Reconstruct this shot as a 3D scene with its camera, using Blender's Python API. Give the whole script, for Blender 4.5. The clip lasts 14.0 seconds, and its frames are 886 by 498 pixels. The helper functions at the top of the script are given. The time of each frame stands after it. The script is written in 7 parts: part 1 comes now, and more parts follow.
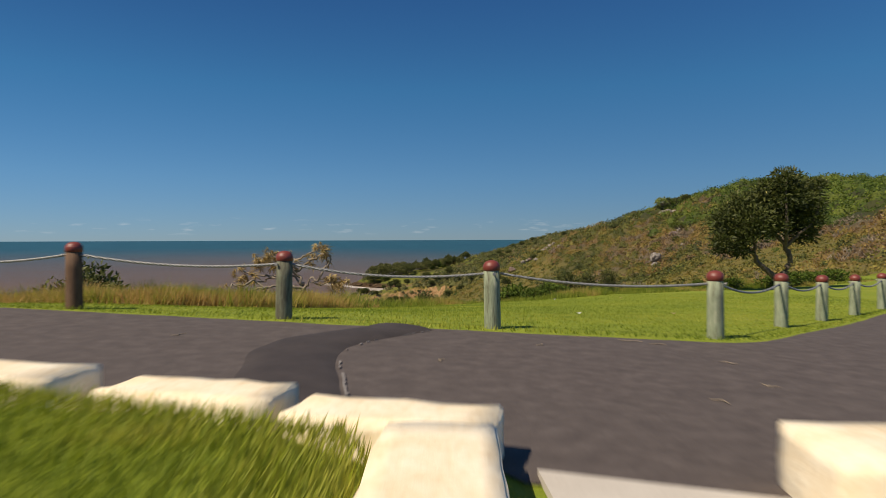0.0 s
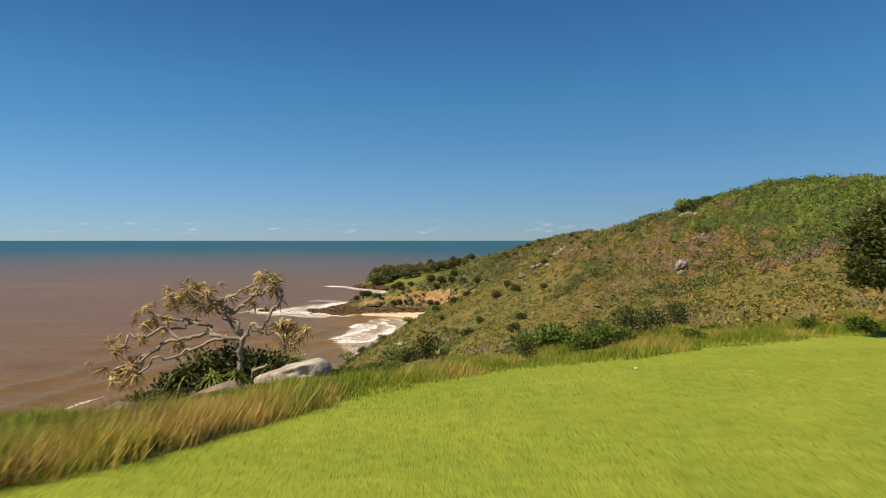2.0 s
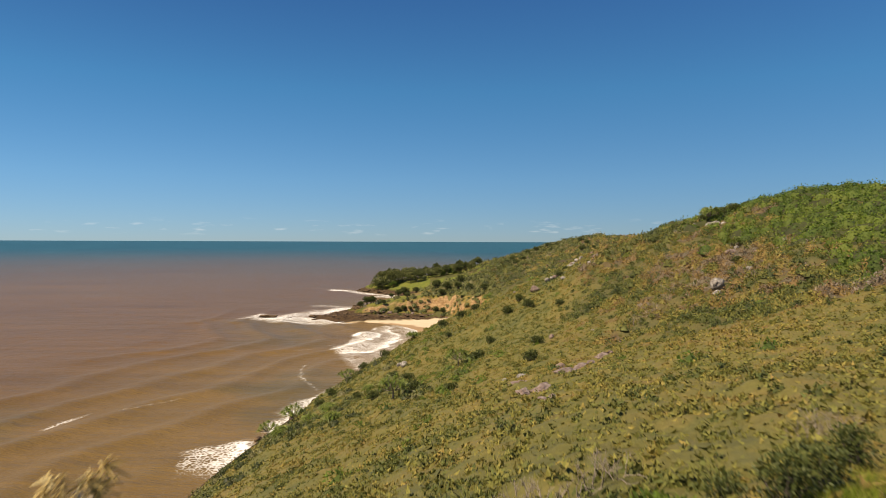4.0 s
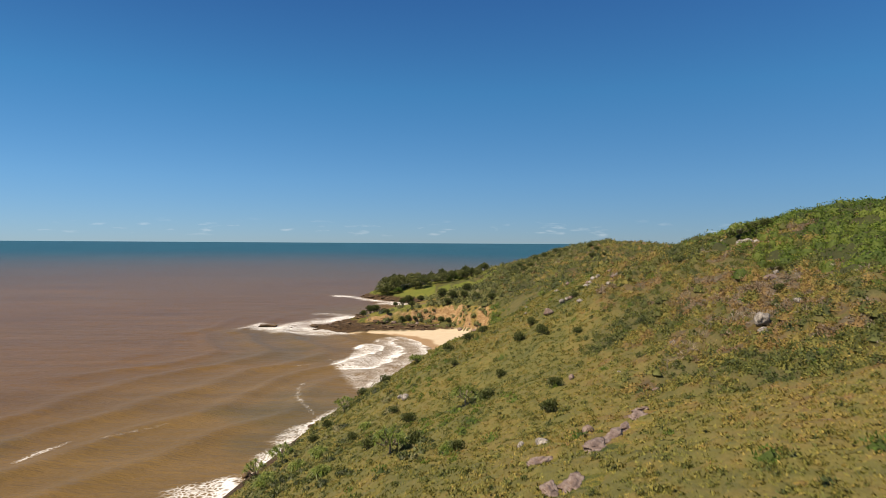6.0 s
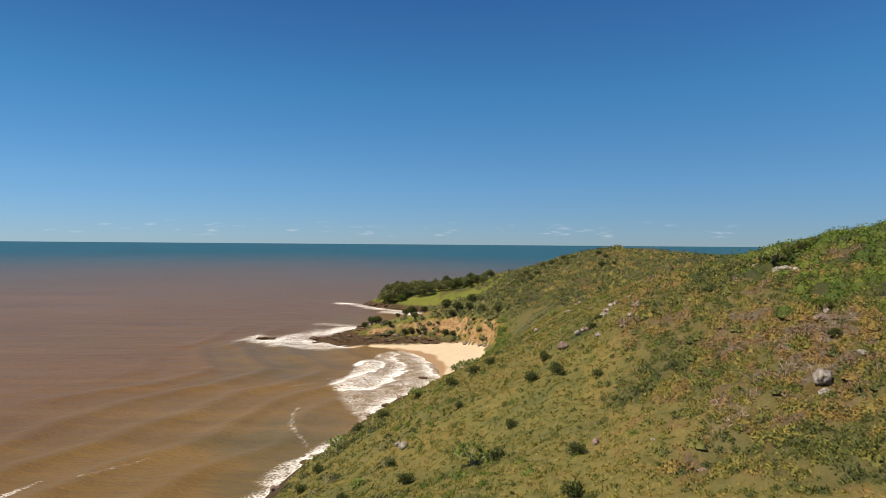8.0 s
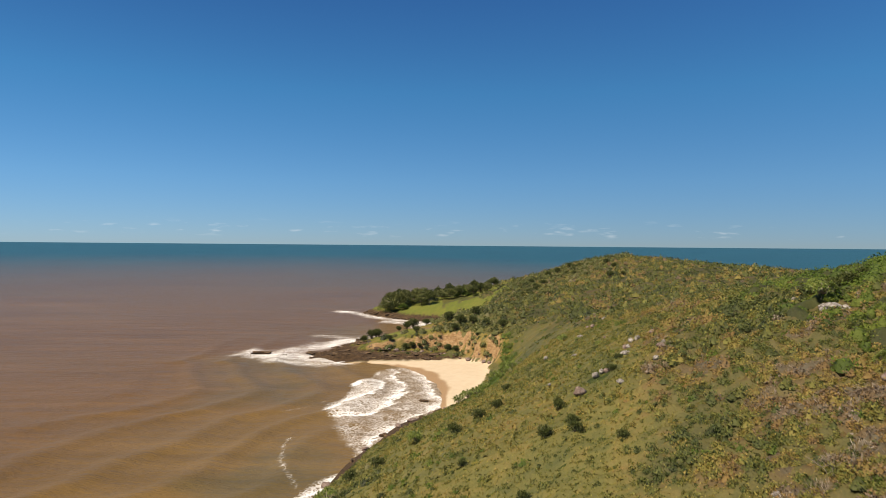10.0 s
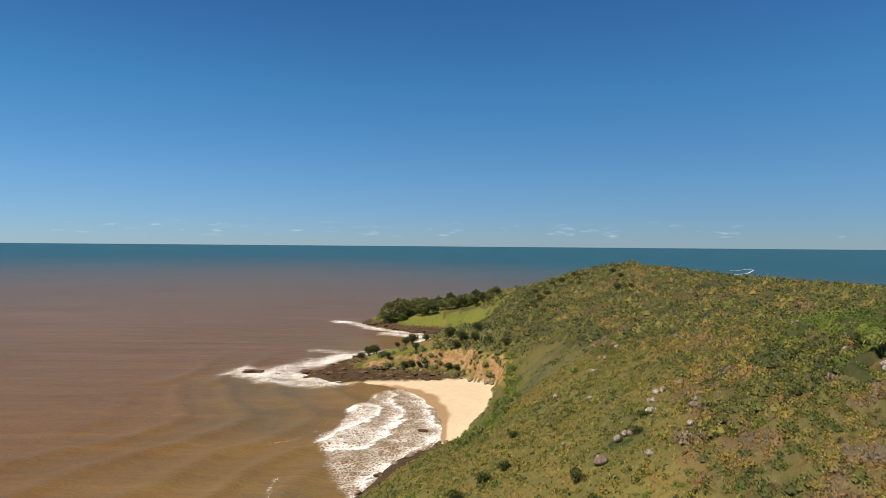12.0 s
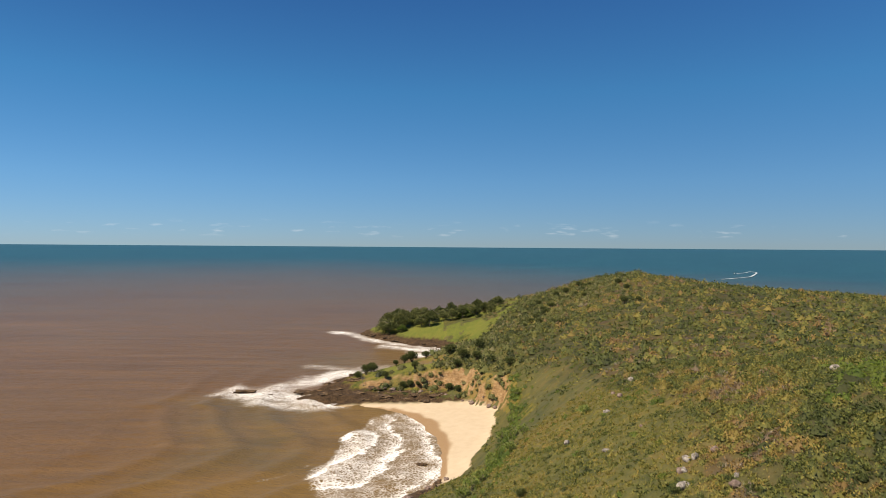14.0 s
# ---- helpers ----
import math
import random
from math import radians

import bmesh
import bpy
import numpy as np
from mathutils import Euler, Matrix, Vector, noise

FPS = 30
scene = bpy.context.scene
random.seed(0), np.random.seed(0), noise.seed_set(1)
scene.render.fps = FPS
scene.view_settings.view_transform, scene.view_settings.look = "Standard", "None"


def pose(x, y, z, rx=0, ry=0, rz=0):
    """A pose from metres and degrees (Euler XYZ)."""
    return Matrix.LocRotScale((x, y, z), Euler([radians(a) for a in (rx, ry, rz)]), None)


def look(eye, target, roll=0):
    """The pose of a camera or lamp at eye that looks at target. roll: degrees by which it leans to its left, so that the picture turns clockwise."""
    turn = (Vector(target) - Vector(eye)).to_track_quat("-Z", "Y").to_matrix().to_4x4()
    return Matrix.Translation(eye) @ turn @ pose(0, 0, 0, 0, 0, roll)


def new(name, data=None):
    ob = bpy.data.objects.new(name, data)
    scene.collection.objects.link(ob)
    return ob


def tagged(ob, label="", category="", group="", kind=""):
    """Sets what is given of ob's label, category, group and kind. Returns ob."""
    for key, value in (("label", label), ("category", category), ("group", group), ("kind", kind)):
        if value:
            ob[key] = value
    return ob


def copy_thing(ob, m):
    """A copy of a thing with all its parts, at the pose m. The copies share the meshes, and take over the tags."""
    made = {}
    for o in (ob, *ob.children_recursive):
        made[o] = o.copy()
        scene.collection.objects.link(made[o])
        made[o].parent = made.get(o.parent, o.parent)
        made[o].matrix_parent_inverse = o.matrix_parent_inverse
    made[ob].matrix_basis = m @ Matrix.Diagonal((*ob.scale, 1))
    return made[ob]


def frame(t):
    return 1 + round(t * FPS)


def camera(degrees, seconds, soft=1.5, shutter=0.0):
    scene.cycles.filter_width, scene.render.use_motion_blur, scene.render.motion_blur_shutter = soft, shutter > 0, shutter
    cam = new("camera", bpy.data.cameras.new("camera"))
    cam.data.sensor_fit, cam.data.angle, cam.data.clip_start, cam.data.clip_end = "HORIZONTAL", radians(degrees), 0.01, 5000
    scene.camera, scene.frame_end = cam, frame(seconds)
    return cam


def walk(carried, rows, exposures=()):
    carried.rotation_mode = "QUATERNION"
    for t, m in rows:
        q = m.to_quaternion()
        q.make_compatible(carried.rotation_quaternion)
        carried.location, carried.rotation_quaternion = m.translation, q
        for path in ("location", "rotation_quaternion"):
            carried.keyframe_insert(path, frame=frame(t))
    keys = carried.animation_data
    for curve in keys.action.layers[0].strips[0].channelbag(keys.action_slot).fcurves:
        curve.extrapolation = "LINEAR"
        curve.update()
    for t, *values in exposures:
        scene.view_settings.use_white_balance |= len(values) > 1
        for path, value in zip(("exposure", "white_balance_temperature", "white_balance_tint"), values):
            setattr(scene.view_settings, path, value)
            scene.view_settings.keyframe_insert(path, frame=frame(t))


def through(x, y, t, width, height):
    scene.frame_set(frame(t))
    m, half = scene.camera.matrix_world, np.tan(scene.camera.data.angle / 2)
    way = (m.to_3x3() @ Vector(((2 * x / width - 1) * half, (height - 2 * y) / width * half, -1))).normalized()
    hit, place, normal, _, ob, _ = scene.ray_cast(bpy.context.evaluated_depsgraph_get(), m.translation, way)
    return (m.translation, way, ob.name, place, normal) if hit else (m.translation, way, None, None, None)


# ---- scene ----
cam = camera(68.0, 14.0, soft=0.85, shutter=0.6)
PATH = [
    (0, (-1.194, -9.665, 1.320), (-0.234, 10.335, 1.008), -0.20),
    (0.1, (-1.175, -9.213, 1.333), (-0.222, 10.787, 1.022), -0.19),
    (0.2, (-1.157, -8.750, 1.349), (-0.210, 11.250, 1.038), -0.18),
    (0.3, (-1.138, -8.275, 1.369), (-0.197, 11.725, 1.058), -0.17),
    (0.4, (-1.118, -7.789, 1.392), (-0.184, 12.211, 1.081), -0.16),
    (0.5, (-1.099, -7.290, 1.419), (-0.171, 12.710, 1.109), -0.15),
    (0.6, (-1.079, -6.780, 1.451), (-0.158, 13.220, 1.141), -0.14),
    (0.7, (-1.059, -6.257, 1.487), (-0.145, 13.743, 1.178), -0.13),
    (0.8, (-1.040, -5.724, 1.528), (-0.133, 14.276, 1.220), -0.12),
    (0.9, (-1.022, -5.181, 1.574), (-0.122, 14.819, 1.266), -0.11),
    (1, (-1.006, -4.632, 1.624), (-0.113, 15.368, 1.316), -0.10),
    (1.1, (-0.993, -4.082, 1.677), (-0.107, 15.918, 1.370), -0.09),
    (1.2, (-0.981, -3.535, 1.733), (-0.103, 16.465, 1.426), -0.08),
    (1.35, (-0.967, -2.732, 1.816), (-0.099, 17.268, 1.511), -0.07),
    (1.5, (-0.952, -1.957, 1.890), (-0.095, 18.043, 1.587), -0.05),
    (1.75, (-0.917, -0.709, 1.989), (-0.079, 19.291, 1.689), -0.03),
    (2, (-0.878, 0.586, 2.081), (-0.059, 20.586, 1.784), 0.00),
    (2.25, (-0.852, 2.015, 2.207), (-0.053, 22.015, 1.913), 0.03),
    (2.5, (-0.838, 3.526, 2.386), (-0.059, 23.526, 2.095), 0.05),
    (2.75, (-0.826, 5.017, 2.615), (-0.068, 25.017, 2.328), 0.08),
    (3, (-0.813, 6.441, 2.883), (-0.076, 26.441, 2.599), 0.10),
    (3.5, (-0.791, 9.135, 3.490), (-0.098, 29.135, 3.214), 0.15),
    (4, (-0.771, 11.759, 4.156), (-0.123, 31.759, 3.888), 0.20),
    (4.5, (-0.732, 14.464, 4.885), (-0.129, 34.464, 4.625), 0.24),
    (5, (-0.649, 17.363, 5.705), (-0.092, 37.363, 5.453), 0.28),
    (5.5, (-0.508, 20.497, 6.644), (0.003, 40.497, 6.398), 0.32),
    (6, (-0.319, 23.817, 7.702), (0.148, 43.817, 7.463), 0.35),
    (6.5, (-0.120, 27.187, 8.841), (0.304, 47.187, 8.607), 0.38),
    (7, (0.047, 30.478, 10.013), (0.432, 50.478, 9.785), 0.41),
    (7.5, (0.172, 33.660, 11.194), (0.520, 53.660, 10.971), 0.43),
    (8, (0.270, 36.804, 12.385), (0.584, 56.804, 12.166), 0.45),
    (8.5, (0.365, 40.040, 13.604), (0.648, 60.040, 13.387), 0.47),
    (9, (0.479, 43.464, 14.873), (0.736, 63.464, 14.659), 0.48),
    (9.5, (0.613, 47.080, 16.211), (0.849, 67.080, 15.999), 0.49),
    (10, (0.760, 50.839, 17.628), (0.977, 70.839, 17.416), 0.49),
    (10.5, (0.907, 54.673, 19.125), (1.110, 74.673, 18.914), 0.49),
    (11, (1.042, 58.505, 20.695), (1.235, 78.505, 20.483), 0.48),
    (11.5, (1.151, 62.260, 22.326), (1.336, 82.260, 22.114), 0.48),
    (12, (1.223, 65.883, 23.995), (1.404, 85.883, 23.781), 0.47),
    (12.5, (1.258, 69.363, 25.676), (1.435, 89.363, 25.461), 0.46),
    (13, (1.283, 72.777, 27.344), (1.456, 92.777, 27.128), 0.44),
    (13.5, (1.349, 76.243, 28.989), (1.517, 96.243, 28.773), 0.43),
    (14, (1.499, 79.841, 30.617), (1.659, 99.841, 30.401), 0.41),
]
walk(cam, [(t, look(eye, target, roll)) for t, eye, target, roll in PATH],
     exposures=[(0, 0.14, 7100, 10), (0.4, 0.2, 7100, 10), (0.6, 0.4, 6700, 10), (0.9, 0.68, 6500, 10), (1.4, 0.63, 6800, 10), (2.0, 0.58, 7500, 10),
                (3.0, 0.66, 7800, 10), (5.0, 0.57, 7200, 10), (6.5, 0.55, 7000, 10), (14, 0.53, 7000, 10)])

# ---------------------------------------------------------------- light
SUN_TO = Vector((-0.60, -0.38, 0.92)).normalized()      # direction towards the sun
world = bpy.data.worlds.new("sky")
scene.world = world
world.use_nodes = True
wn, wl = world.node_tree.nodes, world.node_tree.links
wn.clear()

w_co = wn.new("ShaderNodeTexCoord")
w_map = wn.new("ShaderNodeMapping")
w_map.inputs["Location"].default_value = (0, 0, 0.028)
sky = wn.new("ShaderNodeTexSky")
sky.sky_type = "NISHITA"
sky.sun_disc = False
sky.sun_elevation = math.asin(SUN_TO.z)
sky.sun_rotation = -math.atan2(SUN_TO.x, SUN_TO.y)
sky.altitude = 0
sky.air_density, sky.dust_density, sky.ozone_density = 0.75, 0.35, 3.5
# a thin row of small fair-weather clouds low over the sea
w_sep = wn.new("ShaderNodeSeparateXYZ")
w_cmap = wn.new("ShaderNodeMapping")
w_cmap.inputs["Scale"].default_value = (26, 26, 150)
w_noise = wn.new("ShaderNodeTexNoise")
w_noise.inputs["Scale"].default_value = 1.0
w_noise.inputs["Detail"].default_value = 4.0
w_r1 = wn.new("ShaderNodeMapRange")
w_r1.inputs[1].default_value, w_r1.inputs[2].default_value = 0.60, 0.74
w_r2 = wn.new("ShaderNodeValToRGB")
for e, (p, v) in zip([w_r2.color_ramp.elements[0], w_r2.color_ramp.elements[1]], ((0.006, 0.0), (0.012, 1.0))):
    e.position, e.color = p, (v, v, v, 1)
for p, v in ((0.02, 0.9), (0.034, 0.0)):
    e = w_r2.color_ramp.elements.new(p)
    e.color = (v, v, v, 1)
w_mul = wn.new("ShaderNodeMath")
w_mul.operation = "MULTIPLY"
w_mul2 = wn.new("ShaderNodeMath")
w_mul2.operation = "MULTIPLY"
w_mul2.inputs[1].default_value = 0.22
w_mix = wn.new("ShaderNodeMix")
w_mix.data_type = "RGBA"
w_mix.inputs["B"].default_value = (8.0, 8.2, 8.6, 1)
w_bg = wn.new("ShaderNodeBackground")
w_bg.inputs["Strength"].default_value = 0.092
w_out = wn.new("ShaderNodeOutputWorld")
wl.new(w_co.outputs["Generated"], w_map.inputs["Vector"])
wl.new(w_map.outputs["Vector"], sky.inputs["Vector"])
wl.new(w_co.outputs["Generated"], w_cmap.inputs["Vector"])
wl.new(w_co.outputs["Generated"], w_sep.inputs["Vector"])
wl.new(w_cmap.outputs["Vector"], w_noise.inputs["Vector"])
wl.new(w_noise.outputs["Fac"], w_r1.inputs[0])
wl.new(w_sep.outputs["Z"], w_r2.inputs["Fac"])
wl.new(w_r1.outputs[0], w_mul.inputs[0])
wl.new(w_r2.outputs["Color"], w_mul.inputs[1])
wl.new(w_mul.outputs[0], w_mul2.inputs[0])
wl.new(w_mul2.outputs[0], w_mix.inputs["Factor"])
w_air = wn.new("ShaderNodeValToRGB")           # clear, deep blue air
for e, (p, c) in zip([w_air.color_ramp.elements[0], w_air.color_ramp.elements[1]], ((0.0, (0.44, 0.53, 0.66, 1)), (0.09, (0.39, 0.64, 0.80, 1)))):
    e.position, e.color = p, c
for p, c in ((0.22, (0.27, 0.70, 0.90, 1)), (0.42, (0.20, 0.525, 0.88, 1))):
    e = w_air.color_ramp.elements.new(p)
    e.color = c
w_sat = wn.new("ShaderNodeMix")
w_sat.data_type, w_sat.blend_type = "RGBA", "MULTIPLY"
w_sat.inputs["Factor"].default_value = 1.0
wl.new(w_sep.outputs["Z"], w_air.inputs["Fac"])
wl.new(sky.outputs["Color"], w_sat.inputs["A"])
wl.new(w_air.outputs["Color"], w_sat.inputs["B"])
wl.new(w_sat.outputs["Result"], w_mix.inputs["A"])
wl.new(w_mix.outputs["Result"], w_bg.inputs["Color"])
wl.new(w_bg.outputs["Background"], w_out.inputs["Surface"])

sun_data = bpy.data.lights.new("sun", "SUN")
sun_data.energy = 5.0
sun_data.angle = radians(0.53)
sun_data.color = (1.0, 0.92, 0.80)
sun = new("sun", sun_data)
sun.matrix_world = look(SUN_TO * 300, (0, 0, 0))

# ---------------------------------------------------------------- small tools
RNG = np.random.default_rng(7)


def part(name, bm, material, parent=None, label="", smooth=False):
    """Link a bmesh as one mesh object, under a thing or a part."""
    me = bpy.data.meshes.new(name)
    bm.to_mesh(me)
    bm.free()
    if smooth:
        me.polygons.foreach_set("use_smooth", np.ones(len(me.polygons), bool))
    me.materials.append(material)
    ob = new(name, me)
    if parent:
        ob.parent = parent
    return tagged(ob, label)


def np_mesh(name, verts, faces, material, parent=None, label="", smooth=False, attrs=None):
    """One mesh object from arrays of corners and of three- or four-sided faces."""
    me = bpy.data.meshes.new(name)
    verts = np.asarray(verts, np.float32).reshape(-1, 3)
    faces = [f for f in (faces if isinstance(faces, (list, tuple)) else [faces]) if len(f)]
    me.vertices.add(len(verts))
    me.vertices.foreach_set("co", verts.ravel())
    loops = np.concatenate([np.asarray(f, np.int32).ravel() for f in faces])
    sizes = np.concatenate([np.full(len(f), np.asarray(f).shape[1], np.int32) for f in faces])
    me.loops.add(len(loops))
    me.loops.foreach_set("vertex_index", loops)
    me.polygons.add(len(sizes))
    me.polygons.foreach_set("loop_start", np.concatenate([[0], np.cumsum(sizes)[:-1]]).astype(np.int32))
    if smooth:
        me.polygons.foreach_set("use_smooth", np.ones(len(sizes), bool))
    for key, val in (attrs or {}).items():
        val = np.asarray(val, np.float32)
        if val.ndim == 1:
            me.attributes.new(key, "FLOAT", "POINT").data.foreach_set("value", val)
        else:
            me.attributes.new(key, "FLOAT_VECTOR", "POINT").data.foreach_set("vector", val.ravel())
    me.update(calc_edges=True)
    me.materials.append(material)
    ob = new(name, me)
    if parent:
        ob.parent = parent
    return tagged(ob, label)


def smooth01(a, lo, hi):
    t = np.clip((a - lo) / (hi - lo), 0, 1)
    return t * t * (3 - 2 * t)


LATTICE = RNG.random((256, 256))


def vnoise(x, y):
    """Smooth random field, 0 to 1, with a period of about one unit."""
    xi, yi = np.floor(x).astype(int), np.floor(y).astype(int)
    fx, fy = x - xi, y - yi
    fx, fy = fx * fx * (3 - 2 * fx), fy * fy * (3 - 2 * fy)
    a, b = LATTICE[xi % 256, yi % 256], LATTICE[(xi + 1) % 256, yi % 256]
    c, d = LATTICE[xi % 256, (yi + 1) % 256], LATTICE[(xi + 1) % 256, (yi + 1) % 256]
    return (a * (1 - fx) + b * fx) * (1 - fy) + (c * (1 - fx) + d * fx) * fy


def fbm(x, y, octaves=4):
    s, amp, tot = 0.0, 1.0, 0.0
    for k in range(octaves):
        s = s + amp * vnoise(x * 2 ** k + 17.3 * k, y * 2 ** k + 5.1 * k)
        tot += amp
        amp *= 0.5
    return s / tot


# ---------------------------------------------------------------- the lie of the land
SEA = -39.5
SECTIONS = []


def section(y, *xz):
    """A cross-section of the land at y: pairs of x and height."""
    SECTIONS.append((y, xz[0::2], xz[1::2]))


section(-60, -80, -42, -40, -18, -22, 0.9, 0, 0.0, 40, -1.2, 120, 4, 420, 4)
section(-12, -70, -42, -38, -18, -20, 0.8, -8, 0.4, 0, 0.0, 8, -0.4, 40, -1.2, 120, 5, 420, 5)
section(1, -62, -42, -34, -18, -17, 0.0, -8, 0.40, 0, 0.0, 8, -0.4, 30, -1.0, 70, 2, 120, 6, 420, 6)
section(10, -56, -42, -32, -20, -22, -6, -16, -1.9, -12, -1.0, -7, -0.74, 0, -0.75, 8, -0.72, 18, -0.75, 40, 0, 80, 3, 120, 6, 420, 6)
section(18, -53, -42, -28, -20, -14, -5, -10, -2.75, -5, -1.78, 0, -1.45, 8, -1.15, 18, -1.1, 40, -0.5, 80, 3.5, 120, 8, 420, 8)
section(25, -51, -42, -24, -20, -8, -5.0, -3, -3.2, 3, -2.3, 7, -1.6, 18, -1.4, 40, -0.6, 80, 4, 120, 9, 420, 8)
section(42, -47, -42, -21, -20, -5, -8.8, 2, -6.0, 9.4, -4.1, 16, -3.2, 24, -2.6, 45, -0.2, 80, 5, 120, 11, 420, 8)
section(70, -46, -42, -20, -22, 0, -12, 7, -9.2, 12.5, -7.8, 18, -6.6, 23, -4.9, 34, -2.8, 45, -0.2, 80, 7, 120, 13, 420, 8)
section(100, -45, -42, -23, -26.5, -5, -18, 10, -13.4, 22.6, -10.3, 27, -9.2, 38, -5.7, 50, -1, 80, 8, 120, 14, 420, 8)
section(125, -43, -42, -25, -28, -4.7, -21, 6, -17.3, 18, -11.8, 26, -9.5, 35, -5.6, 41, -4.3, 54, 0.6, 80, 9, 120, 14, 420, 6)
section(157, -39, -42, -33, -38, -4, -20.8, 20, -9.4, 30, -4.0, 37, -0.4, 50, 4.6, 63, 7.6, 70, 10.5, 78, 13.2, 95, 16.2, 120, 16.5, 150, 12, 420, 3)
section(180, -34, -42, -28, -37, 0, -19.5, 20, -9.6, 36, -2.0, 50, 2.5, 65, 7.2, 72, 10.8, 80, 13.2, 100, 16.6, 125, 14.5, 420, 2)
section(203, -26, -42, -20, -36, 0, -24, 32, -9.6, 50, 0, 70, 5.5, 87, 9, 110, 9, 160, 5, 420, 1)
section(240, -18, -42, -12, -38, 2, -31.5, 15, -25.4, 37, -10.6, 50, -5, 75, 0.5, 110, 3.0, 200, 2, 420, -1)
section(272, -6, -42, 5, -39, 12, -36.8, 22, -29, 40, -14.5, 60, -6, 85, -2.5, 120, 0.5, 200, 1, 420, -3)
section(298, -10, -41.5, 4, -39.3, 18, -37.8, 26, -32, 38, -20, 58, -10.5, 86, -5, 120, -1.5, 200, 0, 420, -4)
section(322, -30, -42, 0, -39.4, 16, -38, 24, -37.2, 31, -30, 44, -19, 60, -12, 90, -5.6, 170, -0.5, 300, -3.5, 420, -5)
section(345, -60, -44, -24, -41, -9, -39.4, 10, -38.2, 26.5, -37.0, 28.5, -34, 31, -25.5, 52, -15.5, 90, -6, 170, -0.5, 300, -3.5, 420, -6)
section(352, -64, -44, -36, -41, -20, -39.4, -6, -38.6, 10, -38.0, 22.5, -37, 24.5, -33.5, 27, -25.2, 56, -15, 96, -6, 170, 0, 300, -4, 420, -6)
section(358, -66, -44, -48, -40.6, -34, -39.2, -10, -38.3, 8, -37.6, 17, -37, 19.5, -34.5, 22.5, -26.2, 58, -14.5, 100, -6, 170, 0, 300, -4, 420, -6)
section(366, -68, -43, -60, -40.0, -50, -38.6, -30, -37.7, -10, -37.0, 8, -36.6, 13, -36, 18, -27, 36, -21, 64, -13.5, 104, -5.5, 170, 0, 300, -4, 420, -7)
section(375, -68, -43, -61, -39.4, -50, -37.8, -34, -37.0, -10, -36.4, 4, -36.2, 9, -35, 14, -27.8, 32, -21.5, 68, -12.5, 106, -5, 170, 0.5, 300, -4, 420, -7)
section(378, -68, -43, -61, -39.4, -48, -37.8, -36, -36.9, -29, -36.4, -20, -36.2, -8, -36.0, 2, -35.4, 8, -29.5, 20, -25, 34, -20.5, 70, -11.5, 108, -4.5, 170, 0.7, 300, -4, 420, -7)
section(382, -68, -43, -60, -39.5, -48, -38, -37, -36.4, -29, -32.6, -18, -30.4, -8, -29.4, 6, -27.6, 18, -24.6, 34, -19.8, 74, -10.7, 110, -4, 170, 1, 300, -4, 420, -7)
section(402, -64, -43, -56, -39.8, -46, -38, -36, -35, -25, -31.5, -5, -28, 15, -22.5, 40, -16.5, 80, -9, 120, -2, 170, 2, 300, -4, 420, -8)
section(430, -48, -43, -32, -40, -12, -34, 15, -24.5, 40, -17.5, 80, -9.3, 120, -0.5, 165, 4, 300, -5, 420, -8)
section(470, -16, -43, 6, -39.2, 24, -31, 45, -21, 80, -10, 120, 0, 150, 5.5, 180, 3.5, 300, -5, 420, -9)
section(505, -8, -42, 18, -39, 30, -34, 46, -23, 75, -11.5, 120, 1, 148, 7, 180, 4, 230, -3, 330, -6.5, 420, -10)
section(528, -26, -42, -14, -38.8, 6, -36.5, 28, -29, 55, -18, 85, -9, 122, 2.5, 146, 7, 172, 4.6, 200, -1, 260, -5, 330, -7, 420, -11)
section(545, -42, -42, -32, -38.6, -22, -35, 0, -30.5, 35, -22.5, 58, -15.5, 90, -6, 125, 3.2, 145, 6.8, 170, 4.8, 200, -1, 260, -5.5, 330, -7.5, 420, -13)
section(578, -62, -42, -54, -38.6, -38, -32, 0, -27, 40, -20.5, 60, -13.5, 90, -6, 120, 2.4, 145, 6.8, 170, 4, 200, -1.5, 260, -6, 340, -8, 420, -16)
section(620, -60, -43, -35, -37, 0, -30, 40, -22.5, 80, -14, 120, -4, 150, -1, 200, -7, 330, -12, 420, -20)
section(690, -40, -44, 20, -41, 60, -34, 150, -26, 330, -30, 420, -34)
section(760, -40, -46, 420, -46)

GX, GY = np.arange(-110, 431), np.arange(-60, 761)
rows_z = np.array([np.interp(GX, xs, zs) for _, xs, zs in SECTIONS])
sec_y = np.array([s[0] for s in SECTIONS], float)
LAND = np.array([np.interp(GY, sec_y, rows_z[:, i]) for i in range(len(GX))])     # indexed x, y


def blurred(a, sigma):
    r = int(3 * sigma + 1)
    k = np.exp(-0.5 * (np.arange(-r, r + 1) / sigma) ** 2)
    k /= k.sum()
    for axis in (0, 1):
        p = np.pad(a, [(r, r) if ax == axis else (0, 0) for ax in (0, 1)], mode="edge")
        a = np.apply_along_axis(lambda v: np.convolve(v, k, "valid"), axis, p)
    return a


soft_a, soft_b = blurred(LAND, 1.0), blurred(LAND, 3.2)
keep = (smooth01(GY, 335, 345) * (1 - smooth01(GY, 405, 420)))[None, :] * (1 - smooth01(GX, 45, 60))[:, None]
keep = np.maximum(keep, (1 - smooth01(GY, 20, 32))[None, :] * np.ones((len(GX), 1)))
LAND = soft_b * (1 - keep) + soft_a * keep

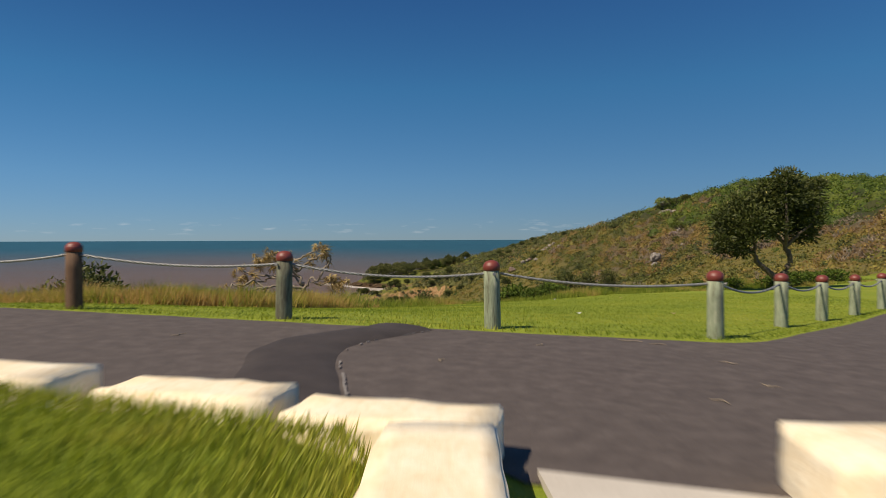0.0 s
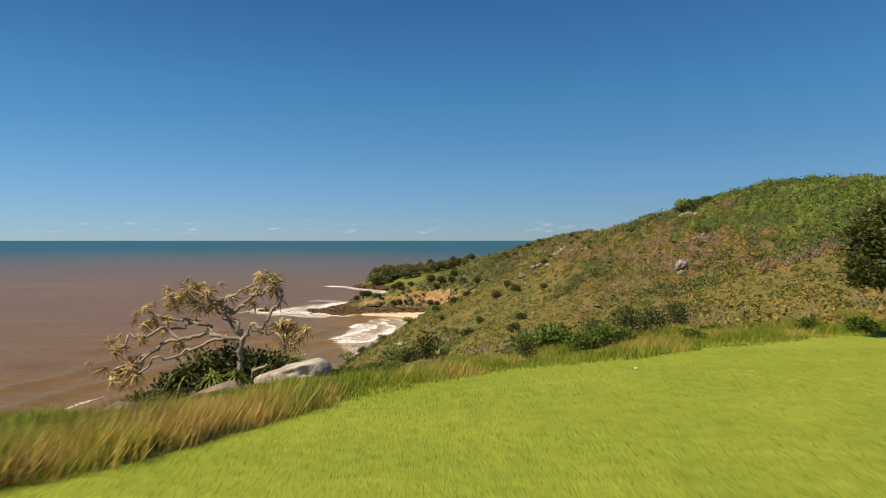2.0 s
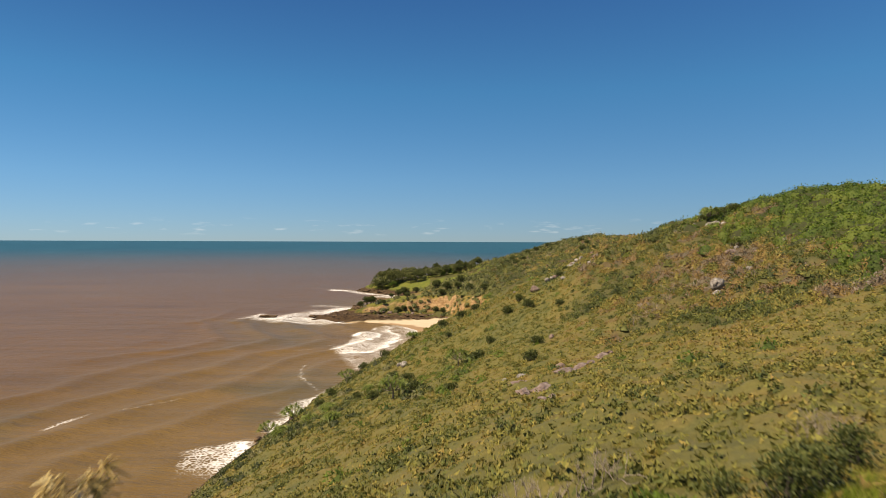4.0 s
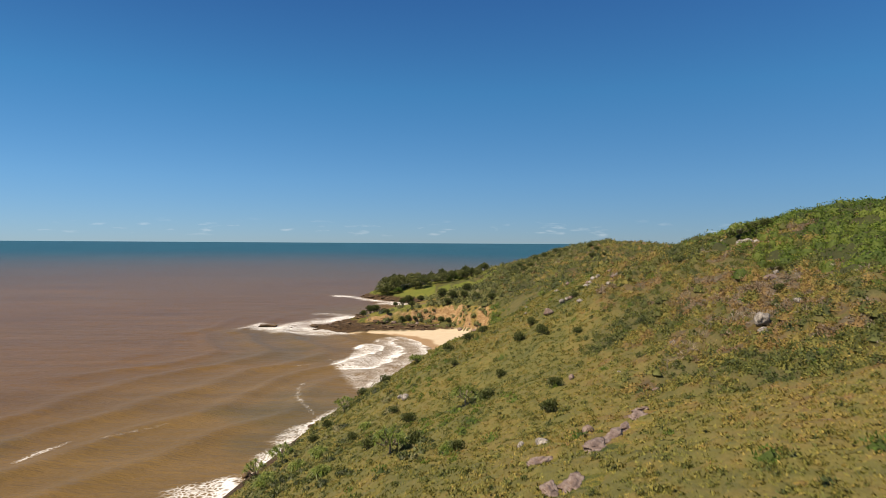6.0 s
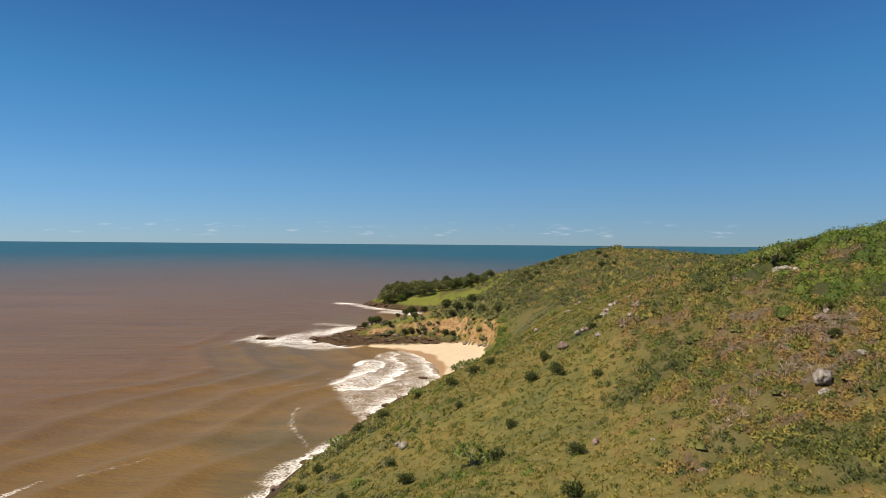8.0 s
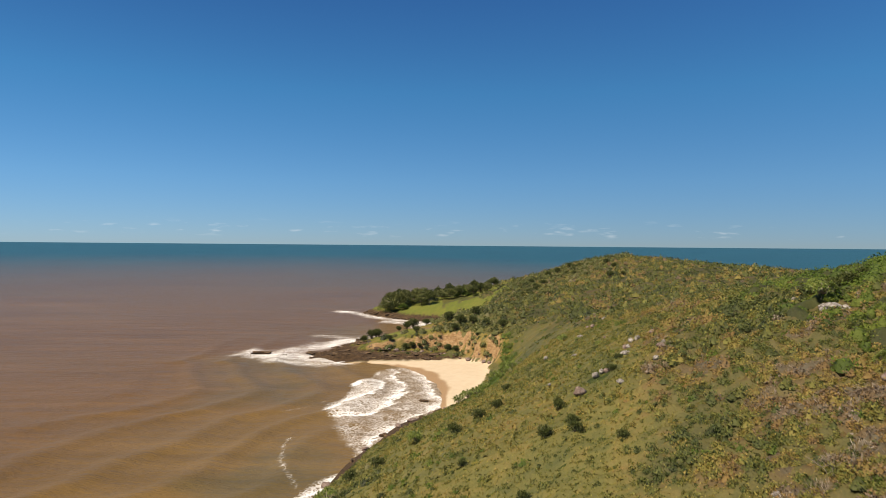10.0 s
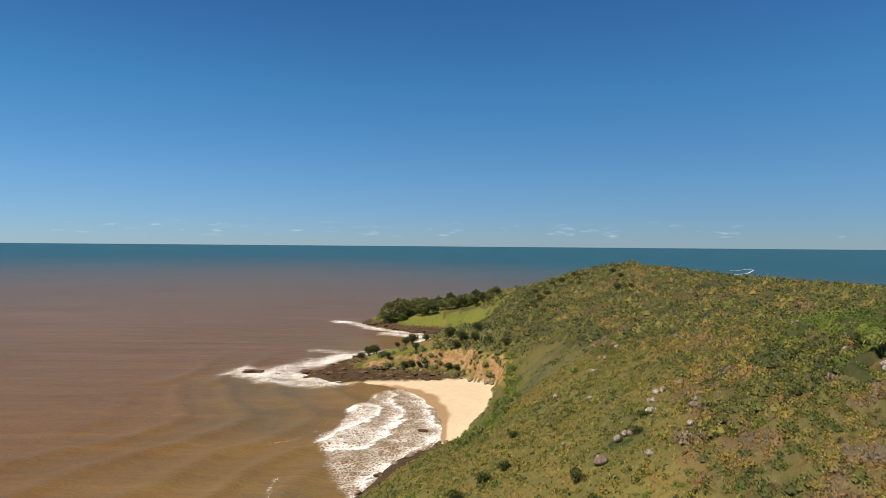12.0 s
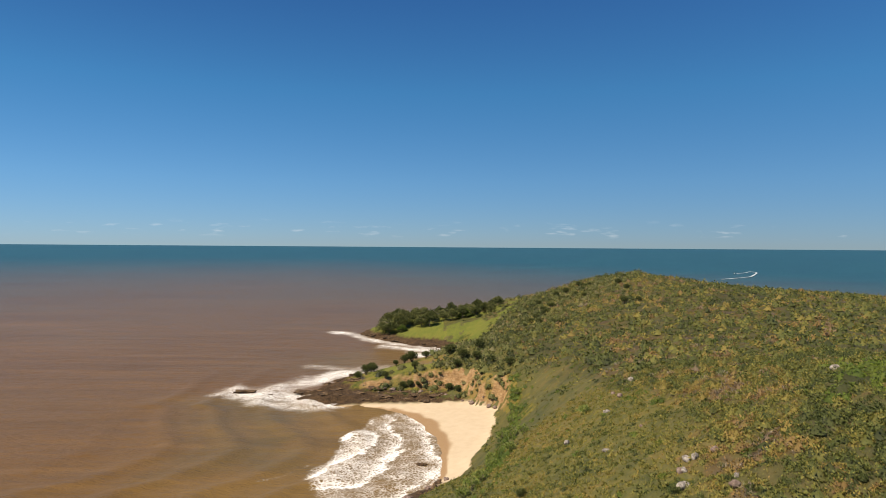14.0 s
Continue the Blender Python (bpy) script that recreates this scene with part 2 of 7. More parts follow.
LAWN_EDGE = [(-40, 3.5), (-16, 3.6), (-10, 4.6), (-6.4, 5.8), (-5.7, 6.4), (-5.0, 7.2), (-4.2, 8.6), (-3.6, 10.4), (-2.9, 12.2), (-2.2, 13.7), (-0.6, 15.9), (1.6, 17.8), (6.2, 19.4), (13.8, 23.0), (22, 26.5), (40, 36), (90, 55)]
ROAD_EDGE = [(-40, 3.2), (-6.3, 0.17), (-3.1, -0.15), (0, -0.31), (3.4, -0.46), (4.1, -0.15), (6.1, 1.85), (8.1, 3.85), (10.2, 6.0), (14, 9.5), (30, 14), (90, 24)]


def lawn_edge(x):
    return np.interp(x, *zip(*LAWN_EDGE))


def road_edge(x):
    return np.interp(x, *zip(*ROAD_EDGE))


def wild(x, y):
    """0 on the mown park, 1 on the untended hillside."""
    return smooth01(y - lawn_edge(x), 0.0, 7.0)


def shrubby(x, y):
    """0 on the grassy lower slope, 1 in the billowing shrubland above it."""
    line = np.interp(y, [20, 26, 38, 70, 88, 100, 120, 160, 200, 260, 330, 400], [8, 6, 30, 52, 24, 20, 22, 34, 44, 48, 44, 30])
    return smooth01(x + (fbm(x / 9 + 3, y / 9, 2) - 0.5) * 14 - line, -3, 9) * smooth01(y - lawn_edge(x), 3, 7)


def ground_z(x, y, bumps=True):
    x, y = np.asarray(x, float), np.asarray(y, float)
    cliff = smooth01(y, 344, 352) * (1 - smooth01(y, 388, 396)) * (1 - smooth01(x, 32, 40)) * smooth01(x, -34, -28)
    y0, x0 = y, x
    y = y + cliff * ((fbm(x / 7 + 2, y / 30, 3) - 0.5) * 9 + (fbm(x / 1.9, y / 2.5, 3) - 0.5) * 2.6)
    x = x + cliff * (fbm(y0 / 6 + 12, x / 20, 3) - 0.5) * 5
    fx, fy = np.clip(x + 110, 0, 539.999), np.clip(y + 60, 0, 819.999)
    i, j = fx.astype(int), fy.astype(int)
    u, v = fx - i, fy - j
    z = (LAND[i, j] * (1 - u) + LAND[i + 1, j] * u) * (1 - v) + (LAND[i, j + 1] * (1 - u) + LAND[i + 1, j + 1] * u) * v
    x, y = x0, y0
    verge = smooth01(np.interp(x, [-40, -4.3, -0.76], [4.0, -4.95, -6.0]) - y, 0.30, 0.42) * (1 - smooth01(x, -1.5, -1.38))
    z = z + verge * 0.235
    if bumps:
        w = wild(x, y) * smooth01(z, -38.5, -36)
        z = z + w * ((fbm(x / 22, y / 22, 3) - 0.5) * 2.6 * smooth01(y, 24, 42) + (fbm(x / 3.3, y / 3.3, 3) - 0.5) * 0.7 + shrubby(x, y) * ((0.45 - np.abs(vnoise(x / 6.0 + 8, y / 4.4) * 2 - 1)) * 1.3 + (0.4 - np.abs(vnoise(x / 2.6 + 40, y / 2.2) * 2 - 1)) * 0.6))
        z = z - 1.1 * smooth01(x, 62, 78) * smooth01(y, 100, 140) * (1 - smooth01(y, 190, 220))
        reef = smooth01(z, -41, -39) * (1 - smooth01(z, -36.5, -34.5)) * smooth01(y, 352, 364)
        z = z + reef * ((fbm(x / 7 + 3, y / 3.1, 4) - 0.5) * 3.0 + (0.5 - np.abs(vnoise(x / 3.2 + y / 9, y / 1.6) * 2 - 1)) * 1.0 + (fbm(x / 1.5, y / 0.9, 3) - 0.5) * 0.9)
    return z


def patches(x, y):
    """Random value of the nearest point of a jittered lattice: 0 to 1, constant in each patch."""
    xi, yi = np.floor(x).astype(int), np.floor(y).astype(int)
    best, val = np.full(np.shape(x), 9e9), np.zeros(np.shape(x))
    for dx in (-1, 0, 1):
        for dy in (-1, 0, 1):
            a, b = (xi + dx) % 256, (yi + dy) % 256
            d = (xi + dx + LATTICE[a, b] - x) ** 2 + (yi + dy + LATTICE[b, a - 7] - y) ** 2
            near = d < best
            best, val = np.where(near, d, best), np.where(near, LATTICE[a - 31, b - 57], val)
    return val


def cover(x, y):
    """What grows there: 0.1 dark green, 0.3 green, 0.5 olive, 0.65 straw, 0.83 rust, 0.98 dead grey."""
    wx, wy = x + (fbm(x / 3, y / 3, 2) - 0.5) * 4, y + (fbm(x / 3 + 9, y / 3, 2) - 0.5) * 4
    v = patches(wx / 3.6, wy / 3.0) * 0.7 + fbm(x / 17 + 9, y / 17, 3) * 0.75 - 0.235
    v = v + 0.10 * smooth01(x, 110, 170) - 0.12 * smooth01(y, 395, 430) * (1 - smooth01(x, 100, 140))
    bush = np.interp(v, [0.0, 0.16, 0.34, 0.50, 0.60, 0.69, 0.80, 0.84, 1.0], [0.10, 0.24, 0.38, 0.48, 0.60, 0.80, 0.87, 0.96, 1.0])
    low = 0.42 + 0.11 * (1 - smooth01(y, 85, 105)) + (fbm(x / 14 + 9, y / 14, 3) - 0.5) * 0.8 + (patches(wx / 2.4, wy / 1.9) - 0.5) * 0.36
    s = shrubby(x, y)
    return np.clip(low * (1 - s) + bush * s, 0.05, 1)


def shore_x(y):
    return np.interp(y, [100, 150, 166, 188, 204, 221, 234, 244, 262, 270, 285, 298, 320, 340, 353, 358],
                     [-44, -37, -33, -29, -22, -21, -17, -15, -6, 2, 4, 5, 0, -6, -10, -18])

# ---------------------------------------------------------------- materials
def material(name):
    m = bpy.data.materials.new(name)
    m.use_nodes = True
    nt = m.node_tree
    return m, nt.nodes, nt.links, nt.nodes["Principled BSDF"]


def node(ns, kind, **ins):
    n = ns.new(kind)
    for k, v in ins.items():
        n.inputs[k].default_value = v
    return n


def noise_at(ns, ls, scale, detail=4.0, rough=0.55, vec=None, stretch=None):
    n = node(ns, "ShaderNodeTexNoise", Scale=scale, Detail=detail, Roughness=rough)
    if vec is None:
        vec = ns.new("ShaderNodeTexCoord").outputs["Object"]
    if stretch:
        m = ns.new("ShaderNodeMapping")
        m.inputs["Scale"].default_value = stretch
        ls.new(vec, m.inputs["Vector"])
        vec = m.outputs["Vector"]
    ls.new(vec, n.inputs["Vector"])
    return n.outputs["Fac"]


def ramp(ns, ls, fac, stops):
    n = ns.new("ShaderNodeValToRGB")
    els = n.color_ramp.elements
    while len(els) < len(stops):
        els.new(0.5)
    for e, (p, c) in zip(els, stops):
        e.position = p
        e.color = (*c, 1) if len(c) == 3 else c
    ls.new(fac, n.inputs["Fac"])
    return n.outputs["Color"]


def mix(ns, ls, fac, a, b):
    n = ns.new("ShaderNodeMix")
    n.data_type = "RGBA"
    for key, val in (("Factor", fac), ("A", a), ("B", b)):
        if isinstance(val, bpy.types.NodeSocket):
            ls.new(val, n.inputs[key])
        else:
            n.inputs[key].default_value = val if key == "Factor" else (*val, 1)
    return n.outputs["Result"]


def calc(ns, ls, op, a, b=0.0, clamp=False):
    n = ns.new("ShaderNodeMath")
    n.operation = op
    n.use_clamp = clamp
    for i, val in enumerate((a, b)):
        if isinstance(val, bpy.types.NodeSocket):
            ls.new(val, n.inputs[i])
        else:
            n.inputs[i].default_value = val
    return n.outputs[0]


def bump(ns, ls, height, strength, distance, bsdf):
    n = node(ns, "ShaderNodeBump", Strength=strength, Distance=distance)
    ls.new(height, n.inputs["Height"])
    ls.new(n.outputs["Normal"], bsdf.inputs["Normal"])


def attr(ns, name):
    n = ns.new("ShaderNodeAttribute")
    n.attribute_name = name
    return n


def plain(name, stops, scale, rough=0.8, metal=0.0, bump_by=0.3, depth=0.01, stretch=None, fine=None):
    """A surface whose colour wanders over stops, with grain at a second scale and relief."""
    m, ns, ls, b = material(name)
    big = noise_at(ns, ls, scale, 5, 0.6, stretch=stretch)
    small = noise_at(ns, ls, fine or scale * 9, 4, 0.65, stretch=stretch)
    both = calc(ns, ls, "ADD", calc(ns, ls, "MULTIPLY", big, 0.62), calc(ns, ls, "MULTIPLY", small, 0.38))
    ls.new(ramp(ns, ls, both, stops), b.inputs["Base Color"])
    b.inputs["Roughness"].default_value = rough
    b.inputs["Metallic"].default_value = metal
    bump(ns, ls, both, bump_by, depth, b)
    return m


def foliage(name, stops, through=0.3, rough=0.6, hue=0.12, patchy=0.3, flecks=0.35, value=0.4, relief=0.0):
    """Leaves: colour from the tint attribute, lighter and darker from leaf to leaf, partly letting light through."""
    m, ns, ls, b = material(name)
    tint = attr(ns, "tint").outputs["Fac"]
    island = ns.new("ShaderNodeNewGeometry").outputs["Random Per Island"]
    vary = calc(ns, ls, "MULTIPLY", calc(ns, ls, "SUBTRACT", island, 0.5), hue * 2)
    patch = calc(ns, ls, "MULTIPLY", calc(ns, ls, "SUBTRACT", noise_at(ns, ls, 0.9, 3), 0.5), patchy)
    fleck = noise_at(ns, ls, 6.0, 5, 0.72)
    f = calc(ns, ls, "ADD", calc(ns, ls, "ADD", tint, vary), calc(ns, ls, "ADD", patch, calc(ns, ls, "MULTIPLY", calc(ns, ls, "SUBTRACT", fleck, 0.5), flecks)), clamp=True)
    col = ramp(ns, ls, f, stops)
    col = mix(ns, ls, attr(ns, "stem_shade").outputs["Fac"], col, (0.060, 0.050, 0.022))      # dark brown for stems and the shade inside the crown
    dapple = calc(ns, ls, "ADD", calc(ns, ls, "MULTIPLY", island, 0.45), calc(ns, ls, "MULTIPLY", noise_at(ns, ls, 3.1, 4, 0.75), 1.1))
    tone = calc(ns, ls, "ADD", 1.0 - value, calc(ns, ls, "MULTIPLY", dapple, value * 1.29))
    bright = ns.new("ShaderNodeVectorMath")
    bright.operation = "SCALE"
    ls.new(col, bright.inputs[0])
    ls.new(tone, bright.inputs["Scale"])
    col = bright.outputs[0]
    ls.new(col, b.inputs["Base Color"])
    b.inputs["Roughness"].default_value = rough
    b.inputs["Specular IOR Level"].default_value = 0.3
    if relief:
        bump(ns, ls, calc(ns, ls, "ADD", fleck, calc(ns, ls, "MULTIPLY", noise_at(ns, ls, 2.4, 4, 0.7), 1.6)), 1.0, relief, b)
    tr = ns.new("ShaderNodeBsdfTranslucent")
    ls.new(col, tr.inputs["Color"])
    mx = ns.new("ShaderNodeMixShader")
    mx.inputs[0].default_value = through
    ls.new(b.outputs[0], mx.inputs[1])
    ls.new(tr.outputs[0], mx.inputs[2])
    ls.new(mx.outputs[0], ns["Material Output"].inputs["Surface"])
    return m


def ground_material():
    m, ns, ls, b = material("ground")
    zone = ns.new("ShaderNodeSeparateXYZ")
    ls.new(attr(ns, "zone").outputs["Vector"], zone.inputs[0])
    zone2 = ns.new("ShaderNodeSeparateXYZ")
    ls.new(attr(ns, "zone_b").outputs["Vector"], zone2.inputs[0])
    n1 = noise_at(ns, ls, 0.35, 5, 0.6)
    n2 = noise_at(ns, ls, 3.0, 5, 0.65)
    n3 = noise_at(ns, ls, 28.0, 3, 0.6)
    vec = ns.new("ShaderNodeTexCoord").outputs["Object"]
    wn1 = node(ns, "ShaderNodeTexNoise", Scale=0.8, Detail=3.0)
    ls.new(vec, wn1.inputs["Vector"])
    wv = ns.new("ShaderNodeVectorMath")
    wv.operation = "MULTIPLY_ADD"
    ls.new(wn1.outputs["Color"], wv.inputs[0])
    wv.inputs[1].default_value = (1.4, 1.4, 1.4)
    ls.new(vec, wv.inputs[2])
    veg = ns.new("ShaderNodeSeparateXYZ")
    ls.new(attr(ns, "veg").outputs["Vector"], veg.inputs[0])
    clump_h, pal = None, []
    for size, tall in ((1.5, 1.0), (4.5, 0.5)):
        c = node(ns, "ShaderNodeTexVoronoi", Scale=size)
        ls.new(wv.outputs[0], c.inputs["Vector"])
        cs = ns.new("ShaderNodeSeparateColor")
        ls.new(c.outputs["Color"], cs.inputs[0])
        pal.append(cs.outputs[0])
        hh = calc(ns, ls, "MULTIPLY", calc(ns, ls, "SUBTRACT", 1.0, c.outputs["Distance"]), tall)
        clump_h = hh if clump_h is None else calc(ns, ls, "ADD", clump_h, hh)
    vary = calc(ns, ls, "ADD", calc(ns, ls, "MULTIPLY", pal[0], 0.20), calc(ns, ls, "ADD", calc(ns, ls, "MULTIPLY", pal[1], 0.22), calc(ns, ls, "SUBTRACT", calc(ns, ls, "MULTIPLY", n3, 0.5), 0.46)))
    pick = calc(ns, ls, "ADD", veg.outputs["X"], vary, clamp=True)
    open_c = ramp(ns, ls, pick, [(0.06, (0.018, 0.030, 0.006)), (0.28, (0.060, 0.070, 0.012)), (0.44, (0.120, 0.108, 0.017)), (0.60, (0.200, 0.152, 0.032)), (0.74, (0.170, 0.098, 0.028)), (0.95, (0.15, 0.115, 0.08))])
    # leaf litter, darkened for the shade among the shrubs
    shaded_litter_c = ramp(ns, ls, pick, [(0.1, (0.016, 0.024, 0.006)), (0.4, (0.060, 0.058, 0.011)), (0.6, (0.092, 0.072, 0.018)), (0.8, (0.090, 0.052, 0.017)), (0.97, (0.105, 0.082, 0.060))])
    heath = mix(ns, ls, veg.outputs["Y"], open_c, shaded_litter_c)
    lawn_c = mix(ns, ls, n3, ramp(ns, ls, n1, [(0.3, (0.140, 0.190, 0.013)), (0.55, (0.200, 0.245, 0.018)), (0.75, (0.27, 0.275, 0.036))]),
                 ramp(ns, ls, n2, [(0.3, (0.11, 0.16, 0.013)), (0.7, (0.27, 0.29, 0.032))]))
    sand_c = mix(ns, ls, n2, ramp(ns, ls, n1, [(0.3, (0.44, 0.335, 0.215)), (0.7, (0.55, 0.43, 0.29))]), (0.50, 0.39, 0.26))
    wet_c = ramp(ns, ls, n2, [(0.3, (0.27, 0.165, 0.075)), (0.7, (0.34, 0.215, 0.105))])
    rock_c = mix(ns, ls, n3, ramp(ns, ls, n2, [(0.36, (0.014, 0.009, 0.005)), (0.50, (0.060, 0.034, 0.016)), (0.66, (0.22, 0.135, 0.060))]),
                 ramp(ns, ls, n1, [(0.38, (0.022, 0.013, 0.007)), (0.7, (0.12, 0.068, 0.030))]))
    streak = noise_at(ns, ls, 0.55, 6, 0.7, stretch=(1.0, 1.0, 2.6))
    earth_c = mix(ns, ls, n2, ramp(ns, ls, streak, [(0.3, (0.15, 0.075, 0.028)), (0.46, (0.33, 0.185, 0.075)), (0.62, (0.46, 0.315, 0.16)), (0.75, (0.55, 0.42, 0.26))]),
                  ramp(ns, ls, n1, [(0.3, (0.12, 0.06, 0.025)), (0.7, (0.42, 0.27, 0.13))]))
    green_c = ramp(ns, ls, n2, [(0.3, (0.085, 0.105, 0.016)), (0.55, (0.150, 0.165, 0.026)), (0.75, (0.21, 0.195, 0.04))])
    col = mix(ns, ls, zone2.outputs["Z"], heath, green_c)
    col = mix(ns, ls, zone.outputs["X"], col, lawn_c)
    col = mix(ns, ls, zone2.outputs["X"], col, earth_c)
    col = mix(ns, ls, zone.outputs["Y"], col, sand_c)
    col = mix(ns, ls, zone2.outputs["Y"], col, wet_c)
    col = mix(ns, ls, zone.outputs["Z"], col, rock_c)
    ls.new(col, b.inputs["Base Color"])
    r = calc(ns, ls, "SUBTRACT", 0.95, calc(ns, ls, "MULTIPLY", zone2.outputs["Y"], 0.45))
    ls.new(r, b.inputs["Roughness"])
    b.inputs["Specular IOR Level"].default_value = 0.25
    h = calc(ns, ls, "ADD", n2, calc(ns, ls, "MULTIPLY", n3, 0.35))
    wild_f = calc(ns, ls, "SUBTRACT", 1.0, calc(ns, ls, "ADD", zone.outputs["X"], calc(ns, ls, "ADD", zone.outputs["Y"], calc(ns, ls, "ADD", zone.outputs["Z"], zone2.outputs["X"]))), clamp=True)
    h = calc(ns, ls, "ADD", calc(ns, ls, "MULTIPLY", h, 0.2), calc(ns, ls, "MULTIPLY", calc(ns, ls, "MULTIPLY", clump_h, wild_f), 0.75))
    crag = calc(ns, ls, "ADD", calc(ns, ls, "MULTIPLY", streak, 2.6), calc(ns, ls, "MULTIPLY", n2, 0.9))
    h = calc(ns, ls, "ADD", h, calc(ns, ls, "MULTIPLY", crag, calc(ns, ls, "ADD", zone2.outputs["X"], zone.outputs["Z"], clamp=True)))
    bump(ns, ls, h, 1.0, 0.42, b)
    return m


def water_material():
    m, ns, ls, b = material("sea_water")
    at = ns.new("ShaderNodeSeparateXYZ")
    ls.new(attr(ns, "water").outputs["Vector"], at.inputs[0])
    n0 = noise_at(ns, ls, 0.006, 4, 0.6, stretch=(1.0, 2.5, 1.0))
    n1 = noise_at(ns, ls, 0.03, 5, 0.65, stretch=(0.45, 2.8, 1.0))
    # light and dark of the wave streaks, put into the silty water's colour
    wave_streaks = noise_at(ns, ls, 0.05, 6, 0.72, stretch=(0.16, 1.6, 1.0))
    brown = mix(ns, ls, ramp(ns, ls, calc(ns, ls, "ADD", calc(ns, ls, "MULTIPLY", wave_streaks, 0.4), calc(ns, ls, "ADD", calc(ns, ls, "MULTIPLY", noise_at(ns, ls, 0.012, 6, 0.75, stretch=(0.2, 2.2, 1.0)), 0.3), calc(ns, ls, "MULTIPLY", noise_at(ns, ls, 0.22, 5, 0.7, stretch=(0.14, 1.3, 1.0)), 0.3))), [(0.36, (0, 0, 0)), (0.64, (1, 1, 1))]), ramp(ns, ls, n0, [(0.3, (0.088, 0.047, 0.015)), (0.7, (0.110, 0.060, 0.020))]), ramp(ns, ls, n1, [(0.35, (0.145, 0.077, 0.024)), (0.65, (0.185, 0.098, 0.031))]))
    blue = ramp(ns, ls, n0, [(0.3, (0.010, 0.046, 0.052)), (0.7, (0.020, 0.072, 0.072))])
    near = ramp(ns, ls, n1, [(0.3, (0.125, 0.076, 0.024)), (0.7, (0.170, 0.103, 0.034))])
    green = ramp(ns, ls, n1, [(0.3, (0.07, 0.06, 0.025)), (0.7, (0.12, 0.09, 0.04))])
    edge = calc(ns, ls, "ADD", at.outputs["X"], calc(ns, ls, "MULTIPLY", calc(ns, ls, "SUBTRACT", n0, 0.5), 0.22), clamp=True)
    col = mix(ns, ls, edge, brown, blue)
    col = mix(ns, ls, at.outputs["Y"], col, near)
    gp = ramp(ns, ls, noise_at(ns, ls, 0.018, 3), [(0.5, (0, 0, 0)), (0.62, (1, 1, 1))])
    col = mix(ns, ls, calc(ns, ls, "MULTIPLY", calc(ns, ls, "MULTIPLY", gp, at.outputs["Y"]), 0.6), col, green)
    # lacy foam: broken by cells and streaks
    vec = ns.new("ShaderNodeTexCoord").outputs["Object"]
    warp = node(ns, "ShaderNodeTexNoise", Scale=0.35, Detail=3.0)
    ls.new(vec, warp.inputs["Vector"])
    wv = ns.new("ShaderNodeVectorMath")
    wv.operation = "MULTIPLY_ADD"
    ls.new(warp.outputs["Color"], wv.inputs[0])
    wv.inputs[1].default_value = (3.0, 3.0, 0)
    ls.new(vec, wv.inputs[2])
    cells = node(ns, "ShaderNodeTexVoronoi", Scale=0.95)
    cells.feature = "DISTANCE_TO_EDGE"
    ls.new(wv.outputs[0], cells.inputs["Vector"])
    lace = calc(ns, ls, "SUBTRACT", 1.0, calc(ns, ls, "MULTIPLY", cells.outputs["Distance"], 2.6), clamp=True)
    fine = noise_at(ns, ls, 1.6, 5, 0.7)
    coarse = noise_at(ns, ls, 0.22, 4, 0.6)
    br = calc(ns, ls, "ADD", calc(ns, ls, "MULTIPLY", lace, 0.42), calc(ns, ls, "ADD", calc(ns, ls, "MULTIPLY", fine, 0.38), calc(ns, ls, "MULTIPLY", coarse, 0.5)))
    f = calc(ns, ls, "SUBTRACT", calc(ns, ls, "ADD", calc(ns, ls, "MULTIPLY", at.outputs["Z"], 1.15), br), 1.12)
    f = calc(ns, ls, "MULTIPLY", f, 2.5, clamp=True)
    gate = calc(ns, ls, "MULTIPLY", at.outputs["Z"], 12.0, clamp=True)
    f = calc(ns, ls, "MULTIPLY", f, gate)
    col = mix(ns, ls, f, col, (0.78, 0.74, 0.68))
    ls.new(col, b.inputs["Base Color"])
    ls.new(calc(ns, ls, "ADD", 0.30, calc(ns, ls, "MULTIPLY", f, 0.6)), b.inputs["Roughness"])
    b.inputs["IOR"].default_value = 1.33
    b.inputs["Specular IOR Level"].default_value = 0.12
    w1 = noise_at(ns, ls, 0.16, 5, 0.62, stretch=(0.7, 2.0, 1.0))
    w2 = noise_at(ns, ls, 0.9, 4, 0.6, stretch=(0.7, 1.8, 1.0))
    h = calc(ns, ls, "ADD", w1, calc(ns, ls, "MULTIPLY", w2, 0.25))
    bump(ns, ls, h, 0.8, 1.0, b)
    return m


M_GROUND = ground_material()
M_SEA = water_material()
M_ASPHALT = plain("asphalt", [(0.30, (0.048, 0.036, 0.031)), (0.5, (0.075, 0.058, 0.050)), (0.70, (0.110, 0.087, 0.076))], 5.0, 0.9, 0, 0.7, 0.012, fine=55)
M_PATCH = plain("new_asphalt", [(0.34, (0.024, 0.017, 0.015)), (0.66, (0.050, 0.038, 0.033))], 2.5, 0.88, 0, 0.7, 0.012, fine=50)
M_STONE = plain("sandstone", [(0.25, (0.56, 0.40, 0.22)), (0.42, (0.74, 0.60, 0.40)), (0.65, (0.84, 0.76, 0.60))], 2.6, 0.9, 0, 0.7, 0.02, fine=22)
M_CONCRETE = plain("concrete", [(0.3, (0.42, 0.37, 0.31)), (0.7, (0.56, 0.51, 0.44))], 2.0, 0.9, 0, 0.3, 0.004, fine=40)
M_CHIP = plain("chipped_asphalt", [(0.3, (0.13, 0.11, 0.10)), (0.7, (0.26, 0.235, 0.215))], 12.0, 0.9)
